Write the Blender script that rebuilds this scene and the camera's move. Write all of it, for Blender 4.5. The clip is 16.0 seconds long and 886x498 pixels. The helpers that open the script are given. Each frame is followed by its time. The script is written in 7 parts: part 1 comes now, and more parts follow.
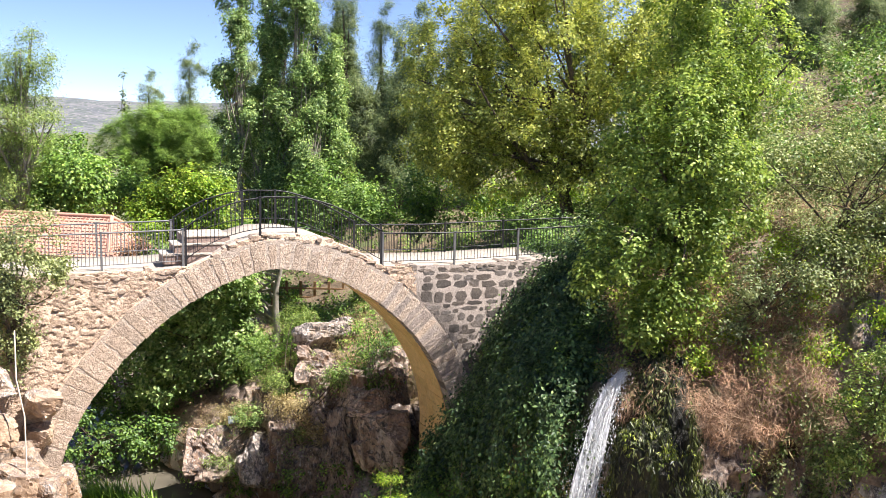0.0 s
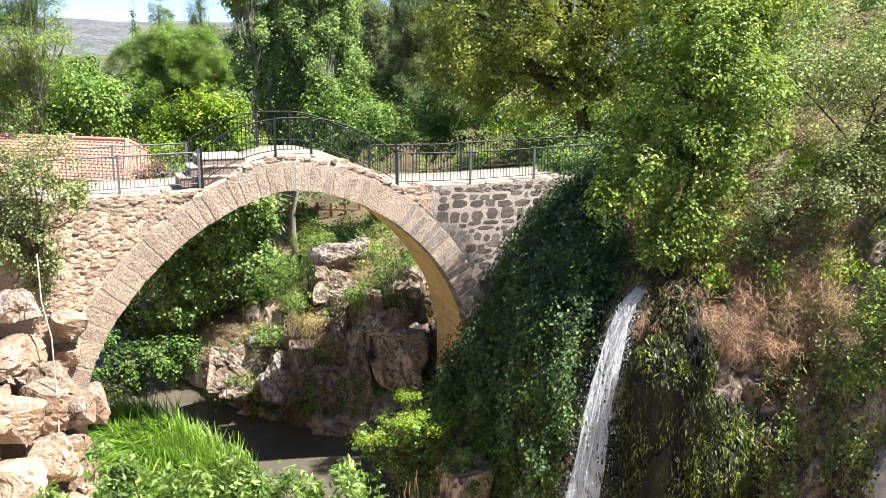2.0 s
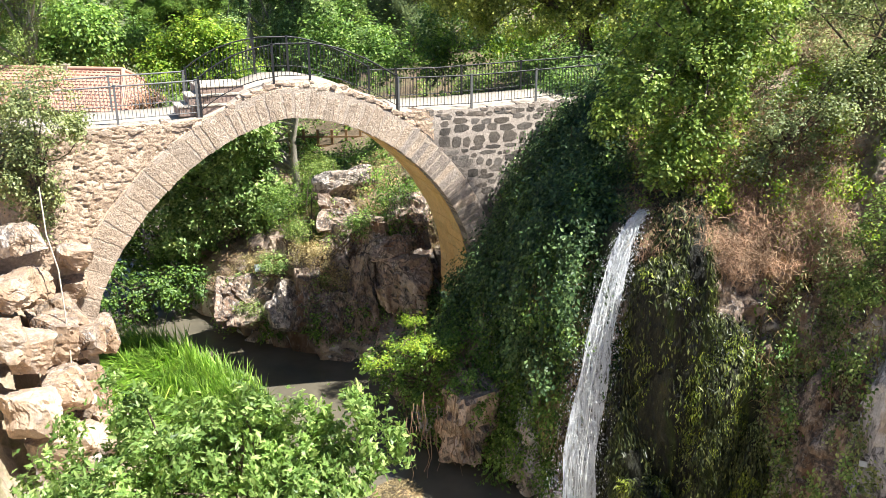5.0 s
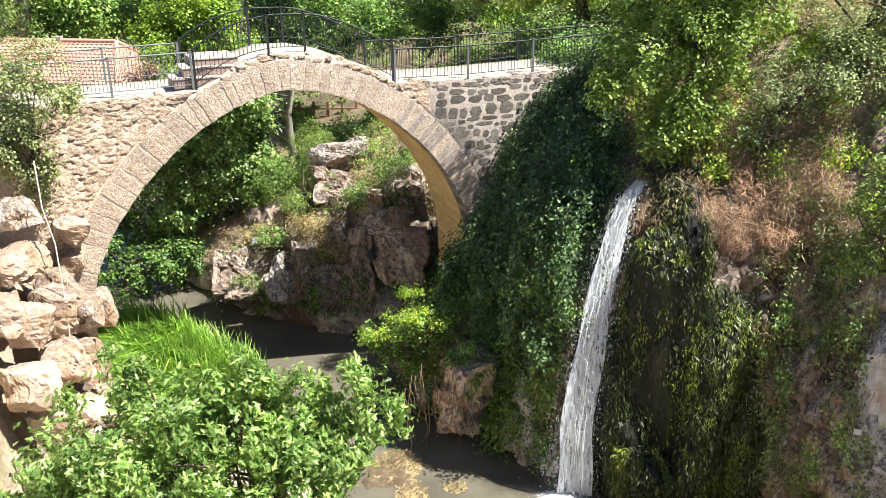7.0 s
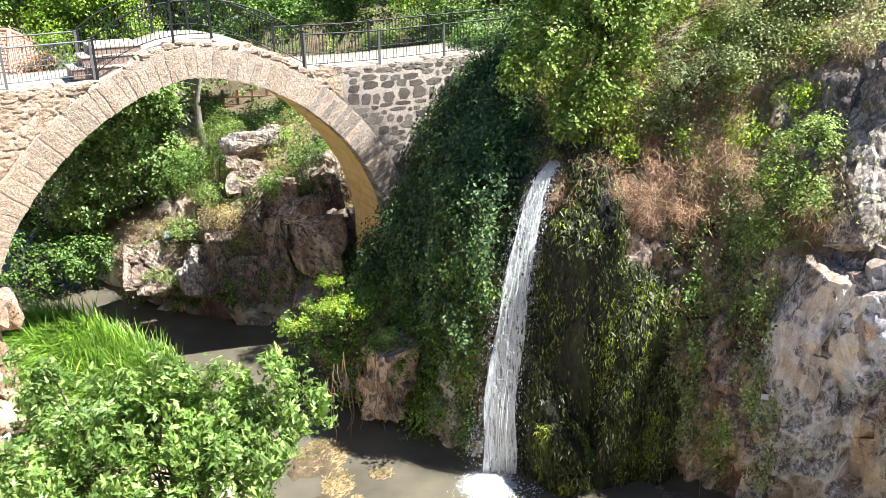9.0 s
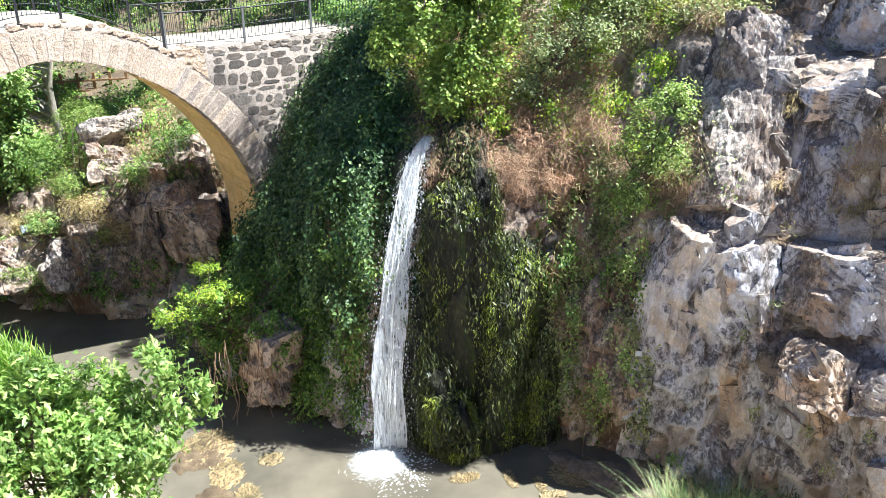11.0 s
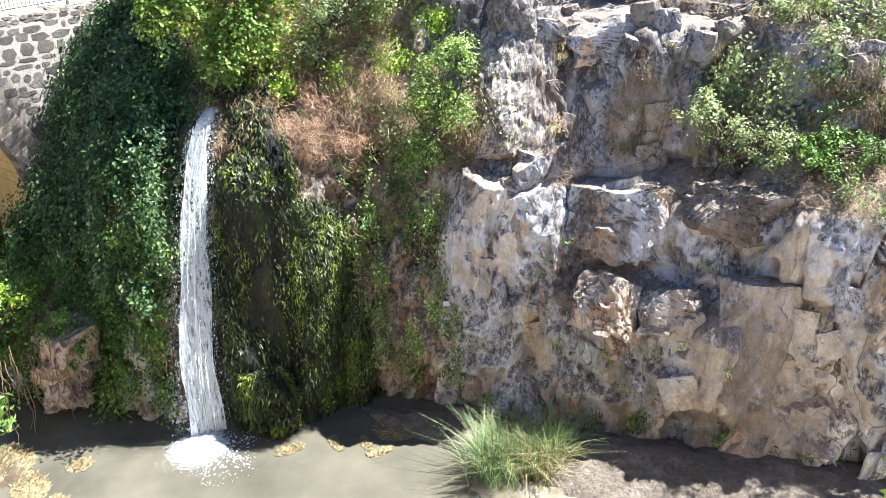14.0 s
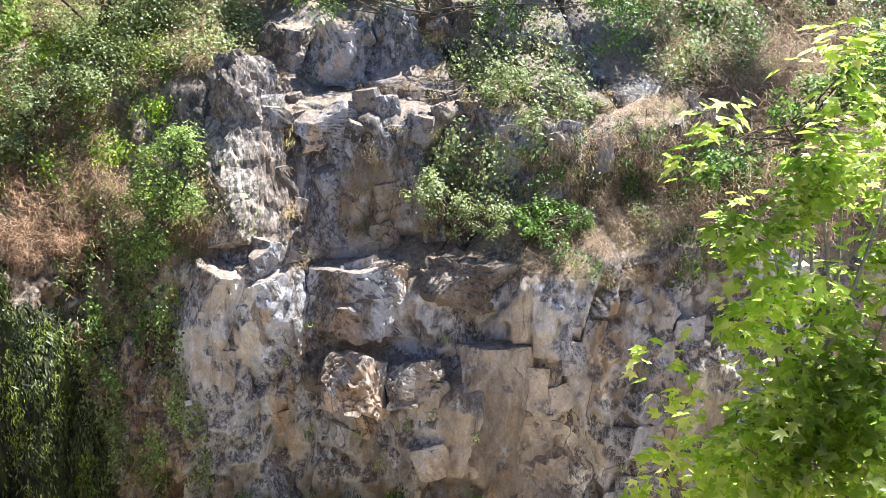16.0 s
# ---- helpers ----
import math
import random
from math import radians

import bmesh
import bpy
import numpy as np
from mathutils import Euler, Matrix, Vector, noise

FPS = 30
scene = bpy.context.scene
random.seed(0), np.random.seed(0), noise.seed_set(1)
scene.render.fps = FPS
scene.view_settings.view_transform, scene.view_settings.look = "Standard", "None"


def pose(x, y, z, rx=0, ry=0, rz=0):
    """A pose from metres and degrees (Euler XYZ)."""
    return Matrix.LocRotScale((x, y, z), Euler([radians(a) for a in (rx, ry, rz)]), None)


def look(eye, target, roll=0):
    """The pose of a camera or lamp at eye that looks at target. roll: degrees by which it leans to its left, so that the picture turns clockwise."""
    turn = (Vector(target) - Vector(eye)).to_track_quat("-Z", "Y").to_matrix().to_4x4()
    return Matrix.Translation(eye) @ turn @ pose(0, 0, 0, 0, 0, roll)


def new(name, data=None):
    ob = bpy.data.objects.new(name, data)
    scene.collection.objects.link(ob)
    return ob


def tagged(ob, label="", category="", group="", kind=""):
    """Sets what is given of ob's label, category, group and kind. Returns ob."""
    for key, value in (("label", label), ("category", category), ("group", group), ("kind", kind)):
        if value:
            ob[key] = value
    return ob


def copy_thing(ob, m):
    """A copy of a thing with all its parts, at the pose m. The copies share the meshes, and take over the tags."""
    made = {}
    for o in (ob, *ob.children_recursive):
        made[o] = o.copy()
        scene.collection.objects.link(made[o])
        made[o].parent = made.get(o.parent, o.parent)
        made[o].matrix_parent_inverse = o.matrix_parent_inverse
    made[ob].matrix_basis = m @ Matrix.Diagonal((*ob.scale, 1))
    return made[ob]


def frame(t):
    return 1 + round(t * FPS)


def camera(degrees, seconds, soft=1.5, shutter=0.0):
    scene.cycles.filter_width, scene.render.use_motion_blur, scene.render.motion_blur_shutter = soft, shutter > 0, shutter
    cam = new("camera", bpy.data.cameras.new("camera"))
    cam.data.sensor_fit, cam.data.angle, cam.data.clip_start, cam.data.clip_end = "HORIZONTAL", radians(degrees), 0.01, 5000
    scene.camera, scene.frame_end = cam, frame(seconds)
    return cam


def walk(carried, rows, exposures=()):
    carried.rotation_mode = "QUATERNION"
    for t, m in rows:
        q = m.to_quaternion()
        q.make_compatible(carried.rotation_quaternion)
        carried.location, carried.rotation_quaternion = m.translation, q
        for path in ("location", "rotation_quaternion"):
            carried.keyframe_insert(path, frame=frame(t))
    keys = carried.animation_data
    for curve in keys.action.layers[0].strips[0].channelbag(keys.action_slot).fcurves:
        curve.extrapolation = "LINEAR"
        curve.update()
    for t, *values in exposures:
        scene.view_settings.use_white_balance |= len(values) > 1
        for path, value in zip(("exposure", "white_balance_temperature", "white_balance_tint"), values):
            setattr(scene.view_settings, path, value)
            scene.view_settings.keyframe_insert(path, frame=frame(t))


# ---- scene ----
cam = camera(55.6, 16.0, soft=0.7)
EYE = 12.6  # metres above the water
# t, yaw, pitch, roll: the camera turns on one spot
ROWS = [
    (0.0, 0.19, -7.54, -1.44),
    (0.5, 0.50, -8.38, -1.31),
    (1.0, 0.87, -9.81, -1.28),
    (1.5, 1.12, -11.67, -0.96),
    (2.0, 1.18, -13.00, -0.73),
    (2.5, 1.21, -14.59, -0.40),
    (3.0, 1.19, -15.38, -0.18),
    (3.5, 1.14, -16.04, -0.03),
    (4.0, 1.05, -16.69, 0.10),
    (4.5, 1.03, -17.37, 0.23),
    (5.0, 1.09, -18.08, 0.35),
    (5.5, 1.14, -18.75, 0.46),
    (6.0, 1.11, -19.30, 0.54),
    (6.5, 0.94, -19.68, 0.58),
    (7.0, 0.81, -19.99, 0.57),
    (7.5, 0.40, -20.22, 0.63),
    (8.0, -0.24, -20.42, 0.63),
    (8.5, -1.78, -20.64, 0.59),
    (9.0, -5.12, -21.03, 0.54),
    (9.5, -8.53, -21.11, 0.26),
    (9.7, -9.78, -21.24, 0.20),
    (10.2, -11.95, -21.55, 0.12),
    (10.7, -13.26, -22.17, 0.24),
    (11.2, -14.37, -23.03, 0.45),
    (11.8, -16.37, -24.28, 0.66),
    (12.0, -16.95, -24.83, 0.64),
    (12.5, -19.55, -25.84, 0.83),
    (13.0, -23.45, -26.11, 0.95),
    (13.5, -26.12, -25.76, 0.75),
    (14.0, -28.67, -25.31, 0.59),
    (14.5, -32.14, -24.50, 0.22),
    (15.0, -36.83, -23.17, -0.33),
    (15.5, -41.14, -21.87, -0.87),
    (16.0, -46.73, -19.48, -1.64),
]
walk(cam, [(t, pose(0, 0, EYE, 90 + pitch, roll, yaw)) for t, yaw, pitch, roll in ROWS], [(0.0, 1.48, 6600, 17), (3.0, 1.55, 6550, 11), (9.0, 1.74, 6350, 9), (12.0, 2.06, 5850, 8), (15.0, 2.12, 5850, 8), (16.0, 1.78, 6100, 9)])

# ---- light ----
SUN_TURN, SUN_HIGH = 103.0, 60.0  # degrees clockwise from +y, and above the horizon
sun_way = Vector((math.sin(radians(SUN_TURN)) * math.cos(radians(SUN_HIGH)), math.cos(radians(SUN_TURN)) * math.cos(radians(SUN_HIGH)), math.sin(radians(SUN_HIGH))))
world = bpy.data.worlds.new("sky")
scene.world = world
world.use_nodes = True
sky = world.node_tree.nodes.new("ShaderNodeTexSky")
sky.sky_type, sky.sun_disc = "NISHITA", False
sky.sun_elevation, sky.sun_rotation = radians(SUN_HIGH), radians(SUN_TURN)
sky.altitude, sky.air_density, sky.dust_density, sky.ozone_density = 1500, 0.55, 0.0, 2.0
back = world.node_tree.nodes["Background"]
back.inputs["Strength"].default_value = 0.088
world.node_tree.links.new(sky.outputs[0], back.inputs[0])
lamp = bpy.data.lights.new("sun", "SUN")
lamp.energy, lamp.angle, lamp.color = 5.2, radians(0.53), (0.965, 0.950, 0.894)
new("sun", lamp).matrix_world = look(sun_way * 80, (0, 0, 0))

# ---- materials ----


def node(tree, kind, **values):
    n = tree.nodes.new("ShaderNode" + kind)
    for key, value in values.items():
        n.inputs[key.replace("_", " ")].default_value = value
    return n


def ramp(tree, source, stops):
    r = tree.nodes.new("ShaderNodeValToRGB")
    while len(r.color_ramp.elements) < len(stops):
        r.color_ramp.elements.new(0.5)
    for e, (p, c) in zip(r.color_ramp.elements, stops):
        e.position, e.color = p, (*c, 1)
    tree.links.new(source, r.inputs[0])
    return r.outputs[0]


def mixed(tree, fac, a, b, mode="MIX"):
    m = tree.nodes.new("ShaderNodeMix")
    m.data_type, m.blend_type = "RGBA", mode
    for sock, value in ((m.inputs[0], fac), (m.inputs[6], a), (m.inputs[7], b)):
        if isinstance(value, bpy.types.NodeSocket):
            tree.links.new(value, sock)
        else:
            sock.default_value = value if isinstance(value, float) else (*value, 1)
    return m.outputs[2]


def place(tree, stretch=(1, 1, 1)):
    g = tree.nodes.new("ShaderNodeNewGeometry")
    m = tree.nodes.new("ShaderNodeMapping")
    m.inputs["Scale"].default_value = stretch
    tree.links.new(g.outputs["Position"], m.inputs[0])
    return m.outputs[0]


def grain(tree, where, scale, detail=8.0, rough=0.6, warp=0.0):
    n = node(tree, "TexNoise", Scale=scale, Detail=detail, Roughness=rough, Distortion=warp)
    tree.links.new(where, n.inputs["Vector"])
    return n.outputs["Fac"]


def ridges(tree, where, scale, detail=7.0, rough=0.55, warp=0.3):
    n = node(tree, "TexNoise", Scale=scale, Detail=detail, Roughness=rough, Distortion=warp)
    n.noise_type, n.normalize = "RIDGED_MULTIFRACTAL", True
    tree.links.new(where, n.inputs["Vector"])
    return n.outputs["Fac"]


def surface(name, stops, scale=0.6, fine=9.0, fine_amount=0.5, rough=0.85, bump=0.5, bump_scale=14.0, bump_far=0.05, stretch=(1, 1, 1), metal=0.0, vary=0.0, patches=None, spec=0.3):
    """Rough stuff: broad patches of the stops' colours, fine grain over them, relief."""
    m = bpy.data.materials.new(name)
    m.use_nodes = True
    t = m.node_tree
    p = t.nodes["Principled BSDF"]
    w = place(t, stretch)
    col = ramp(t, grain(t, w, scale, 9.0, 0.65, 0.4), stops)
    if patches:
        for colour, psize, lo, hi in patches:
            col = mixed(t, ramp(t, grain(t, w, psize, 6.0, 0.6, 0.8), ((lo, (0, 0, 0)), (hi, (1, 1, 1)))), col, colour)
    f = ramp(t, grain(t, w, fine, 6.0, 0.7), ((0.25, (1 - fine_amount,) * 3), (0.75, (1 + fine_amount * 0.35,) * 3)))
    col = mixed(t, 1.0, col, f, "MULTIPLY")
    if vary:
        o = t.nodes.new("ShaderNodeObjectInfo")
        col = mixed(t, 1.0, col, ramp(t, o.outputs["Random"], ((0.0, (1 - vary,) * 3), (0.5, (1, 1 - vary * 0.15, 1 - vary * 0.3)), (1.0, (1 + vary * 0.4,) * 3))), "MULTIPLY")
    t.links.new(col, p.inputs["Base Color"])
    p.inputs["Roughness"].default_value, p.inputs["Metallic"].default_value = rough, metal
    p.inputs["Specular IOR Level"].default_value = spec
    if bump:
        b = node(t, "Bump", Strength=bump, Distance=bump_far)
        t.links.new(grain(t, w, bump_scale, 8.0, 0.7), b.inputs["Height"])
        t.links.new(b.outputs[0], p.inputs["Normal"])
    return m


def leafy(name, dark, mid, light, through_light=0.4, rough=0.45, tree_vary=0.15):
    """Leaves: each its own green, lit through from behind."""
    m = bpy.data.materials.new(name)
    m.use_nodes = True
    t = m.node_tree
    p = t.nodes["Principled BSDF"]
    g = t.nodes.new("ShaderNodeNewGeometry")
    o = t.nodes.new("ShaderNodeObjectInfo")
    col = ramp(t, g.outputs["Random Per Island"], ((0.0, dark), (0.55, mid), (1.0, light)))
    big = ramp(t, grain(t, place(t), 1.1, 4.0), ((0.3, (0.42, 0.46, 0.4)), (0.7, (1.34, 1.28, 1.1))))
    col = mixed(t, 1.0, col, big, "MULTIPLY")
    col = mixed(t, 1.0, col, ramp(t, o.outputs["Random"], ((0.0, (1 - tree_vary,) * 3), (1.0, (1 + tree_vary, 1 + tree_vary * 0.6, 1.0)))), "MULTIPLY")
    tr = t.nodes.new("ShaderNodeBsdfTranslucent")
    glow = mixed(t, 1.0, col, (1.12, 1.12, 0.8), "MULTIPLY")
    t.links.new(glow, tr.inputs[0])
    t.links.new(col, p.inputs["Base Color"])
    p.inputs["Roughness"].default_value = rough
    p.inputs["Specular IOR Level"].default_value = 0.35
    s = t.nodes.new("ShaderNodeMixShader")
    s.inputs[0].default_value = through_light * 0.8
    t.links.new(p.outputs[0], s.inputs[1])
    t.links.new(tr.outputs[0], s.inputs[2])
    t.links.new(s.outputs[0], t.nodes["Material Output"].inputs[0])
    return m


def plain(name, colour, rough=0.5, metal=0.0):
    return surface(name, ((0.3, tuple(c * 0.8 for c in colour)), (0.7, colour)), scale=3.0, fine=40.0, fine_amount=0.2, rough=rough, bump=0.15, bump_scale=60, metal=metal)


def cliff_rock(name, stops, patches, cracks=1.1, vary=0.0, stretch=(1, 1, 0.6), lichen=0.5, litter=0.8):
    """Jointed rock: stained patches, speckled lichen, cracks, rain streaks and dry litter on its ledges."""
    m = bpy.data.materials.new(name)
    m.use_nodes = True
    t = m.node_tree
    p = t.nodes["Principled BSDF"]
    w = place(t, stretch)
    # joints run mostly upright
    jitter = node(t, "TexNoise", Scale=1.3, Detail=5.0)
    t.links.new(w, jitter.inputs["Vector"])
    tall = t.nodes.new("ShaderNodeMapping")
    tall.inputs["Scale"].default_value = (1, 1, 0.45)
    tall.inputs["Rotation"].default_value = (0.25, 0.3, 0.4)
    t.links.new(w, tall.inputs[0])
    warp = mixed(t, 0.35, tall.outputs[0], jitter.outputs["Color"], "LINEAR_LIGHT")
    cell = node(t, "TexVoronoi", Scale=cracks * 0.8)
    t.links.new(warp, cell.inputs["Vector"])
    tone = t.nodes.new("ShaderNodeSeparateColor")
    t.links.new(cell.outputs["Color"], tone.inputs[0])
    col = ramp(t, mixed(t, 0.3, grain(t, w, 0.5, 9.0, 0.62, 0.4), tone.outputs[0]), stops)
    for k, (colour, psize, lo, hi) in enumerate(patches):
        field = mixed(t, 0.22, grain(t, w, psize, 7.0, 0.6, 0.4), tone.outputs[(k + 1) % 3])
        col = mixed(t, ramp(t, field, ((lo, (0, 0, 0)), (hi, (1, 1, 1)))), col, colour)
    steps = []
    for size, low, high in ((cracks * 0.7, 0.76, 1.2), (cracks * 2.4, 0.86, 1.12)):
        v = node(t, "TexVoronoi", Scale=size)
        t.links.new(warp, v.inputs["Vector"])
        split = t.nodes.new("ShaderNodeSeparateColor")
        t.links.new(v.outputs["Color"], split.inputs[0])
        steps.append(split.outputs[0])
        col = mixed(t, 1.0, col, ramp(t, split.outputs[1], ((0.0, (low, low * 0.97, low * 0.95)), (0.5, (1.04, 1.0, 0.96)), (1.0, (high * 0.98, high, high * 1.04)))), "MULTIPLY")
    edge = node(t, "TexVoronoi", Scale=cracks * 0.7)
    edge.feature = "DISTANCE_TO_EDGE"
    t.links.new(warp, edge.inputs["Vector"])
    gap = ramp(t, edge.outputs["Distance"], ((0.0, (1, 1, 1)), (0.012, (0, 0, 0))))
    some = ramp(t, grain(t, w, 0.8, 3.0), ((0.5, (0, 0, 0)), (0.58, (0.85,) * 3)))
    gap = mixed(t, 1.0, gap, some, "MULTIPLY")
    col = mixed(t, gap, col, (0.04, 0.032, 0.028))
    # crusts of dark and pale lichen, thickest where the rock leans back
    g = t.nodes.new("ShaderNodeNewGeometry")
    axes = t.nodes.new("ShaderNodeSeparateXYZ")
    t.links.new(g.outputs["Normal"], axes.inputs[0])
    back = ramp(t, axes.outputs[2], ((0.0, (0, 0, 0)), (0.3, (0.16,) * 3), (0.7, (0.24,) * 3)))
    field = mixed(t, 1.0, grain(t, w, 0.55, 5.0, 0.6, 0.4), back, "ADD")
    where = ramp(t, field, ((0.62 - 0.2 * lichen, (0, 0, 0)), (0.74 - 0.2 * lichen, (1, 1, 1))))
    dark = ramp(t, grain(t, w, 7.0, 8.0, 0.8, 0.5), ((0.44, (0, 0, 0)), (0.54, (0.85,) * 3)))
    col = mixed(t, mixed(t, 1.0, dark, where, "MULTIPLY"), col, (0.055, 0.05, 0.05))
    light = ramp(t, grain(t, w, 11.0, 8.0, 0.85), ((0.55, (0, 0, 0)), (0.6, (0.8,) * 3)))
    col = mixed(t, mixed(t, 1.0, light, where, "MULTIPLY"), col, (0.58, 0.55, 0.52))
    col = mixed(t, 1.0, col, ramp(t, grain(t, w, 6.0, 8.0, 0.75), ((0.36, (0.76,) * 3), (0.64, (1.2,) * 3))), "MULTIPLY")
    col = mixed(t, 1.0, col, ramp(t, grain(t, w, 30.0, 6.0, 0.8), ((0.4, (0.84,) * 3), (0.6, (1.13,) * 3))), "MULTIPLY")
    # rain streaks run down the face
    streak = ramp(t, grain(t, place(t, (1.6, 1.6, 0.2)), 1.0, 3.0, 0.5, 0.5), ((0.34, (0.68, 0.63, 0.58)), (0.47, (1, 1, 1)), (0.56, (1, 1, 1)), (0.68, (1.25, 1.24, 1.22))))
    col = mixed(t, 0.8, col, streak, "MULTIPLY")
    # dry earth and dead leaves lie on the ledges
    ledge = ramp(t, axes.outputs[2], ((0.6, (0, 0, 0)), (0.85, (litter,) * 3)))
    col = mixed(t, ledge, col, ramp(t, grain(t, w, 9.0, 7.0, 0.75), ((0.35, (0.14, 0.1, 0.075)), (0.5, (0.27, 0.205, 0.16)), (0.68, (0.43, 0.345, 0.275)))))
    if vary:
        o = t.nodes.new("ShaderNodeObjectInfo")
        col = mixed(t, 1.0, col, ramp(t, o.outputs["Random"], ((0.0, (1 - vary,) * 3), (1.0, (1 + vary * 0.5,) * 3))), "MULTIPLY")
    t.links.new(col, p.inputs["Base Color"])
    p.inputs["Roughness"].default_value, p.inputs["Specular IOR Level"].default_value = 0.9, 0.25
    last = None
    for source, strength, far in ((ridges(t, w, 0.9, 9.0, 0.62), 0.2, 0.2), (ridges(t, warp, 3.0, 7.0, 0.62), 0.3, 0.07), (grain(t, w, 9.0, 8.0, 0.7), 0.55, 0.05), (dark, 0.25, 0.03), (steps[0], 0.7, 0.12), (steps[1], 0.6, 0.05)):
        b = node(t, "Bump", Strength=strength, Distance=far)
        t.links.new(source, b.inputs["Height"])
        if last:
            t.links.new(last, b.inputs["Normal"])
        last = b.outputs[0]
    t.links.new(last, p.inputs["Normal"])
    return m


ROCK_STOPS = ((0.36, (0.38, 0.335, 0.295)), (0.44, (0.51, 0.455, 0.4)), (0.5, (0.58, 0.535, 0.485)), (0.62, (0.66, 0.625, 0.58)))
STAINS = (((0.54, 0.555, 0.61), 0.55, 0.46, 0.51), ((0.5, 0.385, 0.29), 0.75, 0.58, 0.62), ((0.74, 0.715, 0.66), 0.8, 0.6, 0.64), ((0.27, 0.24, 0.22), 1.3, 0.57, 0.63))
rock_mat = cliff_rock("rock", ROCK_STOPS, vary=0.12, patches=STAINS, lichen=0.3)
lichen_rock_mat = cliff_rock("dark_lichened_rock", ((0.3, (0.11, 0.095, 0.088)), (0.45, (0.22, 0.19, 0.17)), (0.58, (0.33, 0.295, 0.265)), (0.72, (0.46, 0.42, 0.37))), (((0.35, 0.35, 0.375), 0.5, 0.5, 0.58), ((0.42, 0.29, 0.18), 0.9, 0.6, 0.68)), vary=0.2, lichen=0.8)
slab_mat = cliff_rock("blue_grey_rock", ((0.3, (0.28, 0.275, 0.285)), (0.5, (0.42, 0.42, 0.44)), (0.7, (0.5, 0.5, 0.515))), (((0.3, 0.24, 0.2), 0.8, 0.58, 0.68),), vary=0.1, lichen=0.35)
rib_mat = cliff_rock("lichened_rock", ((0.3, (0.26, 0.21, 0.18)), (0.5, (0.42, 0.355, 0.305)), (0.7, (0.56, 0.5, 0.43))), (((0.6, 0.55, 0.5), 0.8, 0.5, 0.6),), lichen=1.25, litter=0.3)
brown_rock_mat = cliff_rock("brown_rock", ((0.3, (0.22, 0.16, 0.125)), (0.45, (0.4, 0.31, 0.245)), (0.6, (0.52, 0.42, 0.335)), (0.75, (0.6, 0.51, 0.42))), (((0.2, 0.13, 0.09), 0.9, 0.52, 0.62), ((0.5, 0.46, 0.42), 0.8, 0.6, 0.68)), 1.4, 0.3, lichen=0.55)
boulder_mat = cliff_rock("pale_rock", ((0.3, (0.34, 0.24, 0.165)), (0.5, (0.46, 0.345, 0.25)), (0.7, (0.54, 0.43, 0.32))), (((0.45, 0.39, 0.34), 0.8, 0.55, 0.65),), 1.4, 0.12, (1, 1, 0.8), 0.0, 0.3)
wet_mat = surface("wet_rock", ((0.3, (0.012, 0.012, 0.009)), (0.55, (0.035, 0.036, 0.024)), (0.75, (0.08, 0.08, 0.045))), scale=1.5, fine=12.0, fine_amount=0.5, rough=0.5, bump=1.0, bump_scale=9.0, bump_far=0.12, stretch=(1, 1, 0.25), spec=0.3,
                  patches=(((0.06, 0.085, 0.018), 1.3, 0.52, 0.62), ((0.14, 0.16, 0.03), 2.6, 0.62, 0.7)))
# earth made pale so the little-seen near slope bounces sunlight onto the cliff
bounce_earth_mat = surface("earth", ((0.3, (0.3, 0.235, 0.165)), (0.55, (0.42, 0.335, 0.24)), (0.75, (0.52, 0.43, 0.31))), scale=0.8, fine=9.0, bump=0.7, bump_scale=12.0, patches=(((0.2, 0.2, 0.07), 0.6, 0.55, 0.68),))
far_mat = surface("far_fields", ((0.3, (0.08, 0.1, 0.04)), (0.7, (0.2, 0.2, 0.1))), scale=0.02, fine=0.3, bump=0.0)
sand_mat = surface("wet_sand", ((0.3, (0.24, 0.19, 0.13)), (0.7, (0.38, 0.315, 0.23))), scale=1.4, fine=14.0, fine_amount=0.5, bump=0.7, bump_scale=14.0, patches=(((0.2, 0.19, 0.08), 1.1, 0.56, 0.66),))
debris_mat = surface("dry_debris", ((0.3, (0.07, 0.05, 0.03)), (0.55, (0.14, 0.1, 0.06)), (0.75, (0.22, 0.165, 0.1))), scale=2.2, fine=18.0, bump=0.8, bump_scale=25.0)
mortar_mat = surface("mortar", ((0.3, (0.5, 0.355, 0.25)), (0.7, (0.68, 0.51, 0.38))), scale=1.2, fine=14.0, fine_amount=0.4, bump=1.0, bump_scale=6.0, bump_far=0.12)
rubble_mat = surface("rubble_stone", ((0.3, (0.42, 0.315, 0.235)), (0.7, (0.62, 0.49, 0.385))), scale=1.5, fine=14.0, fine_amount=0.45, bump=0.8, bump_scale=18.0, bump_far=0.04, vary=0.22)
ring_mat = surface("ring_stone", ((0.3, (0.5, 0.385, 0.29)), (0.7, (0.68, 0.545, 0.43))), scale=3.0, fine=16.0, fine_amount=0.5, bump=0.9, bump_scale=11.0, bump_far=0.07, vary=0.16, patches=(((0.42, 0.34, 0.27), 2.2, 0.58, 0.7),))
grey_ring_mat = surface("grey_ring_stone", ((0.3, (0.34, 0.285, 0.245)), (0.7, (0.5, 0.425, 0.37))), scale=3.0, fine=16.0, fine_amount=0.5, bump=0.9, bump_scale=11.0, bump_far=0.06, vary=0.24)
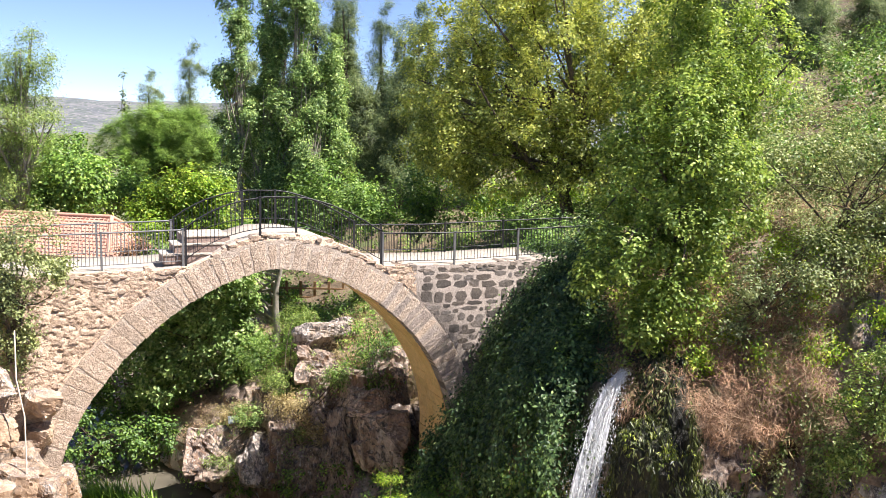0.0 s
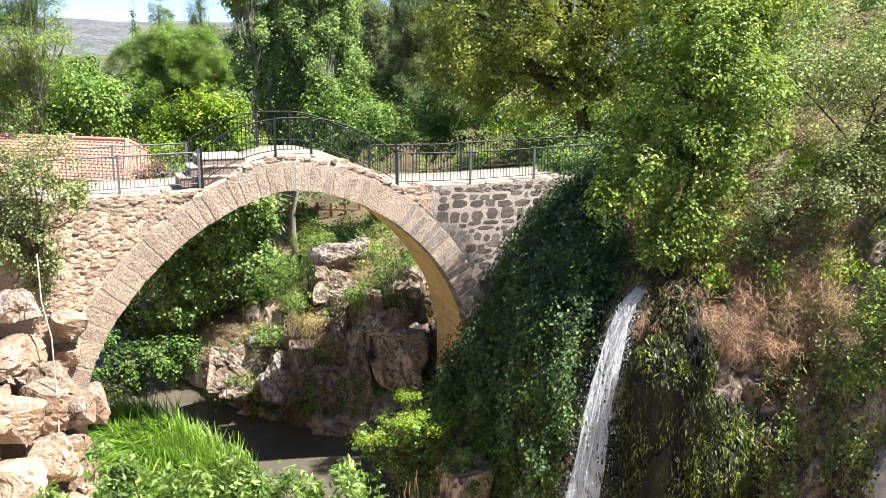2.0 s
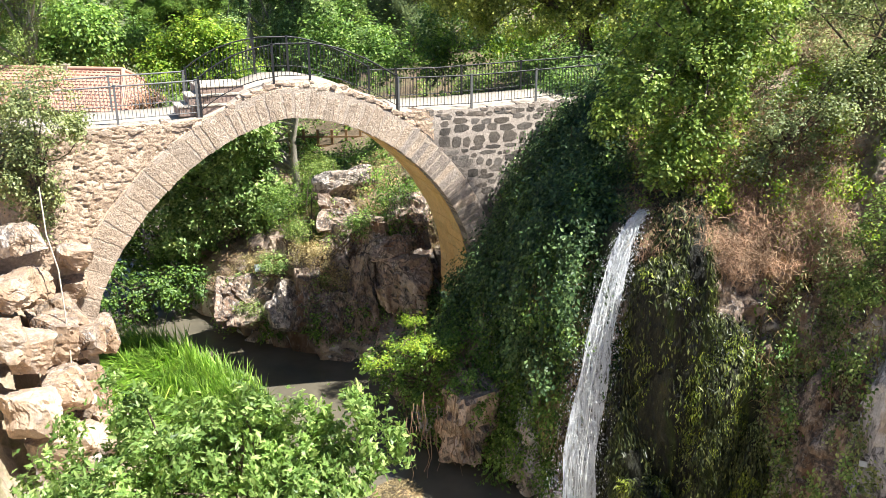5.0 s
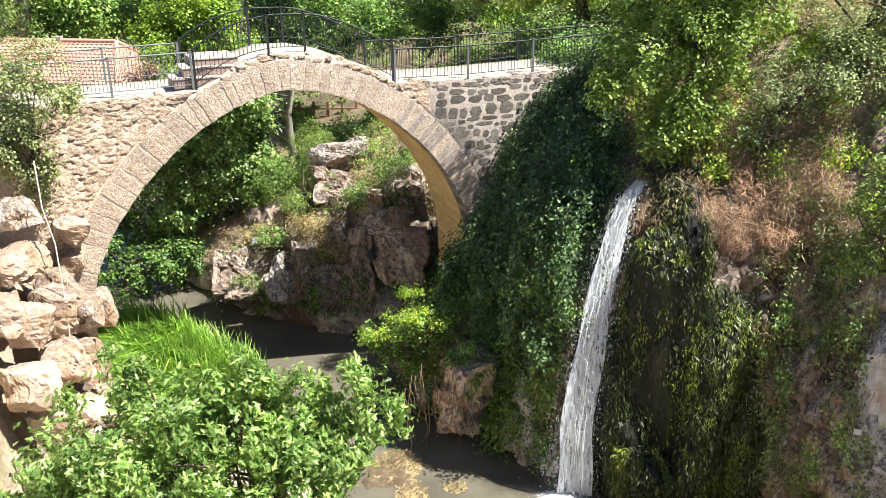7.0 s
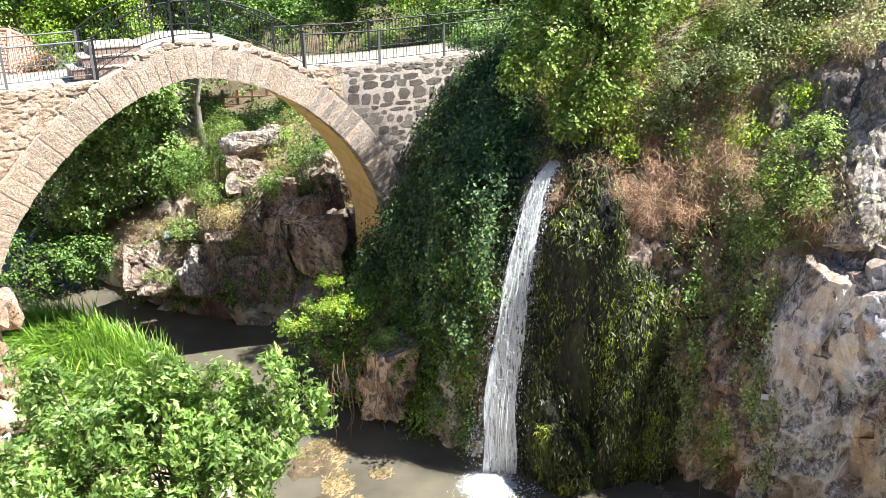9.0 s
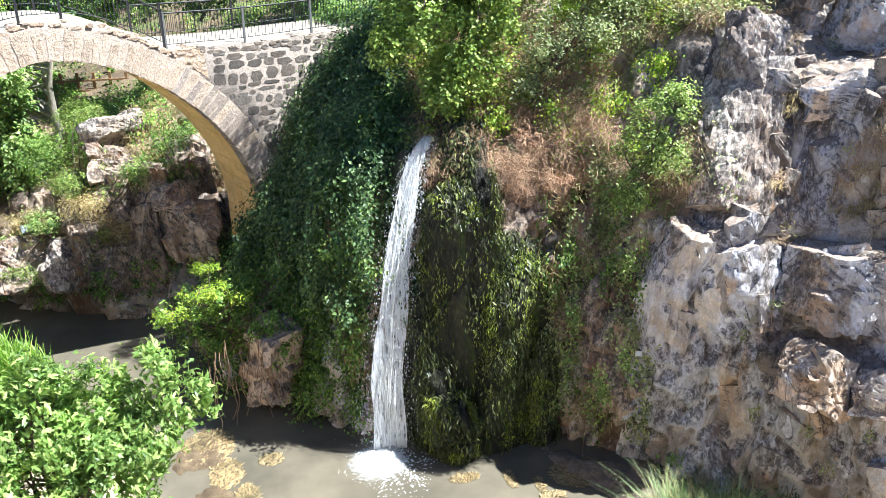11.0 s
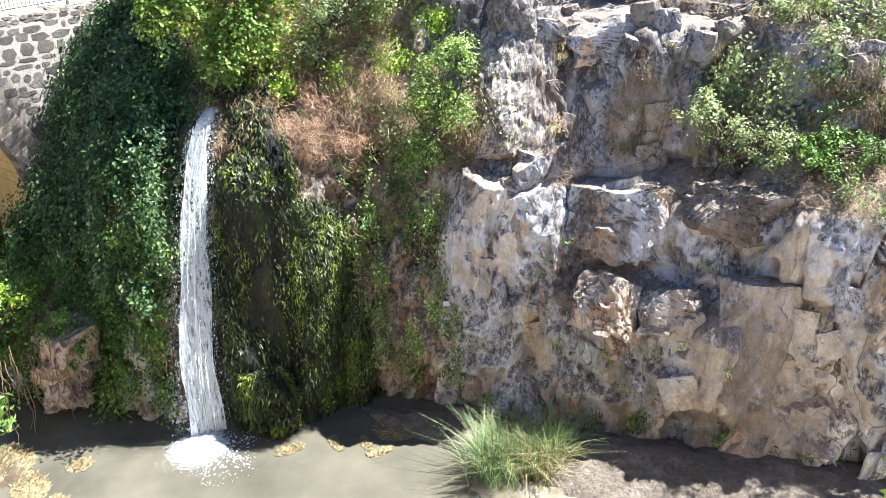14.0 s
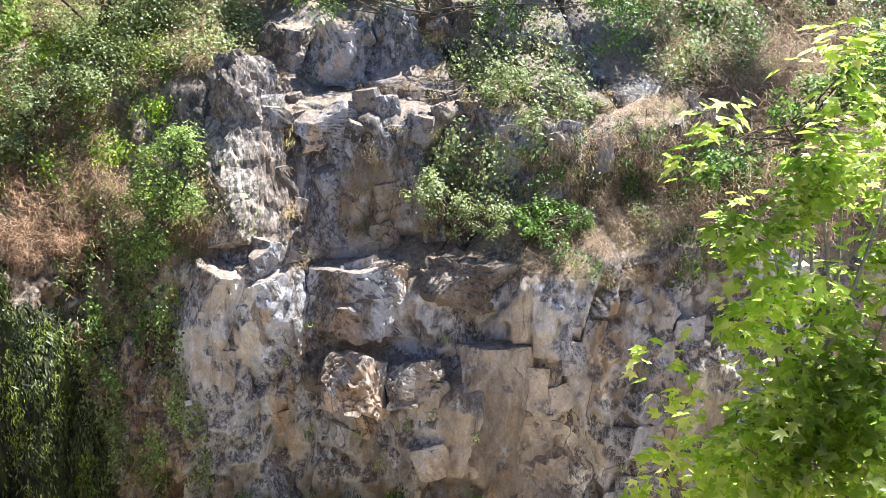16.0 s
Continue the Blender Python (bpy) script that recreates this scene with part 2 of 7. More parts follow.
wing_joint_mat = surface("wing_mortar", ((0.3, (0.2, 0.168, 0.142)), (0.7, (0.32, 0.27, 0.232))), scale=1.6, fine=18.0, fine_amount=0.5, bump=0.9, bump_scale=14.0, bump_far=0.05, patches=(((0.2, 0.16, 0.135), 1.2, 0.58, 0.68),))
joint_mat = surface("pale_joint_mortar", ((0.3, (0.48, 0.385, 0.31)), (0.7, (0.64, 0.53, 0.43))), scale=2.4, fine=18.0, fine_amount=0.4, bump=0.9, bump_scale=16.0, bump_far=0.04)
rubble_grey_mat = surface("grey_rubble", ((0.3, (0.24, 0.2, 0.17)), (0.7, (0.38, 0.32, 0.27))), scale=1.5, fine=14.0, fine_amount=0.45, bump=0.8, bump_scale=18.0, bump_far=0.04, vary=0.22)
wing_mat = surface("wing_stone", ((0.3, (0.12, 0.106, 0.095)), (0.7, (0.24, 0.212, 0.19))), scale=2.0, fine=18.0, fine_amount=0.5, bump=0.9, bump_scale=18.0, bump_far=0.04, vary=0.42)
# ochre vault stone; warm bounced sunlight is put into its colour
bounce_lit_soffit_mat = surface("soffit_stone", ((0.3, (0.78, 0.5, 0.2)), (0.7, (0.88, 0.63, 0.31))), scale=1.4, fine=12.0, fine_amount=0.3, bump=0.5, bump_scale=18.0, bump_far=0.03, vary=0.12)
deck_mat = surface("deck_paving", ((0.3, (0.35, 0.3, 0.245)), (0.7, (0.47, 0.41, 0.34))), scale=1.6, fine=16.0, fine_amount=0.3, bump=0.4)
riser_mat = surface("step_stone", ((0.3, (0.28, 0.2, 0.165)), (0.7, (0.42, 0.31, 0.26))), scale=2.0, fine=20.0, bump=0.5)
iron_mat = plain("painted_iron", (0.035, 0.035, 0.038), 0.45, 0.3)
grey_iron_mat = plain("grey_painted_iron", (0.2, 0.2, 0.2), 0.5, 0.2)
tile_mat = surface("roof_tile", ((0.3, (0.46, 0.24, 0.17)), (0.7, (0.58, 0.33, 0.25))), scale=1.2, fine=10.0, fine_amount=0.25, bump=0.3, vary=0.15)
render_mat = plain("house_render", (0.6, 0.5, 0.42), 0.9)
timber_mat = plain("fence_timber", (0.27, 0.16, 0.08), 0.8)
bark_mat = surface("bark", ((0.3, (0.07, 0.05, 0.035)), (0.7, (0.2, 0.15, 0.11))), scale=3.0, fine=20.0, bump=0.9, bump_scale=20.0, stretch=(1, 1, 0.25))
pale_bark_mat = surface("pale_bark", ((0.3, (0.16, 0.14, 0.11)), (0.7, (0.4, 0.36, 0.29))), scale=2.5, fine=16.0, bump=0.6, stretch=(1, 1, 0.3))
twig_mat = plain("dry_twigs", (0.3, 0.2, 0.13), 0.9)
dead_mat = leafy("dead_leaves", (0.22, 0.15, 0.115), (0.44, 0.31, 0.235), (0.64, 0.5, 0.4), 0.25, 0.8)
rust_mat = leafy("rusty_twigs", (0.17, 0.095, 0.07), (0.38, 0.235, 0.175), (0.58, 0.4, 0.31), 0.2, 0.8)
straw_mat = leafy("dry_grass", (0.25, 0.2, 0.1), (0.42, 0.35, 0.2), (0.55, 0.48, 0.3), 0.25, 0.8)
debris_leaf = leafy("dead_reeds", (0.13, 0.098, 0.058), (0.26, 0.2, 0.12), (0.42, 0.34, 0.22), 0.1, 0.6)
plane_leaf = leafy("plane_leaves", (0.18, 0.25, 0.07), (0.41, 0.48, 0.135), (0.72, 0.74, 0.26), 0.6)
fig_leaf = leafy("broad_leaves", (0.13, 0.22, 0.052), (0.3, 0.44, 0.1), (0.6, 0.7, 0.2), 0.55)
ivy_leaf = leafy("ivy_leaves", (0.024, 0.058, 0.026), (0.078, 0.155, 0.06), (0.22, 0.34, 0.14), 0.3, 0.45)
olive_leaf = leafy("grey_green_leaves", (0.14, 0.19, 0.09), (0.31, 0.38, 0.19), (0.52, 0.58, 0.34), 0.42)
poplar_leaf = leafy("poplar_leaves", (0.099, 0.200, 0.071), (0.240, 0.380, 0.138), (0.520, 0.681, 0.274), 0.4)
pine_leaf = leafy("pine_needles", (0.1, 0.2, 0.04), (0.24, 0.42, 0.09), (0.46, 0.64, 0.16), 0.4, 0.55)
dark_pine_leaf = leafy("dark_pine_needles", (0.07, 0.12, 0.065), (0.18, 0.26, 0.125), (0.38, 0.46, 0.23), 0.4, 0.55)
bush_leaf = leafy("bush_leaves", (0.075, 0.155, 0.04), (0.17, 0.32, 0.075), (0.37, 0.55, 0.15), 0.45)
laurel_leaf = leafy("sapling_leaves", (0.11, 0.21, 0.06), (0.25, 0.41, 0.125), (0.48, 0.63, 0.26), 0.55, 0.4)
feather_leaf = leafy("feathery_leaves", (0.12, 0.2, 0.06), (0.26, 0.38, 0.12), (0.48, 0.6, 0.22), 0.5)
lime_leaf = leafy("lime_leaves", (0.145, 0.275, 0.034), (0.290, 0.478, 0.053), (0.551, 0.620, 0.101), 0.45)
reed_leaf = leafy("reed_blades", (0.08, 0.19, 0.03), (0.24, 0.44, 0.075), (0.5, 0.7, 0.2), 0.5)
river_leaf = leafy("river_bush_leaves", (0.13, 0.24, 0.08), (0.28, 0.44, 0.15), (0.55, 0.67, 0.31), 0.5)
# darker copy of the bush greens, with the bank's shade put into the colour
shaded_dark_leaf = leafy("shaded_dark_leaves", (0.047, 0.109, 0.030), (0.109, 0.218, 0.051), (0.250, 0.390, 0.088), 0.4)
# yellow green moss, its colour brightened to make the patches look sunlit
sunlit_moss_leaf = leafy("moss", (0.07, 0.12, 0.02), (0.22, 0.3, 0.05), (0.5, 0.58, 0.12), 0.3, 0.7)
sage_moss = leafy("sage_moss", (0.12, 0.16, 0.06), (0.24, 0.3, 0.12), (0.4, 0.46, 0.22), 0.2, 0.7)
maple_leaf = leafy("lobed_leaves", (0.4, 0.6, 0.12), (0.68, 0.86, 0.25), (0.94, 0.96, 0.64), 1.1, 0.25)
slope_mat = surface("slope_earth", ((0.3, (0.22, 0.15, 0.11)), (0.55, (0.38, 0.28, 0.21)), (0.75, (0.52, 0.41, 0.32))), scale=0.9, fine=7.0, fine_amount=0.6, bump=0.9, bump_scale=7.0, bump_far=0.1, patches=(((0.2, 0.2, 0.09), 0.8, 0.54, 0.64), ((0.45, 0.37, 0.29), 1.6, 0.58, 0.66)))
hill_mat = surface("far_hill", ((0.3, (0.1, 0.11, 0.12)), (0.5, (0.155, 0.158, 0.165)), (0.7, (0.21, 0.205, 0.205))), scale=0.012, fine=0.12, fine_amount=0.5, bump=0.0, patches=(((0.085, 0.105, 0.095), 0.05, 0.5, 0.56), ((0.26, 0.25, 0.24), 0.09, 0.58, 0.62)))

# murky water: a dull body under a glossy, gently rippled skin
water_mat = bpy.data.materials.new("murky_water")
water_mat.use_nodes = True
wt = water_mat.node_tree
wp = wt.nodes["Principled BSDF"]
ww = place(wt)
wt.links.new(ramp(wt, grain(wt, ww, 0.5, 4.0), ((0.3, (0.08, 0.072, 0.055)), (0.7, (0.14, 0.122, 0.09)))), wp.inputs["Base Color"])
wp.inputs["Roughness"].default_value, wp.inputs["IOR"].default_value = 0.06, 1.33
wb = node(wt, "Bump", Strength=0.25, Distance=0.04)
wt.links.new(grain(wt, ww, 2.2, 5.0, 0.55, 0.6), wb.inputs["Height"])
wt.links.new(wb.outputs[0], wp.inputs["Normal"])

foam_mat = surface("foam", ((0.3, (0.7, 0.72, 0.72)), (0.7, (0.88, 0.89, 0.9))), scale=6.0, fine=30.0, fine_amount=0.15, rough=0.5, bump=0.6, bump_scale=30.0)
# foam thins out from where the water lands
churn_mat = surface("churned_foam", ((0.3, (0.72, 0.74, 0.74)), (0.7, (0.88, 0.89, 0.9))), scale=6.0, fine=30.0, fine_amount=0.15, rough=0.5, bump=0.8, bump_scale=14.0)
ct = churn_mat.node_tree
away = ct.nodes.new("ShaderNodeVectorMath")
away.operation = "DISTANCE"
ct.links.new(place(ct), away.inputs[0])
away.inputs[1].default_value = (2.45, 16.65, 0.0)
shrink = ct.nodes.new("ShaderNodeMath")
shrink.operation = "MULTIPLY"
shrink.inputs[1].default_value = 0.72
ct.links.new(away.outputs["Value"], shrink.inputs[0])
thinning = ramp(ct, shrink.outputs[0], ((0.1, (1, 1, 1)), (0.85, (0, 0, 0))))
flecks = ct.nodes.new("ShaderNodeMath")
flecks.operation = "ADD"
ct.links.new(grain(ct, place(ct, (1.0, 1.6, 1.0)), 4.0, 7.0, 0.8, 1.6), flecks.inputs[0])
ct.links.new(thinning, flecks.inputs[1])
half = ct.nodes.new("ShaderNodeMath")
half.operation = "MULTIPLY"
half.inputs[1].default_value = 0.5
ct.links.new(flecks.outputs[0], half.inputs[0])
ct.links.new(ramp(ct, half.outputs[0], ((0.44, (0, 0, 0)), (0.68, (1, 1, 1)))), ct.nodes["Principled BSDF"].inputs["Alpha"])
fall_mat = bpy.data.materials.new("falling_water")
fall_mat.use_nodes = True
ft = fall_mat.node_tree
fp = ft.nodes["Principled BSDF"]
ft.links.new(ramp(ft, grain(ft, place(ft, (14, 14, 1.2)), 1.5, 6.0), ((0.3, (0.55, 0.58, 0.62)), (0.65, (0.85, 0.87, 0.9)))), fp.inputs["Base Color"])
fp.inputs["Roughness"].default_value = 0.35
fn = ft.nodes.new("ShaderNodeMath")
fn.operation = "MULTIPLY"
ft.links.new(ramp(ft, grain(ft, place(ft, (9, 9, 1.0)), 1.6, 7.0, 0.7, 0.6), ((0.34, (0.1, 0.1, 0.1)), (0.52, (1, 1, 1)))), fn.inputs[0])
fn.inputs[1].default_value = 0.92
ft.links.new(fn.outputs[0], fp.inputs["Alpha"])
# dark wet moss; its palest tufts stand in for glints on the rock
dark_glint_moss_leaf = leafy("dark_glint_moss", (0.014, 0.02, 0.01), (0.055, 0.075, 0.03), (0.2, 0.235, 0.1), 0.25, 0.35)
sedge_leaf = leafy("sedge_blades", (0.1, 0.17, 0.07), (0.21, 0.33, 0.14), (0.42, 0.5, 0.28), 0.3)
soil_mat = surface("damp_soil", ((0.3, (0.13, 0.1, 0.075)), (0.55, (0.25, 0.2, 0.155)), (0.75, (0.38, 0.315, 0.25))), scale=1.6, fine=9.0, fine_amount=0.6, bump=1.0, bump_scale=9.0, bump_far=0.1)
floor_mat = surface("forest_floor", ((0.3, (0.09, 0.065, 0.04)), (0.55, (0.17, 0.125, 0.08)), (0.75, (0.26, 0.2, 0.12))), scale=0.6, fine=5.0, fine_amount=0.6, bump=0.8, bump_scale=6.0, bump_far=0.1, patches=(((0.12, 0.14, 0.05), 0.5, 0.5, 0.6),))

# ---- mesh helpers ----
rng = np.random.default_rng(7)


def mesh_of(name, verts, faces, material, smooth=False):
    """One mesh from an array of points and an array of faces with the same number of corners."""
    verts, faces = np.asarray(verts, float), np.asarray(faces, int)
    me = bpy.data.meshes.new(name)
    k = faces.shape[1]
    me.vertices.add(len(verts))
    me.vertices.foreach_set("co", verts.ravel())
    me.loops.add(faces.size)
    me.loops.foreach_set("vertex_index", faces.ravel())
    me.polygons.add(len(faces))
    me.polygons.foreach_set("loop_start", np.arange(0, faces.size, k))
    me.update(calc_edges=True)
    me.validate()
    me.materials.append(material)
    if smooth:
        me.shade_smooth()
    return me


def from_bm(name, bm, material, smooth=False):
    me = bpy.data.meshes.new(name)
    bm.to_mesh(me)
    bm.free()
    me.materials.append(material)
    if smooth:
        me.shade_smooth()
    return me


def child(name, me, parent, label=""):
    """A mesh as a part of a thing; its points are given in the world."""
    ob = new(name, me)
    ob.parent = parent
    if parent.matrix_basis != Matrix.Identity(4):
        ob.matrix_parent_inverse = parent.matrix_basis.inverted()
    return tagged(ob, label)


def part(name, bm, material, parent, label="", smooth=False):
    return child(name, from_bm(name, bm, material, smooth), parent, label)


def empty(name, at, label="", category="", group="", kind=""):
    ob = new(name)
    ob.matrix_basis = Matrix.Translation(at)
    ob.empty_display_size = 0.1
    return tagged(ob, label, category, group, kind)


def box(bm, size, m):
    r = bmesh.ops.create_cube(bm, size=1.0, matrix=m @ Matrix.Diagonal((*size, 1)))
    return r["verts"]


def tube(paths, sides=6):
    """Tapered tubes: each path a list of (point, radius). Returns points and quads."""
    vs, fs, n0 = [], [], 0
    for path in paths:
        pts = np.array([p for p, _ in path], float)
        rad = np.array([r for _, r in path], float)
        d = np.gradient(pts, axis=0)
        d /= np.linalg.norm(d, axis=1)[:, None] + 1e-9
        ref = np.where(np.abs(d[:, 2:3]) > 0.8, np.array([[1.0, 0, 0]]), np.array([[0, 0, 1.0]]))
        a = np.cross(d, ref)
        a /= np.linalg.norm(a, axis=1)[:, None] + 1e-9
        b = np.cross(d, a)
        ang = np.linspace(0, 2 * np.pi, sides, endpoint=False)
        ring = pts[:, None] + rad[:, None, None] * (np.cos(ang)[None, :, None] * a[:, None] + np.sin(ang)[None, :, None] * b[:, None])
        vs.append(ring.reshape(-1, 3))
        i = np.arange(len(pts) - 1)[:, None] * sides
        j = np.arange(sides)[None]
        k = (j + 1) % sides
        fs.append(np.stack([i + j, i + k, i + sides + k, i + sides + j], -1).reshape(-1, 4) + n0)
        n0 += len(pts) * sides
    return np.concatenate(vs), np.concatenate(fs)


# leaf outlines: points (across, along, lift) and faces
LEAVES = {
    "oval": (np.array([(0, 0, 0), (0.3, 0.5, 0.1), (0, 1, -0.08), (-0.3, 0.5, 0.1)]), np.array([(0, 1, 2), (0, 2, 3)])),
    "narrow": (np.array([(0, 0, 0), (0.13, 0.45, 0.04), (0, 1, -0.1), (-0.13, 0.45, 0.04)]), np.array([(0, 1, 2), (0, 2, 3)])),
    "needle": (np.array([(-0.05, 0, 0), (0.05, 0, 0), (0, 1, 0)]), np.array([(0, 1, 2)])),
    "twig": (np.array([(-0.02, 0, 0), (0.02, 0, 0), (0, 1, 0.06)]), np.array([(0, 1, 2)])),
    "broad": (np.array([(0, 0, 0), (0.45, 0.25, 0.08), (0.38, 0.7, 0.1), (0, 1, -0.1), (-0.38, 0.7, 0.1), (-0.45, 0.25, 0.08)]), np.array([(0, 1, 2), (0, 2, 3), (0, 3, 4), (0, 4, 5)])),
    "palmate": (np.array([(0, 0, 0), (0.46, 0.58, 0.1), (0.13, 0.38, 0.05), (0, 1.2, -0.14), (-0.13, 0.38, 0.05), (-0.46, 0.58, 0.1), (0.17, 0.75, 0.03), (-0.17, 0.75, 0.03)]), np.array([(0, 1, 2), (0, 2, 4), (0, 4, 5), (2, 6, 3), (4, 3, 7), (2, 3, 4)])),
    "lobed": (np.array([(0, 0, 0), (0.42, 0.12, 0.06), (0.22, 0.3, 0.1), (0.44, 0.72, -0.02), (0.15, 0.6, 0.1), (0, 1.15, -0.12), (-0.15, 0.6, 0.1), (-0.44, 0.72, -0.02), (-0.22, 0.3, 0.1), (-0.42, 0.12, 0.06), (0, 0.4, -0.05)]),
              np.array([(10, 0, 1), (10, 1, 2), (10, 2, 3), (10, 3, 4), (10, 4, 5), (10, 5, 6), (10, 6, 7), (10, 7, 8), (10, 8, 9), (10, 9, 0)])),
}


def unit(v):
    return v / (np.linalg.norm(v, axis=-1, keepdims=True) + 1e-9)


def foliage(name, at, facing, size, shape, material, along=None):
    """A leaf at each point, turned to face that way; along: the way that its tip points."""
    lv, lf = LEAVES[shape]
    n = unit(facing)
    if along is None:
        along = rng.normal(size=at.shape)
        along[:, 2] -= 0.4
    b = unit(along - n * (along * n).sum(1)[:, None])
    a = np.cross(b, n)
    s = np.asarray(size).reshape(-1, 1, 1) * np.ones((len(at), 1, 1))
    v = at[:, None] + s * (lv[None, :, :1] * a[:, None] + lv[None, :, 1:2] * b[:, None] + lv[None, :, 2:] * n[:, None])
    f = lf[None] + (np.arange(len(at)) * len(lv))[:, None, None]
    return mesh_of(name, v.reshape(-1, 3), f.reshape(-1, 3), material)


def blobs(lumps, clumps, clump_size):
    """Clump centres through ellipsoid lumps (centre, radii), denser near the skin."""
    vol = np.array([np.prod(r) ** 0.75 for _, r in lumps])
    pick = rng.choice(len(lumps), clumps, p=vol / vol.sum())
    d = unit(rng.normal(size=(clumps, 3)))
    rad = 1 - 0.75 * rng.random(clumps) ** 2.0
    c = np.array([l[0] for l in lumps])[pick]
    r = np.array([l[1] for l in lumps])[pick]
    return c + d * rad[:, None] * r, d, clump_size * (0.6 + 0.8 * rng.random(clumps))


def crown_points(lumps, clumps, per, clump_size, upward=0.8):
    """Leaves in round clumps, with loose ones between them."""
    c, d, s = blobs(lumps, clumps, clump_size)
    gaps = [noise.noise(Vector(v) * (0.4 / clump_size)) > -0.16 for v in c]
    c, d, s = c[gaps], d[gaps], s[gaps]
    clumps = len(c)
    per = max(8, int(per * 0.62))
    e = unit(rng.normal(size=(clumps, per, 3)))
    loose = rng.random((clumps, per, 1)) < 0.12
    q = c[:, None] + e * s[:, None, None] * np.where(loose, 1.0 + 0.9 * rng.random((clumps, per, 1)), 0.3 + 0.7 * rng.random((clumps, per, 1)))
    n = e * 0.6 + d[:, None] * 0.5 + rng.normal(size=e.shape) * 0.5 + np.array([0, 0, upward])
    return q.reshape(-1, 3), n.reshape(-1, 3), c


def limbs(base, top, radius, ends, wobble=0.25, bends=5):
    """A trunk from base to top and limbs that leave it towards the ends."""
    base, top = np.array(base, float), np.array(top, float)
    k = np.linspace(0, 1, 8)
    trunk = base + (top - base) * k[:, None]
    trunk[1:-1, :2] += rng.normal(size=(6, 2)) * wobble * 0.4
    paths = [[(p, radius * (1.25 - 0.95 * u) if u > 0.01 else radius * 1.5) for p, u in zip(trunk, k)]]
    for e in ends:
        u = 0.25 + 0.6 * rng.random()
        s = base + (top - base) * u
        s[:2] = [np.interp(u, k, trunk[:, 0]), np.interp(u, k, trunk[:, 1])]
        m = (s + e) / 2 + rng.normal(size=3) * wobble + np.array([0, 0, 0.1])
        q = np.linspace(0, 1, bends)[:, None]
        curve = (1 - q) ** 2 * s + 2 * q * (1 - q) * m + q ** 2 * e
        r0 = radius * (1.2 - 0.9 * u) * 0.55
        paths.append([(p, r0 * (1 - 0.85 * w) + 0.006) for p, w in zip(curve, q[:, 0])])
    return paths


def tree(name, label, base, trunk_top, trunk_radius, lumps, clumps, per, clump_size, leaf_size, shape, leaf, bark, category="tree", group="", branch=24, upward=0.8, rising=0.0):
    """A tapered trunk with limbs under a crown of separate leaves in clumps."""
    at, facing, centres = crown_points(lumps, clumps, per, clump_size, upward)
    thing = empty(name, base, label, category, group)
    ends = centres[rng.choice(len(centres), min(branch, len(centres)), replace=False)]
    paths = limbs(base, trunk_top, trunk_radius, ends)
    v, f = tube(paths[:1], 8)
    child("trunk", mesh_of("trunk", v, f, bark, True), thing)
    for limb in paths[1:6]:
        v, f = tube([limb])
        child("limb", mesh_of("limb", v, f, bark, True), thing)
    if len(paths) > 6:
        v, f = tube(paths[6:], 5)
        child("twig", mesh_of("twig", v, f, bark, True), thing)["kind"] = "stuff"
    sizes = leaf_size * (0.65 + 0.7 * rng.random(len(at)))
    along = rng.normal(size=at.shape) + np.array([0, 0, rising]) if rising else None
    child("crown", foliage("crown", at, facing, sizes, shape, leaf, along), thing)
    return thing


def lump_noise(p, scale):
    return noise.fractal(Vector(p) * scale, 1.0, 2.1, 4)


def rocky(p, size, seed=0.0, tall=1.15):
    """How far rock stands out at p: broken into tilted blocks with cracks between them."""
    v = Vector((p[0] / size + seed, p[1] / size - seed, p[2] / size * tall))
    dist, cells = noise.voronoi(v, distance_metric="MANHATTAN")
    c = cells[0]
    h = noise.cell(c * 3.7 + Vector((seed, 1.3, 2.1)))
    tilt = Vector((noise.cell(c * 5.1 + Vector((9.2, 0, 0))), noise.cell(c * 4.3 + Vector((0, 7.7, 0))), noise.cell(c * 6.1 + Vector((0, 0, 3.3)))))
    gap = min(1.0, (dist[1] - dist[0]) / 0.12)
    return h * 0.7 + (v - c).dot(tilt) * 1.2 - (1 - gap) ** 2 * 0.6


# ---- the banks: sheets that rise from the water ----


def station(x, y, dx, dy, far, *profile):
    """A place on the water's edge, the way inland, the heights 40 and 140 m inland, and (inland, height) points between."""
    s = math.hypot(dx, dy)
    return ((x, y), (dx / s, dy / s), far, ((0.0, -0.8), *profile))


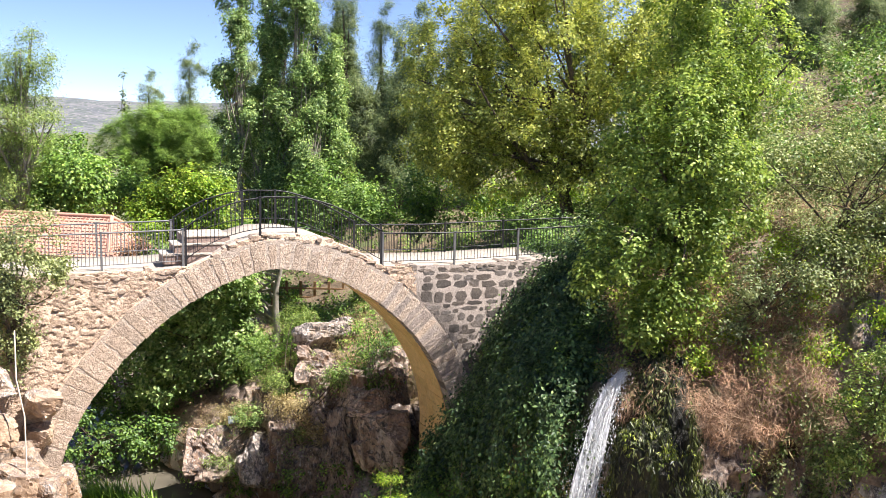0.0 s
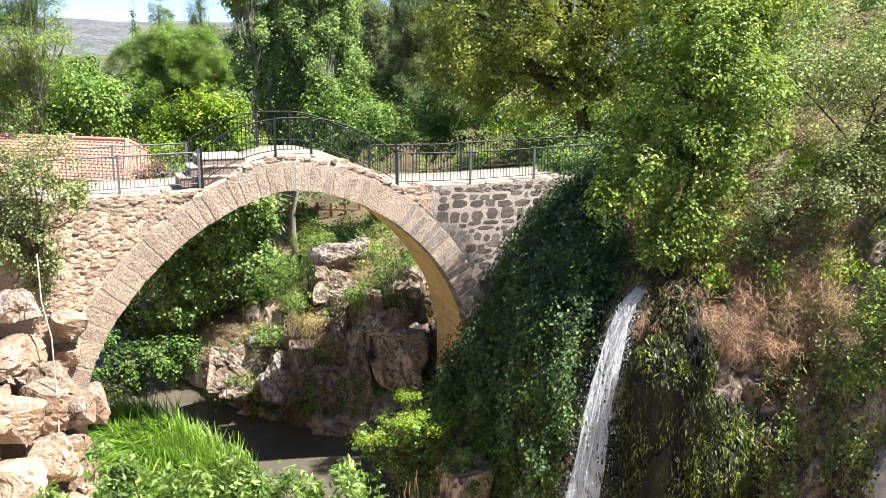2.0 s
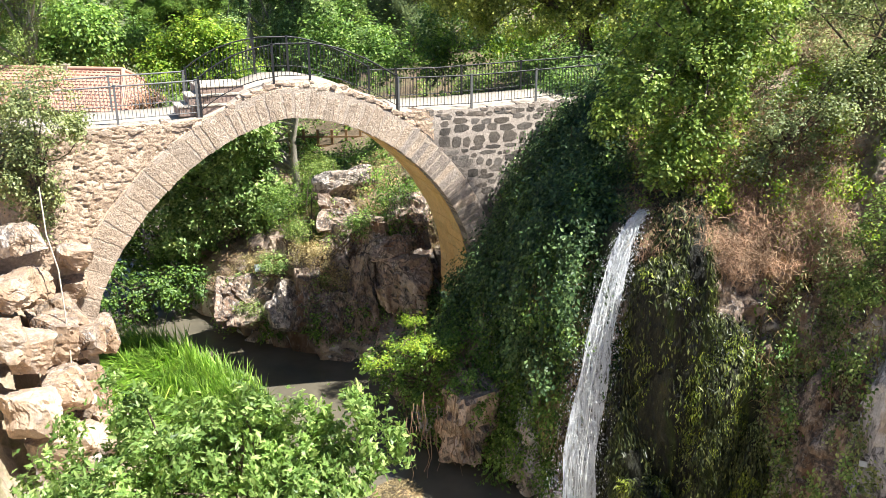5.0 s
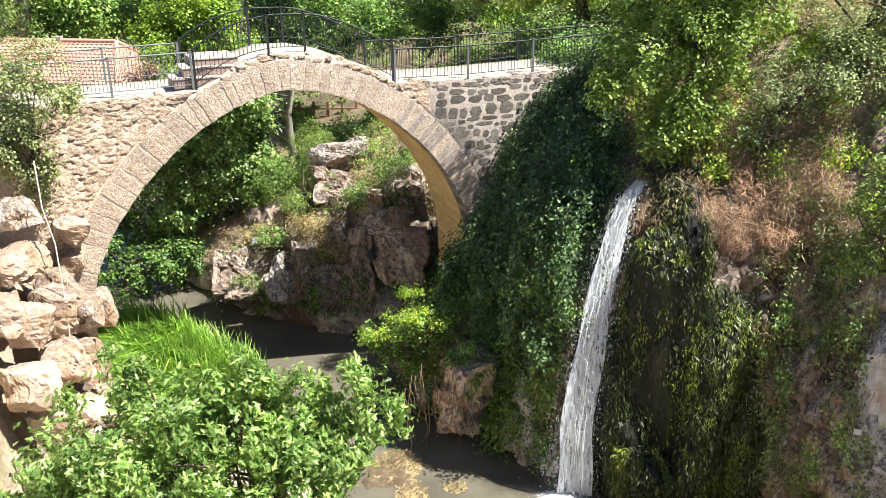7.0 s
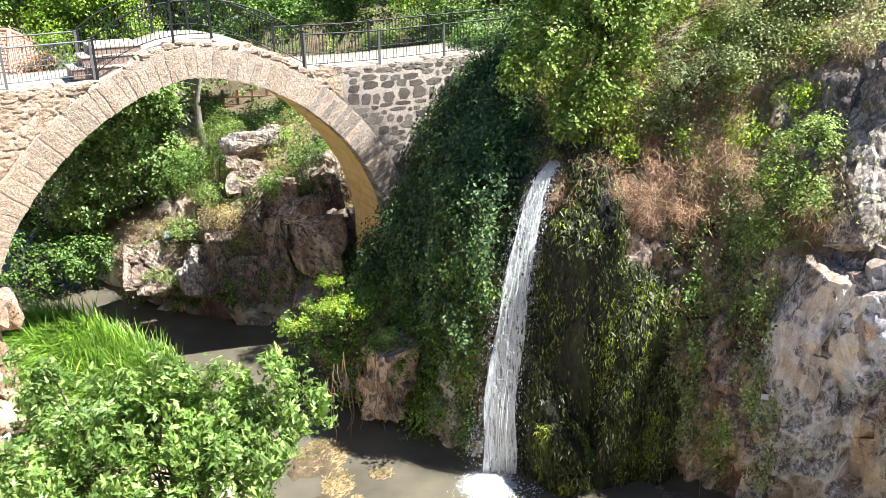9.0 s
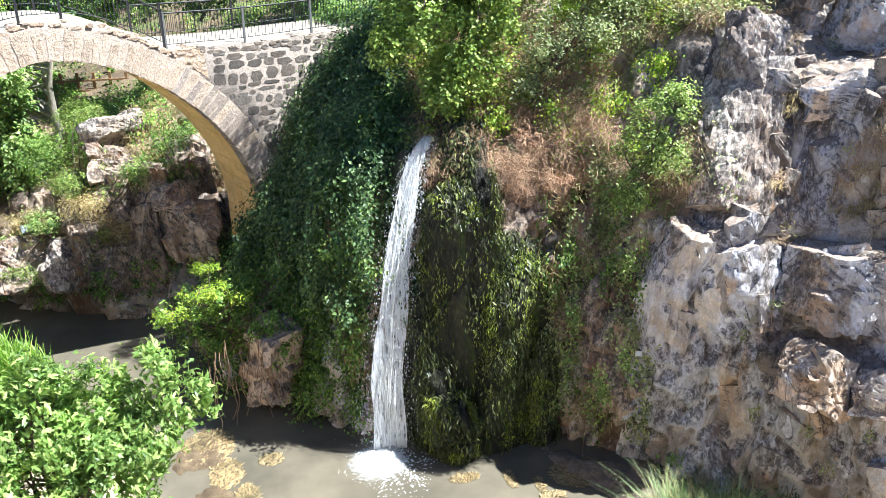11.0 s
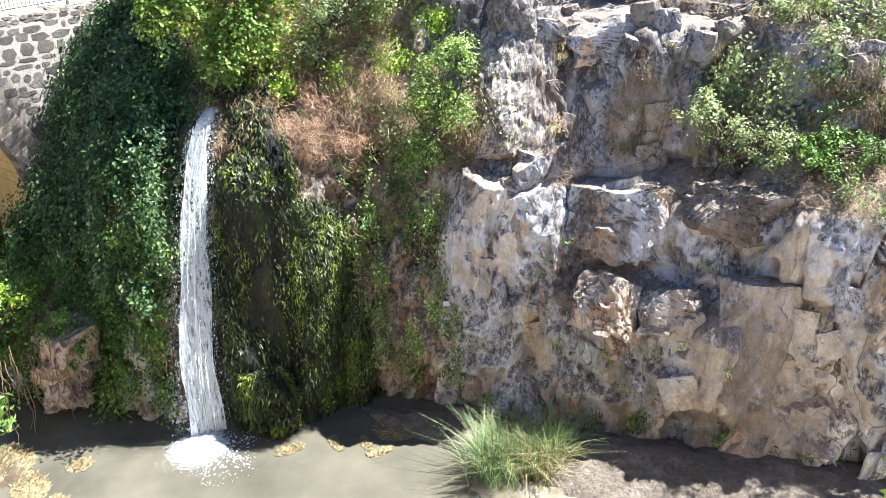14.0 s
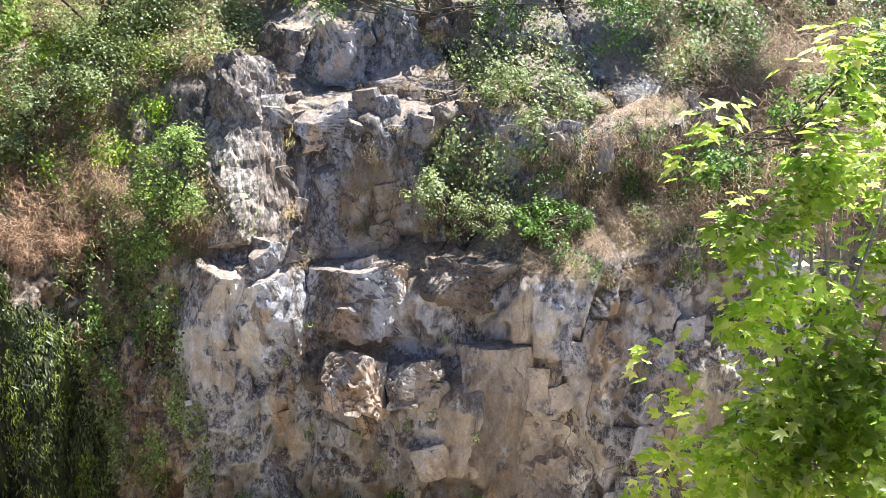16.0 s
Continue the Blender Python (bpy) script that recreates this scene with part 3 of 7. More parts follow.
def bank(name, stations, rows, step, rough, material, label, seed):
    n = len(stations)
    pts = np.array([s[0] for s in stations])
    u0 = np.concatenate([[0], np.cumsum(np.linalg.norm(np.diff(pts, axis=0), axis=1))])
    prof = []
    for s in stations:
        q = np.array(s[3])
        w = np.concatenate([[0], np.cumsum(np.linalg.norm(np.diff(q, axis=0), axis=1))])
        t = np.concatenate([np.linspace(0, w[-2], rows - 10), np.linspace(w[-2], w[-1], 11)[1:]])
        near = np.stack([np.interp(t, w, q[:, 0]), np.interp(t, w, q[:, 1])], 1)
        d1, z1 = near[-1]
        k = np.linspace(0.12, 1, 14)
        dd = d1 + (140 - d1) * k ** 2
        far = np.stack([dd, np.interp(dd, [d1, 40, 140], [z1, s[2][0], s[2][1]])], 1)
        prof.append(np.concatenate([near, far]))
    prof = np.array(prof)
    us = [0.0]
    while us[-1] < u0[-1]:
        i = min(np.searchsorted(u0, us[-1], side="right"), n - 1)
        mid = (pts[i] + pts[i - 1]) / 2
        us.append(us[-1] + step * (1 if np.hypot(*mid) < 24 else 1.7 if np.hypot(*mid) < 31 else 6))
    us = np.array(us)

    def along(values):
        flat = values.reshape(n, -1)
        out = np.stack([np.interp(us, u0, flat[:, j]) for j in range(flat.shape[1])], 1)
        keep = np.linspace(-1, 1, 9)
        kern = np.exp(-keep ** 2 * 2)
        kern /= kern.sum()
        pad = np.pad(out, ((4, 4), (0, 0)), mode="edge")
        out = sum(kern[j] * pad[j:j + len(out)] for j in range(9))
        return out.reshape(len(us), *values.shape[1:])

    P, D, Q = along(pts), unit(along(np.array([s[1] for s in stations]))), along(prof)
    grid = np.zeros((len(us), Q.shape[1], 3))
    grid[..., :2] = P[:, None] + D[:, None] * Q[..., :1]
    grid[..., 2] = Q[..., 1]
    nor = np.cross(np.gradient(grid, axis=1), np.gradient(grid, axis=0))
    nor = unit(nor)
    side = (nor[:, :rows, :2] * D[:, None]).sum(-1).mean()
    nor *= -np.sign(side)
    base, out = grid.copy(), nor.copy()
    steep = np.clip(1.15 - np.abs(nor[..., 2]), 0.15, 1)
    for i in range(len(us)):
        for j in range(rows + 6):
            p = grid[i, j]
            a = rough * steep[i, j] * min(1.0, 0.3 + j / 6)
            h = a * (0.5 * rocky(p, 2.3, seed, 0.5) + 0.3 * rocky(p, 1.0, seed + 5, 0.75) + 0.14 * rocky(p, 0.42, seed + 8) + 0.12 * lump_noise(p, 0.4) + 0.06 * lump_noise(p, 3.0))
            grid[i, j] = p + nor[i, j] * h
    m, r = grid.shape[:2]
    i, j = np.meshgrid(np.arange(m - 1), np.arange(r - 1), indexing="ij")
    f = np.stack([i * r + j, (i + 1) * r + j, (i + 1) * r + j + 1, i * r + j + 1], -1).reshape(-1, 4)
    ob = new(name, mesh_of(name, grid.reshape(-1, 3), f, material))
    ob.data.materials.append(floor_mat)
    upper = np.tile(np.arange(r - 1) >= rows - 11, m - 1) & (np.repeat(np.arange(m - 1), r - 1) >= 0)
    ob.data.polygons.foreach_set("material_index", upper.astype(np.int32))
    tagged(ob, label, "rock bank", "", "structure")
    nor = np.cross(np.gradient(grid, axis=1), np.gradient(grid, axis=0))
    return grid, unit(nor) * -np.sign(side), us, base, out, ob


HILL = (13, 45)
right_stations = [
    station(-30, 52, 0.7, 0.7, (9, 16), (1, 1), (6, 4), (15, 6.5), (20, 7)),
    station(-16, 38, 0.7, 0.7, (9, 20), (1, 1), (5, 3), (10, 4.5), (20, 7.5)),
    station(-9.3, 29.2, 0.5, 0.87, (9, 24), (0.3, 1.0), (1.2, 2.2), (3.5, 3.0), (8, 4.2), (20, 7.5)),
    station(-6.8, 27.4, 0.5, 0.87, (9, 30), (0.3, 1.5), (1.0, 2.6), (3, 4.0), (8, 5.8), (20, 8)),
    station(-4.9, 26.7, 0.5, 0.87, (10, 34), (0.3, 2), (0.9, 3.2), (2.5, 5), (7, 7.4), (20, 8.6)),
    station(-3.0, 25.9, 0.5, 0.87, (10, 38), (0.3, 0.7), (1.2, 1.2), (3.4, 1.6), (3.9, 4.4), (4.8, 6.2), (7.5, 8.0), (20, 8.8)),
    station(-1.6, 23.0, 0.5, 0.87, (10, 40), (0.3, 0.5), (1.0, 1.0), (3.0, 1.5), (7.0, 1.9), (8.0, 5), (11, 8.2), (20, 8.9)),
    station(-1.1, 20.8, 0.42, 0.91, HILL, (0.0, 1.4), (0.4, 2.2), (2.5, 2.8), (5.0, 3.4), (8.5, 8.3), (20, 9.2)),
    station(0.4, 20.2, 0.40, 0.92, HILL, (0.0, 1.5), (0.3, 2.8), (2.0, 4.2), (5.0, 6.6), (8, 8.4), (20, 9.4)),
    station(1.5, 19.6, 0.42, 0.91, HILL, (0.0, 1.5), (0.3, 3.2), (1.5, 5.2), (4.5, 7.6), (8, 8.7), (20, 9.6)),
    station(1.9, 18.3, 0.45, 0.89, HILL, (0.2, 2.5), (0.5, 4.6), (1.2, 6.2), (4, 8.0), (8, 9.0), (20, 10.2)),
    station(3.0, 17.9, 0.30, 0.95, HILL, (0.3, 3), (0.7, 5.6), (1.4, 6.9), (3.0, 7.5), (5.0, 8.6), (9, 9.8), (20, 12)),
    station(4.7, 17.0, 0.25, 0.97, (16, 55), (0.3, 2), (0.7, 4.5), (1.6, 6.9), (3.5, 8.6), (8, 10.6), (20, 14)),
    station(6.9, 16.8, 0.38, 0.92, (18, 60), (0.4, 2.5), (0.9, 5), (1.7, 7.2), (3.6, 9.4), (8, 11.6), (20, 15)),
    station(8.4, 15.0, 0.55, 0.83, (20, 65), (0.1, 3), (0.4, 5.6), (0.8, 6.3), (2.6, 9.5), (4.2, 10.2), (8, 12.2), (20, 16)),
    station(9.7, 13.8, 0.59, 0.81, (20, 65), (0.1, 3), (0.3, 5.6), (0.7, 6.3), (2.6, 9.6), (4.2, 10.3), (8, 12.4), (20, 16)),
    station(10.7, 12.8, 0.63, 0.77, (21, 65), (-0.1, 1.5), (0.05, 3.6), (1.1, 4.1), (1.2, 5.6), (2.5, 6.2), (2.55, 9.0), (4.4, 9.5), (5.0, 11.0), (9, 13), (20, 17)),
    station(12.0, 11.2, 0.68, 0.73, (21, 65), (-0.1, 1.5), (0.05, 3.4), (1.1, 3.8), (1.2, 5.6), (2.5, 6.2), (2.55, 9.2), (4.4, 9.7), (5.0, 11.2), (9, 13), (20, 17)),
    station(13.7, 9.6, 0.72, 0.69, (21, 65), (-0.2, 1.5), (-0.1, 4.0), (0.2, 6.0), (2.0, 6.7), (2.2, 9.0), (4.2, 9.8), (5.5, 11.0), (10, 13), (20, 17)),
    station(15.8, 8.1, 0.75, 0.66, (21, 65), (-0.2, 1.5), (-0.1, 4.0), (0.2, 6.4), (2.2, 7.2), (2.5, 9.0), (4.6, 9.8), (6.5, 11.2), (10, 13), (20, 17)),
    station(20, 5.5, 0.75, 0.66, (21, 65), (0, 2), (0.2, 5), (1, 7), (3, 9.0), (10, 13), (20, 17)),
    station(28, 0, 0.75, 0.66, (21, 65), (0, 2), (0.2, 5), (1, 7), (3, 9.0), (10, 13), (20, 17)),
    station(60, -20, 0.75, 0.66, (21, 60), (0, 2), (0.5, 5), (2, 7), (4, 9.0), (10, 13), (20, 17)),
]
right_grid, right_normals, right_us, right_base, right_out, cliff = bank("cliff_bank", right_stations, 150, 0.085, 0.75, rock_mat, "brown and grey broken rock cliff rising from the river", 3.0)

def repaint_bank(ob, rules):
    """Earth on the slopes and darker rock beside the fall: (x0, x1, lowest z, highest z, material)."""
    centre = np.array([p.center for p in ob.data.polygons])
    index = np.zeros(len(centre), np.int32)
    ob.data.polygons.foreach_get("material_index", index)
    rag = np.array([0.5 * noise.noise(Vector(c) * 0.9) for c in centre])
    for x0, x1, z0, z1, material in rules:
        if material.name not in ob.data.materials:
            ob.data.materials.append(material)
        k = list(ob.data.materials).index(material)
        z = centre[:, 2] + rag
        pick = (centre[:, 0] + rag > x0) & (centre[:, 0] + rag < x1) & (z > z0) & (z < z1) & (index != 1) & (np.hypot(centre[:, 0], centre[:, 1]) < 40)
        index[pick] = k
    ob.data.polygons.foreach_set("material_index", index)


repaint_bank(cliff, ((9.0, 22, 6.0, 10.6, lichen_rock_mat), (2.4, 9.2, 6.0, 20, slope_mat), (2.4, 8.3, -1, 6.2, brown_rock_mat), (9.0, 16, 10.3, 20, slope_mat), (16, 40, 8.6, 20, slope_mat), (-12, 0.5, 1.0, 20, slope_mat)))

left_stations = [
    station(-34, 44, -0.9, 0.2, (6, 8), (1, 1), (6, 3), (15, 4.5), (20, 5)),
    station(-16, 31.5, -0.9, 0.4, (6, 8), (0.6, 1.5), (2.5, 3.6), (6, 4.8), (20, 5)),
    station(-12.6, 26.5, -0.95, 0.3, (6, 8), (0.4, 2), (1.5, 4), (4, 5.0), (20, 5.5)),
    station(-11.3, 23, -1, 0.15, (8, 8), (0.3, 2.5), (0.8, 4), (2.0, 6), (5, 8.0), (20, 8.5)),
    station(-10.3, 20.6, -1, -0.1, (9, 9), (0.2, 2.4), (0.6, 4.6), (1.1, 6.4), (2.2, 8.0), (6, 8.7), (20, 9)),
    station(-9.0, 17.8, -1, -0.2, (10, 10), (0.3, 1.2), (0.9, 3.0), (1.6, 5.6), (3, 7.6), (8, 9.2), (20, 10)),
    station(-7.8, 14.0, -0.85, -0.5, (11, 11), (0.8, 1.5), (2.0, 4), (4, 7), (8, 9.6), (20, 11)),
    station(-5.0, 11.0, -0.45, -0.9, (11, 11), (1.2, 1.5), (3.6, 5.0), (6.5, 8.6), (9, 10.6), (20, 11)),
    station(0, 9.6, 0, -1, (11, 11), (1.5, 1.6), (4.2, 5.2), (7, 9.2), (9, 11), (20, 11)),
    station(6, 8.6, 0.1, -1, (11, 11), (1.5, 1.6), (4.2, 4.6), (7, 7.6), (9, 9.2), (12, 10.6), (20, 11)),
    station(12, 4.6, 0.15, -1, (11, 11), (1.5, 1.6), (4.0, 4.6), (6, 7.0), (8, 8.8), (11, 10.6), (20, 11)),
    station(20, -2, 0.1, -1, (11, 11), (1.5, 1.6), (4.0, 5.2), (6, 8.6), (8, 10.6), (20, 11)),
    station(50, -34, 0, -1, (11, 11), (1.5, 1.6), (4.0, 5.2), (6, 8.6), (8, 10.6), (20, 11)),
]
left_grid, left_normals, left_us, left_base, left_out, near_ground = bank("near_bank", left_stations, 70, 0.2, 0.6, bounce_earth_mat, "stony earth slope of the near river bank, paled to bounce sunlight", 11.0)


def u_of(x, y):
    """How far along the right bank the place nearest to (x, y) lies."""
    pts = np.array([s[0] for s in right_stations])
    u = np.concatenate([[0], np.cumsum(np.linalg.norm(np.diff(pts, axis=0), axis=1))])
    k = np.linspace(0, u[-1], 4000)
    d = np.hypot(np.interp(k, u, pts[:, 0]) - x, np.interp(k, u, pts[:, 1]) - y)
    return float(k[d.argmin()])


def grid_at(a, i, j):
    i, j = np.clip(i, 0, a.shape[0] - 1.001), np.clip(j, 0, a.shape[1] - 1.001)
    i0, j0 = int(i), int(j)
    p, q = i - i0, j - j0
    return a[i0, j0] * (1 - p) * (1 - q) + a[i0 + 1, j0] * p * (1 - q) + a[i0, j0 + 1] * (1 - p) * q + a[i0 + 1, j0 + 1] * p * q


def rock_blocks(u0, u1, j0, j1, wide, tall, proud, seed, parent, keep=0.88, material=None):
    """Jointed blocks that break the rock face along cracks; each stands out and tilts by itself."""
    dice = random.Random(seed)
    i0, i1 = np.searchsorted(right_us, u0), np.searchsorted(right_us, u1)
    cols, rows = max(2, int((u1 - u0) / wide)), max(2, int((j1 - j0) / tall))
    corner = {}
    for a in range(cols + 1):
        for b in range(rows + 1):
            lean = 0.5 * math.sin(b * 1.3 + seed)
            corner[a, b] = (i0 + (i1 - i0) * (a + dice.uniform(-0.36, 0.36) + lean) / cols, j0 + (j1 - j0) * (b + dice.uniform(-0.34, 0.34)) / rows)
    cut = (0.0, 0.035, 0.28, 0.52, 0.76, 0.965, 1.0)
    for a in range(cols):
        b = 0
        while b < rows:
            high = 2 if dice.random() < 0.3 and b + 2 <= rows else 1
            if dice.random() < keep:
                c00, c10, c01, c11 = corner[a, b], corner[a + 1, b], corner[a, b + high], corner[a + 1, b + high]
                off, tx, ty = dice.uniform(-0.05, proud), dice.uniform(-0.3, 0.3) * proud, dice.uniform(-0.35, 0.25) * proud
                v = []
                for x in cut:
                    for y in cut:
                        i = (c00[0] * (1 - x) + c10[0] * x) * (1 - y) + (c01[0] * (1 - x) + c11[0] * x) * y
                        j = (c00[1] * (1 - x) + c10[1] * x) * (1 - y) + (c01[1] * (1 - x) + c11[1] * x) * y
                        p, n = grid_at(right_base, i, j), grid_at(right_out, i, j)
                        rim = x in (0.0, 1.0) or y in (0.0, 1.0)
                        h = -0.55 if rim else off + tx * (x - 0.5) * 2 + ty * (y - 0.5) * 2 + 0.06 * lump_noise(p, 1.6) + 0.025 * lump_noise(p, 6.0)
                        v.append(p + n * h)
                f = [(m * 7 + k, m * 7 + k + 1, m * 7 + k + 8, m * 7 + k + 7) for m in range(6) for k in range(6)]
                child("rock_block", mesh_of("rock_block", np.array(v), f, material or rock_mat), parent)
            b += high


rock_blocks(u_of(8.8, 14.6), u_of(19.0, 6.1), 52, 116, 1.5, 14.0, 0.3, 6, cliff, 0.62, lichen_rock_mat)
rock_blocks(u_of(-9.3, 29.2), u_of(-1.5, 22.8), 4, 70, 0.95, 9.0, 0.4, 8, cliff, 0.8, brown_rock_mat)


def ground_sheet():
    a = np.concatenate([-np.geomspace(4000, 60, 16), np.linspace(-50, 50, 41), np.geomspace(60, 4000, 16)])
    x, y = np.meshgrid(a, a, indexing="ij")
    far = np.hypot(x, y)
    z = np.where(far < 70, -1.0, np.minimum((far - 70) * 0.05 - 1.0, 4.0))
    n = len(a)
    i, j = np.meshgrid(np.arange(n - 1), np.arange(n - 1), indexing="ij")
    f = np.stack([i * n + j, (i + 1) * n + j, (i + 1) * n + j + 1, i * n + j + 1], -1).reshape(-1, 4)
    tagged(new("ground", mesh_of("ground", np.stack([x, y, z], -1).reshape(-1, 3), f, far_mat, True)), "dull green ground reaching to the horizon", "ground", "", "structure")


ground_sheet()


def river():
    xs, ys = np.linspace(-45, 45, 61), np.linspace(-20, 60, 61)
    x, y = np.meshgrid(xs, ys, indexing="ij")
    z = np.zeros_like(x)
    i, j = np.meshgrid(np.arange(60), np.arange(60), indexing="ij")
    f = np.stack([i * 61 + j, (i + 1) * 61 + j, (i + 1) * 61 + j + 1, i * 61 + j + 1], -1).reshape(-1, 4)
    tagged(new("river", mesh_of("river", np.stack([x, y, z], -1).reshape(-1, 3), f, water_mat, True)), "murky olive brown river water, slow and smooth", "water", "", "structure")


river()


def far_hills():
    """A bare stony ridge far off."""
    n = 90
    ang = np.linspace(radians(-75), radians(40), n)
    v, rows = [], 8
    for i, a in enumerate(ang):
        for j in range(rows):
            k = j / (rows - 1)
            r = 1500 + 700 * k
            top = 84 + 14 * noise.fractal(Vector((i * 0.13, 3.1, 0)), 1, 2, 4) + 6 * noise.noise(Vector((i * 0.8, 1, 1)))
            v.append((r * math.sin(a), r * math.cos(a), 3 + (top - 3) * math.sin(k * math.pi / 2)))
    i, j = np.meshgrid(np.arange(n - 1), np.arange(rows - 1), indexing="ij")
    f = np.stack([i * rows + j, (i + 1) * rows + j, (i + 1) * rows + j + 1, i * rows + j + 1], -1).reshape(-1, 4)
    tagged(new("backdrop", mesh_of("backdrop", v, f, hill_mat, True)), "bare grey stony ridge in the far distance", "hill", "", "structure")


far_hills()

# ---- the bridge ----
FACE = np.array([0.3, 26.0])  # a point of its downstream face
ALONG, BACK = np.array([0.906, 0.4226]), np.array([-0.4226, 0.906])
WIDTH = 2.8
MID, HALF, SPRING, RISE = -5.6, 5.85, 3.0, 5.77
FOOT = 1.6  # how deep the legs go


NEARER = 0.93  # the bridge's plan is drawn in by this much towards the place where the camera stands
bridge_frame = Matrix.Translation((0, 0, EYE)) @ Matrix.Scale(NEARER, 4) @ Matrix.Translation((FACE[0], FACE[1], -EYE)) @ Matrix.Rotation(math.atan2(ALONG[1], ALONG[0]), 4, "Z")


def on_bridge(s, o, z):
    """s along the bridge, o back from its face, z up."""
    return bridge_frame @ Vector((s, o, z))


def arch_curve():
    """The underside of the arch from the left foot to the right one, evenly spaced."""
    th = np.linspace(0, math.pi, 1200)
    p = np.where(th < math.pi / 2, 1.8, 1.62)
    s = MID + HALF * np.sign(np.cos(th)) * np.abs(np.cos(th)) ** (2 / p)
    z = SPRING + RISE * np.abs(np.sin(th)) ** (2 / p)
    c = np.stack([s, z], 1)[::-1]
    c = np.concatenate([[[c[0, 0], FOOT]], c, [[c[-1, 0], FOOT]]])
    w = np.concatenate([[0], np.cumsum(np.linalg.norm(np.diff(c, axis=0), axis=1))])
    return c, w


arch_pts, arch_len = arch_curve()


def arch_at(w):
    return np.array([np.interp(w, arch_len, arch_pts[:, 0]), np.interp(w, arch_len, arch_pts[:, 1])])


def arch_out(w):
    d = arch_at(w + 0.25) - arch_at(w - 0.25)
    return np.array([-d[1], d[0]]) / np.linalg.norm(d)


def under(s):
    """Height of the arch's underside at s, or of the legs' foot."""
    if not MID - HALF < s < MID + HALF:
        return FOOT
    return float(np.interp(s, arch_pts[1:-1, 0], arch_pts[1:-1, 1]))


DECK_S = (-40, -8.8, -7.9, -7.2, -6.8, -5.9, -4.9, -4.0, -3.2, -2.7, -2.3, 0.1, 3.4, 30)
DECK_Z = (8.82, 8.9, 8.98, 9.27, 9.53, 9.78, 9.78, 9.58, 9.26, 8.98, 8.74, 8.68, 8.74, 8.9)


def deck(s):
    return float(np.interp(s, DECK_S, DECK_Z))


bridge = empty("stone_bridge", on_bridge(MID, 1.4, 0), "old single-arch footbridge of pinkish rubble stone over the river", "bridge")
W_TOTAL, RING = arch_len[-1], 0.86
S_LEFT, S_RIGHT = -17.0, 5.2


def wall_body(name, side, s0, s1, material, label=""):
    """The rubble core: one solid strip from s0 to s1 between the arch and the deck."""
    ss = sorted({*np.linspace(s0, s1, int((s1 - s0) / 0.12)), *[float(v) for v in arch_pts[1:-1:25, 0] if s0 < v < s1], *[v for v in (MID - HALF - 0.001, MID - HALF + 0.001, MID + HALF - 0.001, MID + HALF + 0.001) if s0 < v < s1]})
    v, f = [], []
    for s in ss:
        lo, hi = under(s) + 0.02, deck(s) - 0.03
        jag = 0.03 * noise.noise(Vector((s * 3, 0, side)))
        v += [on_bridge(s, 0.0, lo), on_bridge(s, 0.0, hi + jag), on_bridge(s, WIDTH - 0.07, hi), on_bridge(s, WIDTH - 0.07, lo)]
    for i in range(len(ss) - 1):
        a, b = i * 4, i * 4 + 4
        f += [(a, b, b + 1, a + 1), (a + 1, b + 1, b + 2, a + 2), (a + 2, b + 2, b + 3, a + 3), (a + 3, b + 3, b, a)]
    e = len(v) - 4
    f += [(0, 1, 2, 3), (e + 3, e + 2, e + 1, e)]
    child(name, mesh_of(name, np.array(v), f, material), bridge, label)


def plaster(s0, s1, z0, step, depth):
    """The weathered face: lime render washed out between the courses of buried field stones."""
    ss, zs = np.arange(s0, s1, step), np.arange(z0, 9.9, step)
    index, v, f = {}, [], []
    for i, s in enumerate(ss):
        for j, z in enumerate(zs):
            if z < deck(s) - 0.02 and outside_ring(s, z + 0.02):
                p = Vector((s * 3.6, 0.0, z * 8.5))
                p += noise.noise_vector(Vector((s, 3, z)) * 1.4) * 0.5
                dist, cells = noise.voronoi(p)
                stone = max(0.0, 0.55 - dist[0]) * (0.6 + 0.4 * noise.cell(cells[0] * 3.1))
                bare = min(1.0, max(0.0, 0.5 + 1.6 * noise.noise(Vector((s * 0.9, 7, z * 0.9)))))
                pit = max(0.0, noise.noise(Vector((s * 5.2, 9, z * 10.5))) - 0.2) * max(0.0, 0.6 + noise.noise(Vector((s * 1.1, 2, z * 1.3))))
                h = depth * (0.7 * stone * bare + 0.3 * lump_noise((s, 1, z), 2.2) + 0.3 * lump_noise((s, 5, z * 1.8), 8.0) - 2.6 * pit)
                index[i, j] = len(v)
                v.append(on_bridge(s, -0.012 - h, z))
    for (i, j), a in index.items():
        q = (index.get((i + 1, j)), index.get((i + 1, j + 1)), index.get((i, j + 1)))
        if None not in q:
            f.append((a, *q))
    child("render_coat", mesh_of("render_coat", np.array(v), f, mortar_mat), bridge, "weathered lime render over rubble stone")


wall_body("wall", 0, S_LEFT, -1.6, mortar_mat, "rough lime mortar and rubble filling")
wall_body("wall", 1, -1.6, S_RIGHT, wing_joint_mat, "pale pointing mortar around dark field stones")


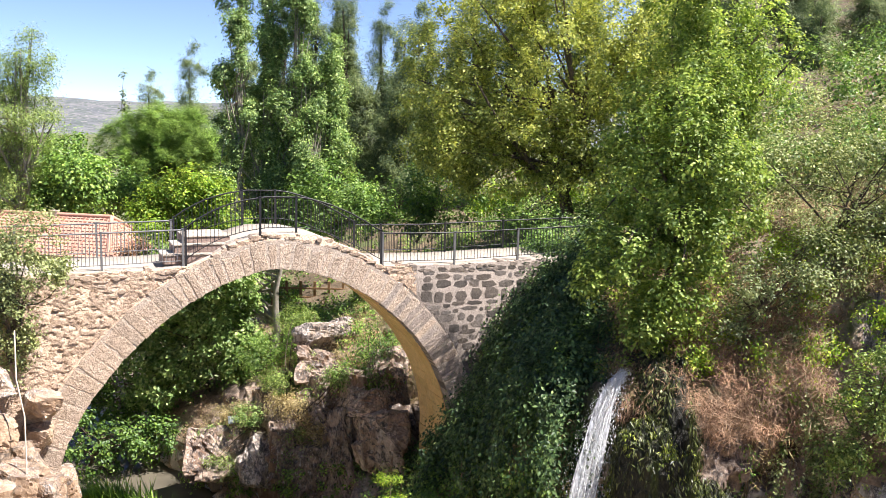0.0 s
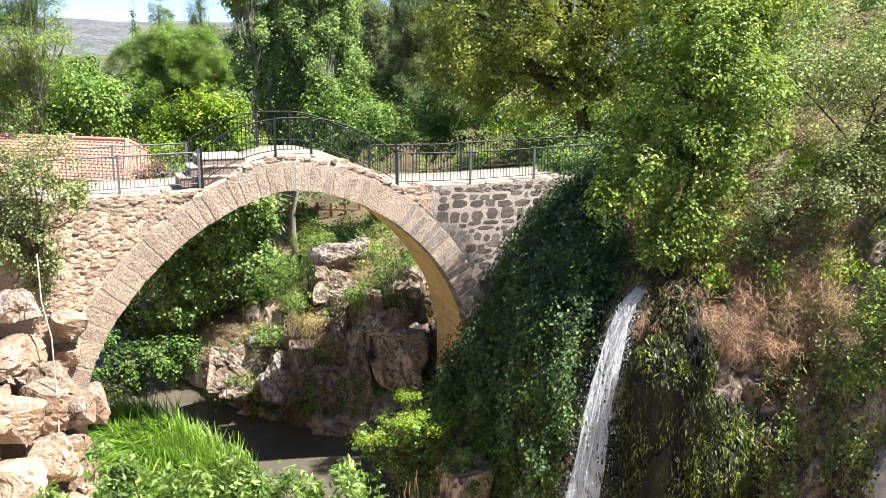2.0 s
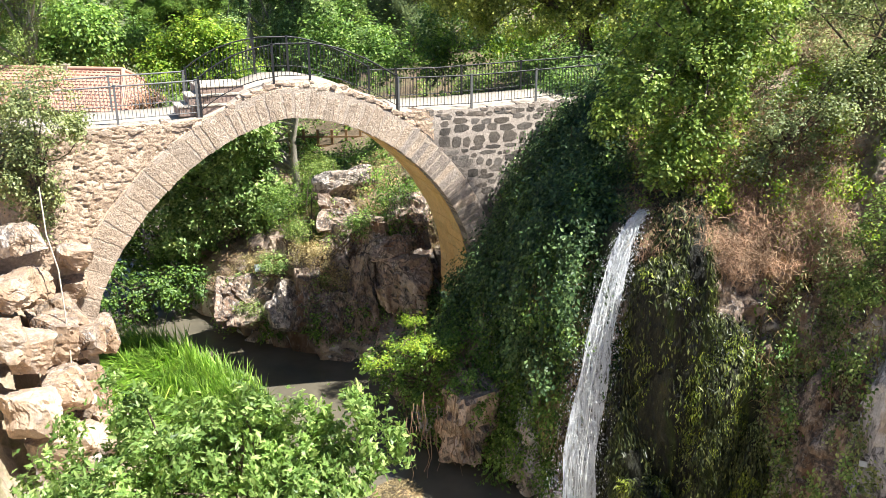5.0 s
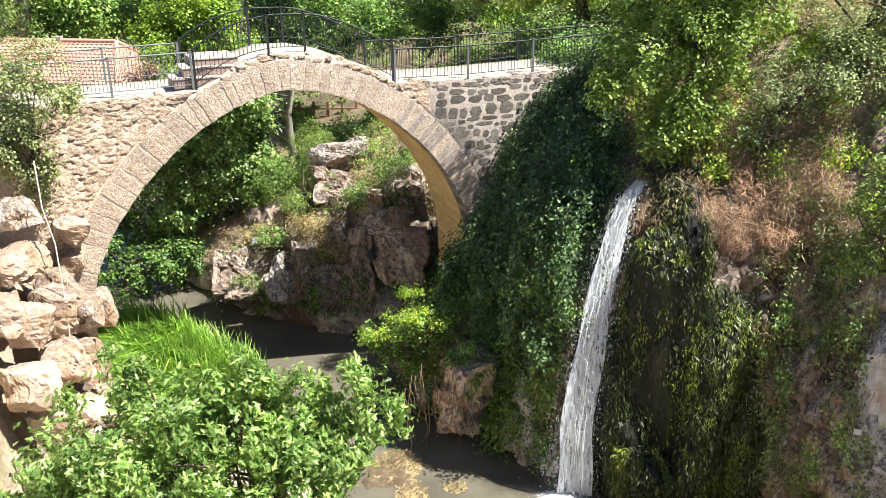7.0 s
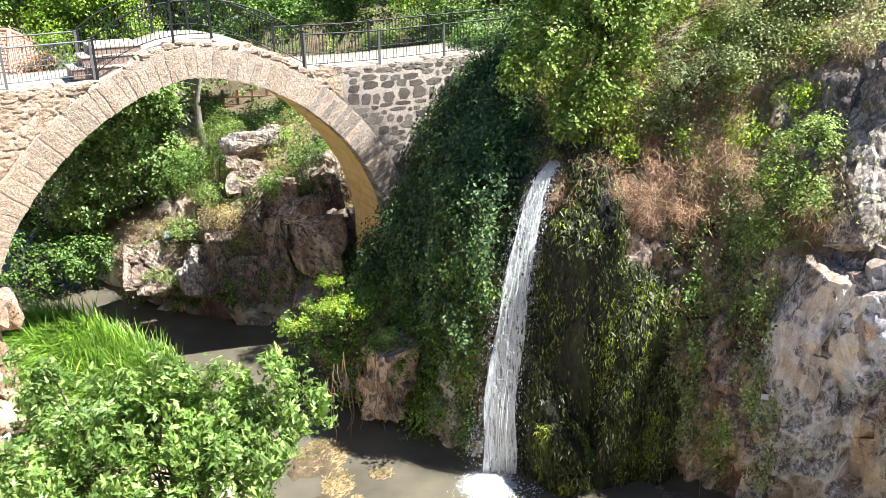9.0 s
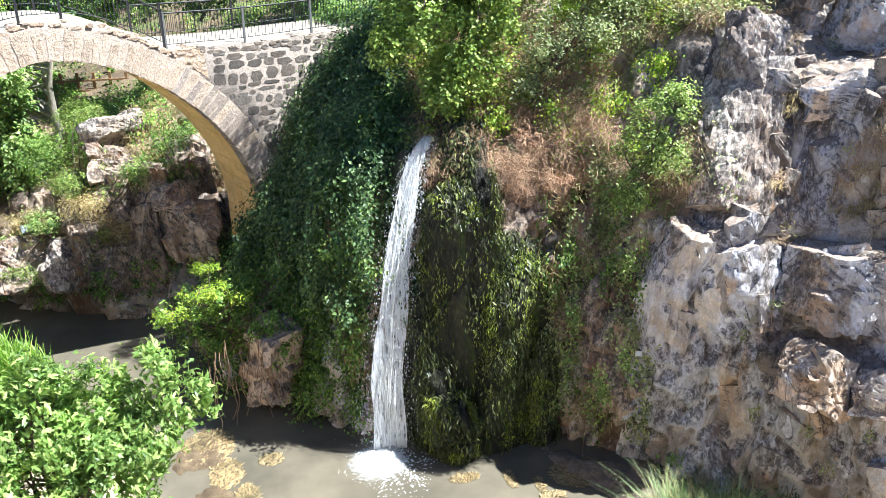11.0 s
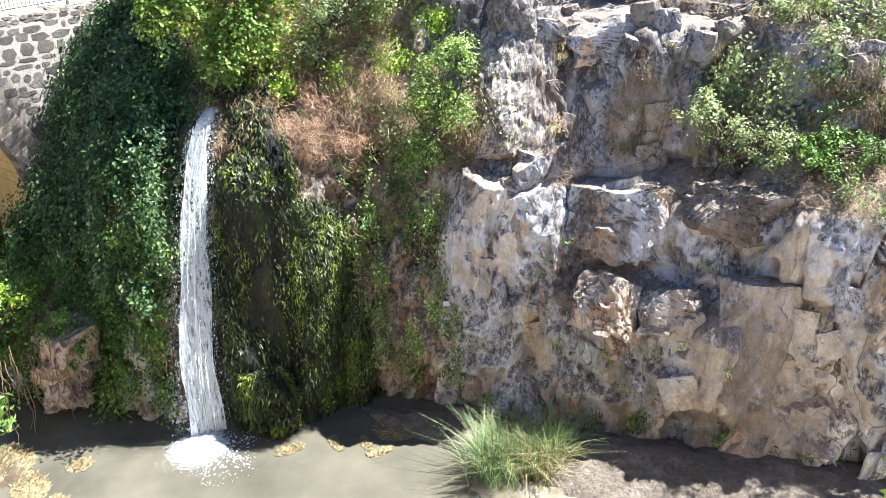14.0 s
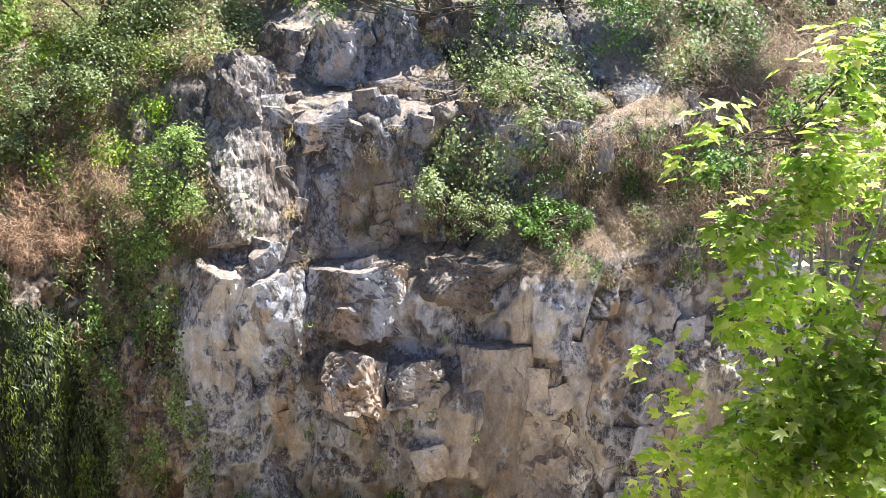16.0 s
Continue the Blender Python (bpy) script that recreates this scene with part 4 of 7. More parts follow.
def block(corners, o0, o1, worn=0.012, bulge=0.0):
    """A stone: a polygon in (s, z) carried from o0 (front) to o1, with a worn front edge."""
    bm = bmesh.new()
    c = np.array(corners)
    m = c.mean(0)
    k = len(c)
    rings = []
    for o, grow in ((o0 - bulge, -0.16), (o0, -worn / 0.15 * 0.4), (o0 + worn * 1.5, 0.0), (o1, 0.0)):
        rings.append([bm.verts.new(on_bridge(*(p + (p - m) * grow)[:1], o, (p + (p - m) * grow)[1])) for p in c])
    bm.faces.new(rings[0])
    for a, b in zip(rings, rings[1:]):
        for i in range(k):
            bm.faces.new((a[i], b[i], b[(i + 1) % k], a[(i + 1) % k]))
    return bm


def uneven(corners, steps, jag):
    """A polygon's edges broken into short uneven lengths."""
    out = []
    for i, a in enumerate(corners):
        b = corners[(i + 1) % len(corners)]
        k = steps[i % len(steps)]
        for q in range(k):
            p = a + (b - a) * q / k
            out.append(p + np.array([random.uniform(-jag, jag), random.uniform(-jag, jag)]))
    return out


def ring_joints():
    """Pale mortar that fills the ring nearly flush with its stones."""
    ws = np.linspace(0.2, W_TOTAL - 0.2, 300)
    v, f = [], []
    for w in ws:
        p, n = arch_at(w), arch_out(w)
        for h in np.linspace(0.01, RING * 0.97, 8):
            q = p + n * h
            v.append(on_bridge(q[0], -0.026 - 0.005 * noise.noise(Vector((q[0] * 5, 2, q[1] * 5))), q[1]))
    for i in range(len(ws) - 1):
        for j in range(7):
            a = i * 8 + j
            f.append((a, a + 8, a + 9, a + 1))
    child("ring_mortar", mesh_of("ring_mortar", np.array(v), f, joint_mat), bridge, "pale pointing mortar between the arch stones")


def ring_stones():
    """The cut stones of the arch's face."""
    w = 0.25
    while w < W_TOTAL - 0.2:
        low, right = w < 7.0, w > W_TOTAL * 0.66
        width = random.uniform(0.3, 0.5) if low else random.uniform(0.17, 0.27)
        gap = random.uniform(0.008, 0.02) if low else random.uniform(0.014, 0.036)
        a, b = w + gap, min(w + width - gap, W_TOTAL - 0.02)
        t = RING * random.uniform(0.74, 1.05)
        skew = random.uniform(-0.05, 0.05)
        corners = [arch_at(a), arch_at(b), arch_at(b + skew) + arch_out(b) * t, arch_at(a + skew) + arch_out(a) * t * random.uniform(0.92, 1.05)]
        pts = uneven(corners, (2, 5, 2, 5), 0.022)
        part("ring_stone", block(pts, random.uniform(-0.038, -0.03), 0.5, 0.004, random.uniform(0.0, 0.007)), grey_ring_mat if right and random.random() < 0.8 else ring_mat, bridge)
        w += width


def soffit_stones():
    """The stones of the vault's underside, course by course."""
    w = 0.3
    first = True
    while w < W_TOTAL - 0.3:
        width = random.uniform(0.3, 0.42)
        if w > W_TOTAL * 0.42:
            o = 0.5
            while o < WIDTH - 0.1:
                length = random.uniform(0.4, 0.75)
                e = min(o + length, WIDTH)
                bm = bmesh.new()
                rise = random.uniform(-0.035, -0.015)
                pts = []
                for ww in (w + 0.008, w + width - 0.008):
                    p, n = arch_at(ww), arch_out(ww)
                    for oo in (o + 0.008, e - 0.008):
                        for h in (rise, 0.12):
                            q = p + n * h
                            pts.append(bm.verts.new(on_bridge(q[0], oo, q[1])))
                bmesh.ops.convex_hull(bm, input=pts)
                part("soffit_stone", bm, bounce_lit_soffit_mat, bridge)
                o = e
        w += width


def outside_ring(s, z):
    d = np.linalg.norm(arch_pts[::12] - np.array([s, z]), axis=1).min()
    inside = MID - HALF < s < MID + HALF and z < under(s)
    return not inside and d > RING + 0.04


def rubble(s0, s1, z0, height, width, gap, out, material, name, chance=1.0, ragged=0.82, worn=0.02):
    """Uneven courses of field stones."""
    z = z0
    while z < 9.8:
        h = random.uniform(*height)
        s = s0 + random.uniform(0, 0.3)
        while s < s1:
            w = random.uniform(*width)
            c = (s + w / 2, z + h / 2 + random.uniform(-0.06, 0.06) * (ragged < 0.8))
            top = deck(c[0]) - 0.05
            if outside_ring(*c) and c[1] + h / 2 < top + 0.05 and random.random() < chance:
                k = random.choice((5, 6, 7, 8))
                turn = random.uniform(0, 1)
                pts = []
                for i in range(k):
                    a = 2 * math.pi * (i + turn) / k
                    x, y = math.cos(a), math.sin(a)
                    sq = max(abs(x), abs(y)) ** 0.72
                    pts.append((c[0] + x / sq * (w / 2 - gap) * random.uniform(ragged, 1.0), c[1] + y / sq * (h / 2 - gap * 0.7) * random.uniform(ragged, 1.0)))
                part(name, block(pts, random.uniform(-out, -0.004), 0.12, worn, random.uniform(0.2, 0.6) * out), material, bridge)
            s += w
        z += h


def deck_and_steps():
    ss = np.linspace(S_LEFT, S_RIGHT, 180)
    v, f = [], []
    for s in ss:
        z = deck(s)
        n = 0.035 * noise.noise(Vector((s * 2.3, 4, 4)))
        v += [on_bridge(s, 0.1 + n, z - 0.1), on_bridge(s, 0.14 + n, z), on_bridge(s, WIDTH, z), on_bridge(s, WIDTH + 0.03, z - 0.08)]
    for i in range(len(ss) - 1):
        a, b = i * 4, i * 4 + 4
        f += [(a, b, b + 1, a + 1), (a + 1, b + 1, b + 2, a + 2), (a + 2, b + 2, b + 3, a + 3)]
    child("deck", mesh_of("deck", np.array(v), f, deck_mat), bridge, "pale worn paving of the walkway")
    for i, (s0, z1) in enumerate(((-8.6, 9.24), (-8.28, 9.48), (-7.95, 9.68))):
        long, deep, front = -6.7 - s0, 1.1 + 0.5 * (i == 2), 0.25 + 0.26 * i
        bm = bmesh.new()
        box(bm, (long, deep, 0.24), bridge_frame @ Matrix.Translation((s0 + long / 2, front + deep / 2, z1 - 0.15)))
        bmesh.ops.bevel(bm, geom=bm.edges[:], offset=0.02, segments=2, affect="EDGES")
        st = part("step", bm, riser_mat, bridge)
        bm = bmesh.new()
        box(bm, (long + 0.03, deep, 0.045), bridge_frame @ Matrix.Translation((s0 + long / 2 - 0.02, front + deep / 2 - 0.02, z1 - 0.012)))
        bmesh.ops.bevel(bm, geom=bm.edges[:], offset=0.012, segments=1, affect="EDGES")
        part("tread", bm, deck_mat, st, "pale worn tread slab")


def edge_stones():
    """Loose-looking stones along the top edge of the face."""
    for pass_z, size in ((-0.2, (0.14, 0.4)), (-0.11, (0.12, 0.42)), (-0.05, (0.14, 0.36))):
        s = S_LEFT
        while s < S_RIGHT - 0.3:
            w = random.uniform(*size)
            z = deck(s + w / 2) + pass_z + random.uniform(-0.07, 0.03)
            h = random.uniform(0.07, 0.2)
            k = random.choice((5, 6, 7))
            pts = []
            for i in range(k):
                a = 2 * math.pi * (i + random.random() * 0.5) / k
                pts.append((s + w / 2 + math.cos(a) * w * 0.56 * random.uniform(0.75, 1.05), z + math.sin(a) * h * 0.5 * random.uniform(0.7, 1.1)))
            part("edge_stone", block(pts, random.uniform(-0.04, 0.05) if s < -1.5 else random.uniform(-0.012, 0.02), random.uniform(0.3, 0.6), 0.03, 0.01), rubble_mat if s < -1.5 else rubble_grey_mat, bridge)
            s += w * random.uniform(0.8, 1.25)


ring_joints()
ring_stones()
plaster(-14.0, -5.4, 2.2, 0.03, 0.075)
plaster(-3.9, -1.2, 6.2, 0.036, 0.06)
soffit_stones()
deck_and_steps()


# ---- railings ----
def bar(a, b, r, sides=6):
    return tube([[(np.array(a), r), (np.array(b), r)]], sides)


def railing(label, path, post_at, height, material, post_material, gap=0.115, group="railings along the bridge"):
    """Pickets between a bottom and a top rail. path: (s, o, z) points of the foot."""
    path = np.array(path, float)
    w = np.concatenate([[0], np.cumsum(np.linalg.norm(np.diff(path[:, :2], axis=0), axis=1))])

    def foot(u):
        return on_bridge(np.interp(u, w, path[:, 0]), np.interp(u, w, path[:, 1]), np.interp(u, w, path[:, 2]))

    thing = empty("railing", foot(0), label, "railing", group)
    up = Vector((0, 0, 1))
    us = np.linspace(0, w[-1], max(2, int(w[-1] / 0.3)))
    for name, z, r in (("top_rail", height, 0.022), ("bottom_rail", 0.12, 0.012)):
        v, f = tube([[(np.array(foot(u) + up * z), r) for u in us]], 6)
        child(name, mesh_of(name, v, f, material, True), thing)
    v, f = tube([[(np.array((0, 0, 0.1)), 0.0075), (np.array((0, 0, height)), 0.0075)]], 4)
    stick = mesh_of("picket", v, f, material)
    n = int(w[-1] / gap)
    for i in range(1, n):
        ob = new("picket", stick)
        ob.parent = thing
        ob.matrix_basis = Matrix.Translation(foot(w[-1] * i / n) - thing.matrix_basis.translation)
    bm = bmesh.new()
    box(bm, (0.055, 0.055, height + 0.1), Matrix.Translation((0, 0, height / 2 - 0.03)))
    box(bm, (0.07, 0.07, 0.02), Matrix.Translation((0, 0, height + 0.03)))
    post = from_bm("post", bm, post_material)
    for u in post_at:
        ob = new("post", post)
        ob.parent = thing
        ob.matrix_basis = Matrix.Translation(foot(u * w[-1]) - thing.matrix_basis.translation) @ Matrix.Rotation(0.43, 4, "Z")
    return thing


HUMP = ((-8.05, 8.98), (-7.6, 9.3), (-7.0, 9.58), (-6.4, 9.74), (-5.8, 9.82), (-4.7, 9.80), (-4.0, 9.62), (-3.2, 9.28), (-2.3, 8.76))
for o, side in ((0.14, "front"), (WIDTH - 0.14, "back")):
    shift = 0.0 if side == "front" else 0.12
    railing("black iron picket railing beside the approach path", ((-16.5, o, 8.84), (-12, o, 8.88), (-8.05, o, 8.96)), (0.25, 0.5, 0.75, 0.995), 0.91, grey_iron_mat, grey_iron_mat, 0.095)
    railing("black iron railing arched over the bridge's hump", [(s, o, z + shift * 0.2) for s, z in HUMP], (0.005, 0.36, 0.54, 0.995), 0.93, iron_mat, iron_mat)
    railing("black iron railing on top of the wing wall", ((-2.28, o, 8.72), (0.1, o, 8.68), (3.4, o, 8.76), (6.5, o, 8.82)), (0.0, 0.275, 0.535, 0.8) if side == "front" else (0.1, 0.37, 0.63, 0.9), 0.91, iron_mat, grey_iron_mat if side == "front" else iron_mat)

# ---- waterfall and pool ----


def waterfall():
    """Strands and drops of water that leap from the lip and fall into the pool."""
    thing = empty("waterfall", (2.95, 17.3, 0), "white waterfall leaping from a dark notch into the pool", "waterfall")
    lip, fall = np.array([4.25, 18.6, 7.45]), np.array([-0.62, -0.62])
    paths, drops, size = [], [], []

    def spot(t, side, jit):
        h = 7.45 - 0.25 * t - 7.3 * t * t
        k = min(1.0, t * 1.15) ** 0.85
        x = lip[0] + (2.78 - lip[0]) * k + side * (0.12 + 0.46 * t ** 0.85) + jit * 0.3
        y = lip[1] + (17.05 - lip[1]) * k - abs(side) * 0.1
        return np.array([x, y, h])

    for i in range(16):
        side = np.clip(rng.normal() * 0.45, -1, 1)
        a = rng.random() ** 1.3 * 0.9
        b = min(1.02, a + 0.12 + rng.random() * 0.35)
        ts = np.linspace(a, b, 9)
        w = 0.005 + 0.009 * rng.random()
        ph = rng.random() * 9
        paths.append([(spot(t, side + 0.05 * math.sin(ph + 9 * t), 0) + np.array([0, -0.12 * rng.random(), 0]), w * math.sin(math.pi * (0.08 + 0.9 * q / 8)) + 0.003) for q, t in enumerate(ts)])
    v, f = tube(paths, 4)
    child("strand", mesh_of("strand", v, f, foam_mat, True), thing, "thin white strands of water")["kind"] = "stuff"
    n = 10000
    t = rng.random(n) ** 0.85
    side = np.clip(rng.normal(size=n) * (0.4 + 0.2 * t), -1.4, 1.2)
    at = np.array([spot(a, b, 0) for a, b in zip(t, side)]) + rng.normal(size=(n, 3)) * np.array([0.03, 0.1, 0.04])
    way = np.array([spot(min(a + 0.05, 1.02), b, 0) for a, b in zip(t, side)]) - np.array([spot(a, b, 0) for a, b in zip(t, side)])
    child("splash", foliage("splash", at, rng.normal(size=(n, 3)) + np.array([0, -1.5, 0]), 0.02 + 0.045 * rng.random(n), "narrow", foam_mat, way + rng.normal(size=(n, 3)) * 0.03), thing, "torn white shreds of falling water")["kind"] = "stuff"
    ts = np.linspace(0, 1.02, 60)
    vs = []
    for t in ts:
        for q in np.linspace(-0.9, 0.9, 9):
            p = spot(t, q * (0.8 + 0.08 * math.sin(t * 23 + q * 5) + 0.1 * noise.noise(Vector((q * 2, t * 9, 3)))), 0)
            p[1] += 0.06 * noise.noise(Vector((q * 6, t * 14, 0))) + 0.12
            vs.append(p)
    i, j = np.meshgrid(np.arange(59), np.arange(8), indexing="ij")
    fs = np.stack([i * 9 + j, i * 9 + j + 1, (i + 1) * 9 + j + 1, (i + 1) * 9 + j], -1).reshape(-1, 4)
    child("sheet", mesh_of("sheet", np.array(vs), fs, fall_mat, True), thing, "broken white sheet of falling water")
    n = 3600
    t = 0.1 + 0.9 * rng.random(n) ** 0.7
    at = np.array([spot(a, s, 0) for a, s in zip(t, rng.normal(size=n) * 0.75 - 0.35 * t)])
    at += rng.normal(size=(n, 3)) * 0.05
    child("drop", foliage("drop", at, rng.normal(size=(n, 3)), 0.008 + 0.016 * rng.random(n), "oval", foam_mat), thing, "spray of flying drops")["kind"] = "stuff"
    # the foam where it lands
    m = 60
    vs, fs = [(2.85, 16.85, 0.13)], []
    for r in range(1, 12):
        for k in range(m):
            a = 2 * math.pi * k / m
            q = (r - 0.95) / 10.05
            lob = 1 + 0.9 * noise.noise(Vector((math.cos(a) * 2, math.sin(a) * 2, 5))) * q
            vs.append((2.75 + math.cos(a) * q * 1.75 * lob - 0.35 * q, 16.85 + math.sin(a) * q * 1.3 * lob - 0.55 * q, 0.015 + 0.12 * (1 - q) ** 1.5 + 0.035 * noise.noise(Vector((math.cos(a) * q * 9, math.sin(a) * q * 9, 1)))))
    quads = []
    for r in range(10):
        for k in range(m):
            a, b = 1 + r * m + k, 1 + r * m + (k + 1) % m
            quads.append((a, a + m, b + m, b))
    for k in range(0, m):
        quads.append((0, 1 + k, 1 + (k + 1) % m, 0))
    quads = [q for q in quads if len(set(q)) == 4]
    child("foam", mesh_of("foam", vs, quads, churn_mat, True), thing, "white foam spreading over the pool")
    n = 700
    a, q = rng.random(n) * 2 * np.pi, rng.random(n) ** 0.9
    at = np.stack([2.8 + np.cos(a) * q * 1.5 * (0.8 + 0.3 * np.sin(3 * a)), 16.6 + np.sin(a) * q * 1.0 - 0.5 * q, 0.012 + 0 * a], 1)
    child("bubble", foliage("bubble", at, np.array([[0, 0, 1.0]]) + rng.normal(size=(n, 3)) * 0.1, (0.02 + 0.06 * rng.random(n)) * (1.2 - q), "broad", foam_mat), thing, "flecks of drifting foam")["kind"] = "stuff"


waterfall()


def hump(name, label, centre, radii, material, rough, seed, subdivisions=5, category="rock", kind="", flat=0.0, cuts=13, sharp=34.0):
    """A rock broken along flat joints: a mass cut by planes, with a rough skin."""
    dice = random.Random(int(seed * 100))
    planes = []
    for _ in range(cuts):
        n = Vector((dice.gauss(0, 1), dice.gauss(0, 1), dice.gauss(0, 0.8))).normalized()
        planes.append((n, dice.uniform(0.62, 1.0)))
    bm = bmesh.new()
    bmesh.ops.create_icosphere(bm, subdivisions=subdivisions, radius=1.0)
    for v in bm.verts:
        d = v.co.normalized()
        soft = sum(math.exp(sharp * (d.dot(n) / h - 1)) for n, h in planes) + math.exp(sharp * (0.8 - 1))
        k = 1 / (1 + math.log(soft) / sharp)
        p = Vector((d.x * k * radii[0], d.y * k * radii[1], d.z * k * radii[2]))
        size = max(radii)
        k = 1 + rough * (0.22 * rocky(p + Vector((seed, 0, 0)), size * 0.7, seed) + 0.12 * lump_noise(p + Vector((seed * 3, 0, 0)), 2.0 / size) + 0.06 * lump_noise(p, 5.0))
        v.co = p * k
        if flat and v.co.z > flat:
            v.co.z = flat + (v.co.z - flat) * 0.2
    bmesh.ops.translate(bm, verts=bm.verts, vec=centre)
    ob = new(name, from_bm(name, bm, material))
    return tagged(ob, label, category, "", kind)


def crag(name, label, centre, size, turn, tilt, material, seed, group="", lean=0.0, cuts=13, parent=None, rough=1.0):
    """An angular block of rock: a box with split faces, broken corners and a rough skin."""
    m = Matrix.Rotation(radians(turn), 4, "Z") @ Matrix.Rotation(radians(tilt), 4, "X") @ Matrix.Rotation(radians(lean), 4, "Y")
    bm = bmesh.new()
    bmesh.ops.create_cube(bm, size=2.0)
    bmesh.ops.subdivide_edges(bm, edges=bm.edges[:], cuts=cuts, use_grid_fill=True)
    least = min(size)
    dice = random.Random(int(seed * 100))
    chips = [(Vector((dice.choice((-1, 1)), dice.choice((-1, 1)), dice.choice((-1, 1)) * dice.uniform(0.2, 1))).normalized(), dice.uniform(0.85, 1.3)) for _ in range(12)]
    for v in bm.verts:
        q = v.co.copy()
        for n, h in chips:
            over = q.dot(n) - h
            if over > 0:
                q -= n * over
        p = Vector((q.x * size[0] / 2, q.y * size[1] / 2, q.z * size[2] / 2))
        p.x += 0.12 * size[0] * noise.noise(Vector((seed, p.z / size[2] * 1.7, 0)))
        w = p + Vector((seed * 7.1, seed * 3.3, 0))
        out = v.co.normalized()
        v.co = p + out * (least * rough * (0.11 * rocky(w, least * 0.6, seed) + 0.035 * rocky(w, least * 0.22, seed + 3) + 0.07 * lump_noise(w, 1.2 / least)) + 0.018 * rough * lump_noise(w, 5.0))
    bmesh.ops.transform(bm, matrix=Matrix.Translation(centre) @ m, verts=bm.verts)
    me = from_bm(name, bm, material)
    if parent:
        return child(name, me, parent, label)
    return tagged(new(name, me), label, "rock", group)


def low_mound(name, label, pts, height, material, category, seed=0.0):
    """A low bar of ground that lies in the water: a strip along points (x, y, half width)."""
    pts = np.array(pts, float)
    w = np.concatenate([[0], np.cumsum(np.linalg.norm(np.diff(pts[:, :2], axis=0), axis=1))])
    us = np.linspace(0, w[-1], int(w[-1] / 0.15) + 2)
    c = np.stack([np.interp(us, w, pts[:, k]) for k in range(3)], 1)
    d = unit(np.gradient(c[:, :2], axis=0))
    side = np.stack([-d[:, 1], d[:, 0]], 1)
    n = 25
    v = []
    for i in range(len(us)):
        end = min(1.0, 4 * min(i, len(us) - 1 - i) / len(us) + 0.15)
        for q in np.linspace(-1, 1, n):
            p = c[i, :2] + side[i] * q * c[i, 2] * (0.6 + 0.4 * end)
            h = height * end * (1 - q * q) - 0.12 + 0.12 * lump_noise((p[0], p[1], seed), 1.2) + 0.05 * lump_noise((p[0], p[1], seed), 5.0)
            v.append((p[0], p[1], h))
    i, j = np.meshgrid(np.arange(len(us) - 1), np.arange(n - 1), indexing="ij")
    f = np.stack([i * n + j, (i + 1) * n + j, (i + 1) * n + j + 1, i * n + j + 1], -1).reshape(-1, 4)
    return tagged(new(name, mesh_of(name, v, f, material, True)), label, category, "", "structure")


low_mound("shore", "bar of dry orange plant debris by the water", ((-2.6, 19.2, 0.7), (-1.9, 18.2, 0.8), (-1.6, 17.0, 0.7), (-1.2, 15.8, 0.9), (-1.6, 14.2, 1.2)), 0.13, debris_mat, "shore", 1.0)
low_mound("shore_2", "damp brown earth strip at the cliff's foot", ((6.4, 16.2, 0.5), (8.3, 13.9, 0.9), (10.0, 11.8, 1.4), (12.2, 9.6, 1.7), (16.5, 6.2, 2.2)), 0.6, soil_mat, "shore", 2.0)
low_mound("shore_5", "mud bank that the reeds grow on under the arch", ((-9.9, 22.7, 0.7), (-9.2, 22.5, 1.1), (-8.2, 22.0, 1.1), (-7.2, 21.6, 0.9), (-6.4, 21.2, 0.6)), 0.9, soil_mat, "shore", 8.0)
low_mound("shore_3", "muddy bank under the reeds and bush", ((-9.8, 20.0, 1.0), (-8.3, 18.8, 2.2), (-6.6, 18.6, 2.2), (-5.6, 16.5, 2.8), (-4.6, 13.5, 3.4), (-1.5, 10.8, 2.2)), 0.5, bounce_earth_mat, "shore", 3.0)

low_mound("shore_4", "pale wet sand along the edge of the pool", ((6.9, 13.2, 0.3), (7.7, 12.3, 0.7), (8.9, 11.3, 0.9), (10.6, 9.7, 1.0), (13.5, 7.2, 1.2)), 0.24, sand_mat, "shore", 4.0)

moss_rocks = [
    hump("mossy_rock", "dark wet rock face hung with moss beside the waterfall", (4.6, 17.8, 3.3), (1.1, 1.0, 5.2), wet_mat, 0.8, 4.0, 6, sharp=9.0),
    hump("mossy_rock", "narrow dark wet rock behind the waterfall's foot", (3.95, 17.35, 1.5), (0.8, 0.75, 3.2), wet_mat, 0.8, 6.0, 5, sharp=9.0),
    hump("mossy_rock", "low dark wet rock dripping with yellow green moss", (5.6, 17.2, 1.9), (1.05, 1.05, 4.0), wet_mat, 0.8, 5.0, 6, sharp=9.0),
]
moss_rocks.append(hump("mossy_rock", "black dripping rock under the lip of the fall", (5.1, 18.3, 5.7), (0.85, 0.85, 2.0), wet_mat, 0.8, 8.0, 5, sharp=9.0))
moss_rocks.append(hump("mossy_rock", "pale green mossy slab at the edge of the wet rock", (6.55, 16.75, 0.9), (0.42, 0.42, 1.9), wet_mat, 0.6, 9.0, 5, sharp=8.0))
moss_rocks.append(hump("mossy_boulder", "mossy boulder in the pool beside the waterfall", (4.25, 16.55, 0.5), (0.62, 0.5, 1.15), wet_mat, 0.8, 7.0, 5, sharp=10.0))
crag("rock_block", "bare grey brown bulge of rock under the ivy above the water", (0.15, 20.15, 0.9), (1.5, 1.5, 3.2), 35, 9, brown_rock_mat, 9.0, cuts=19, parent=cliff, rough=1.3)
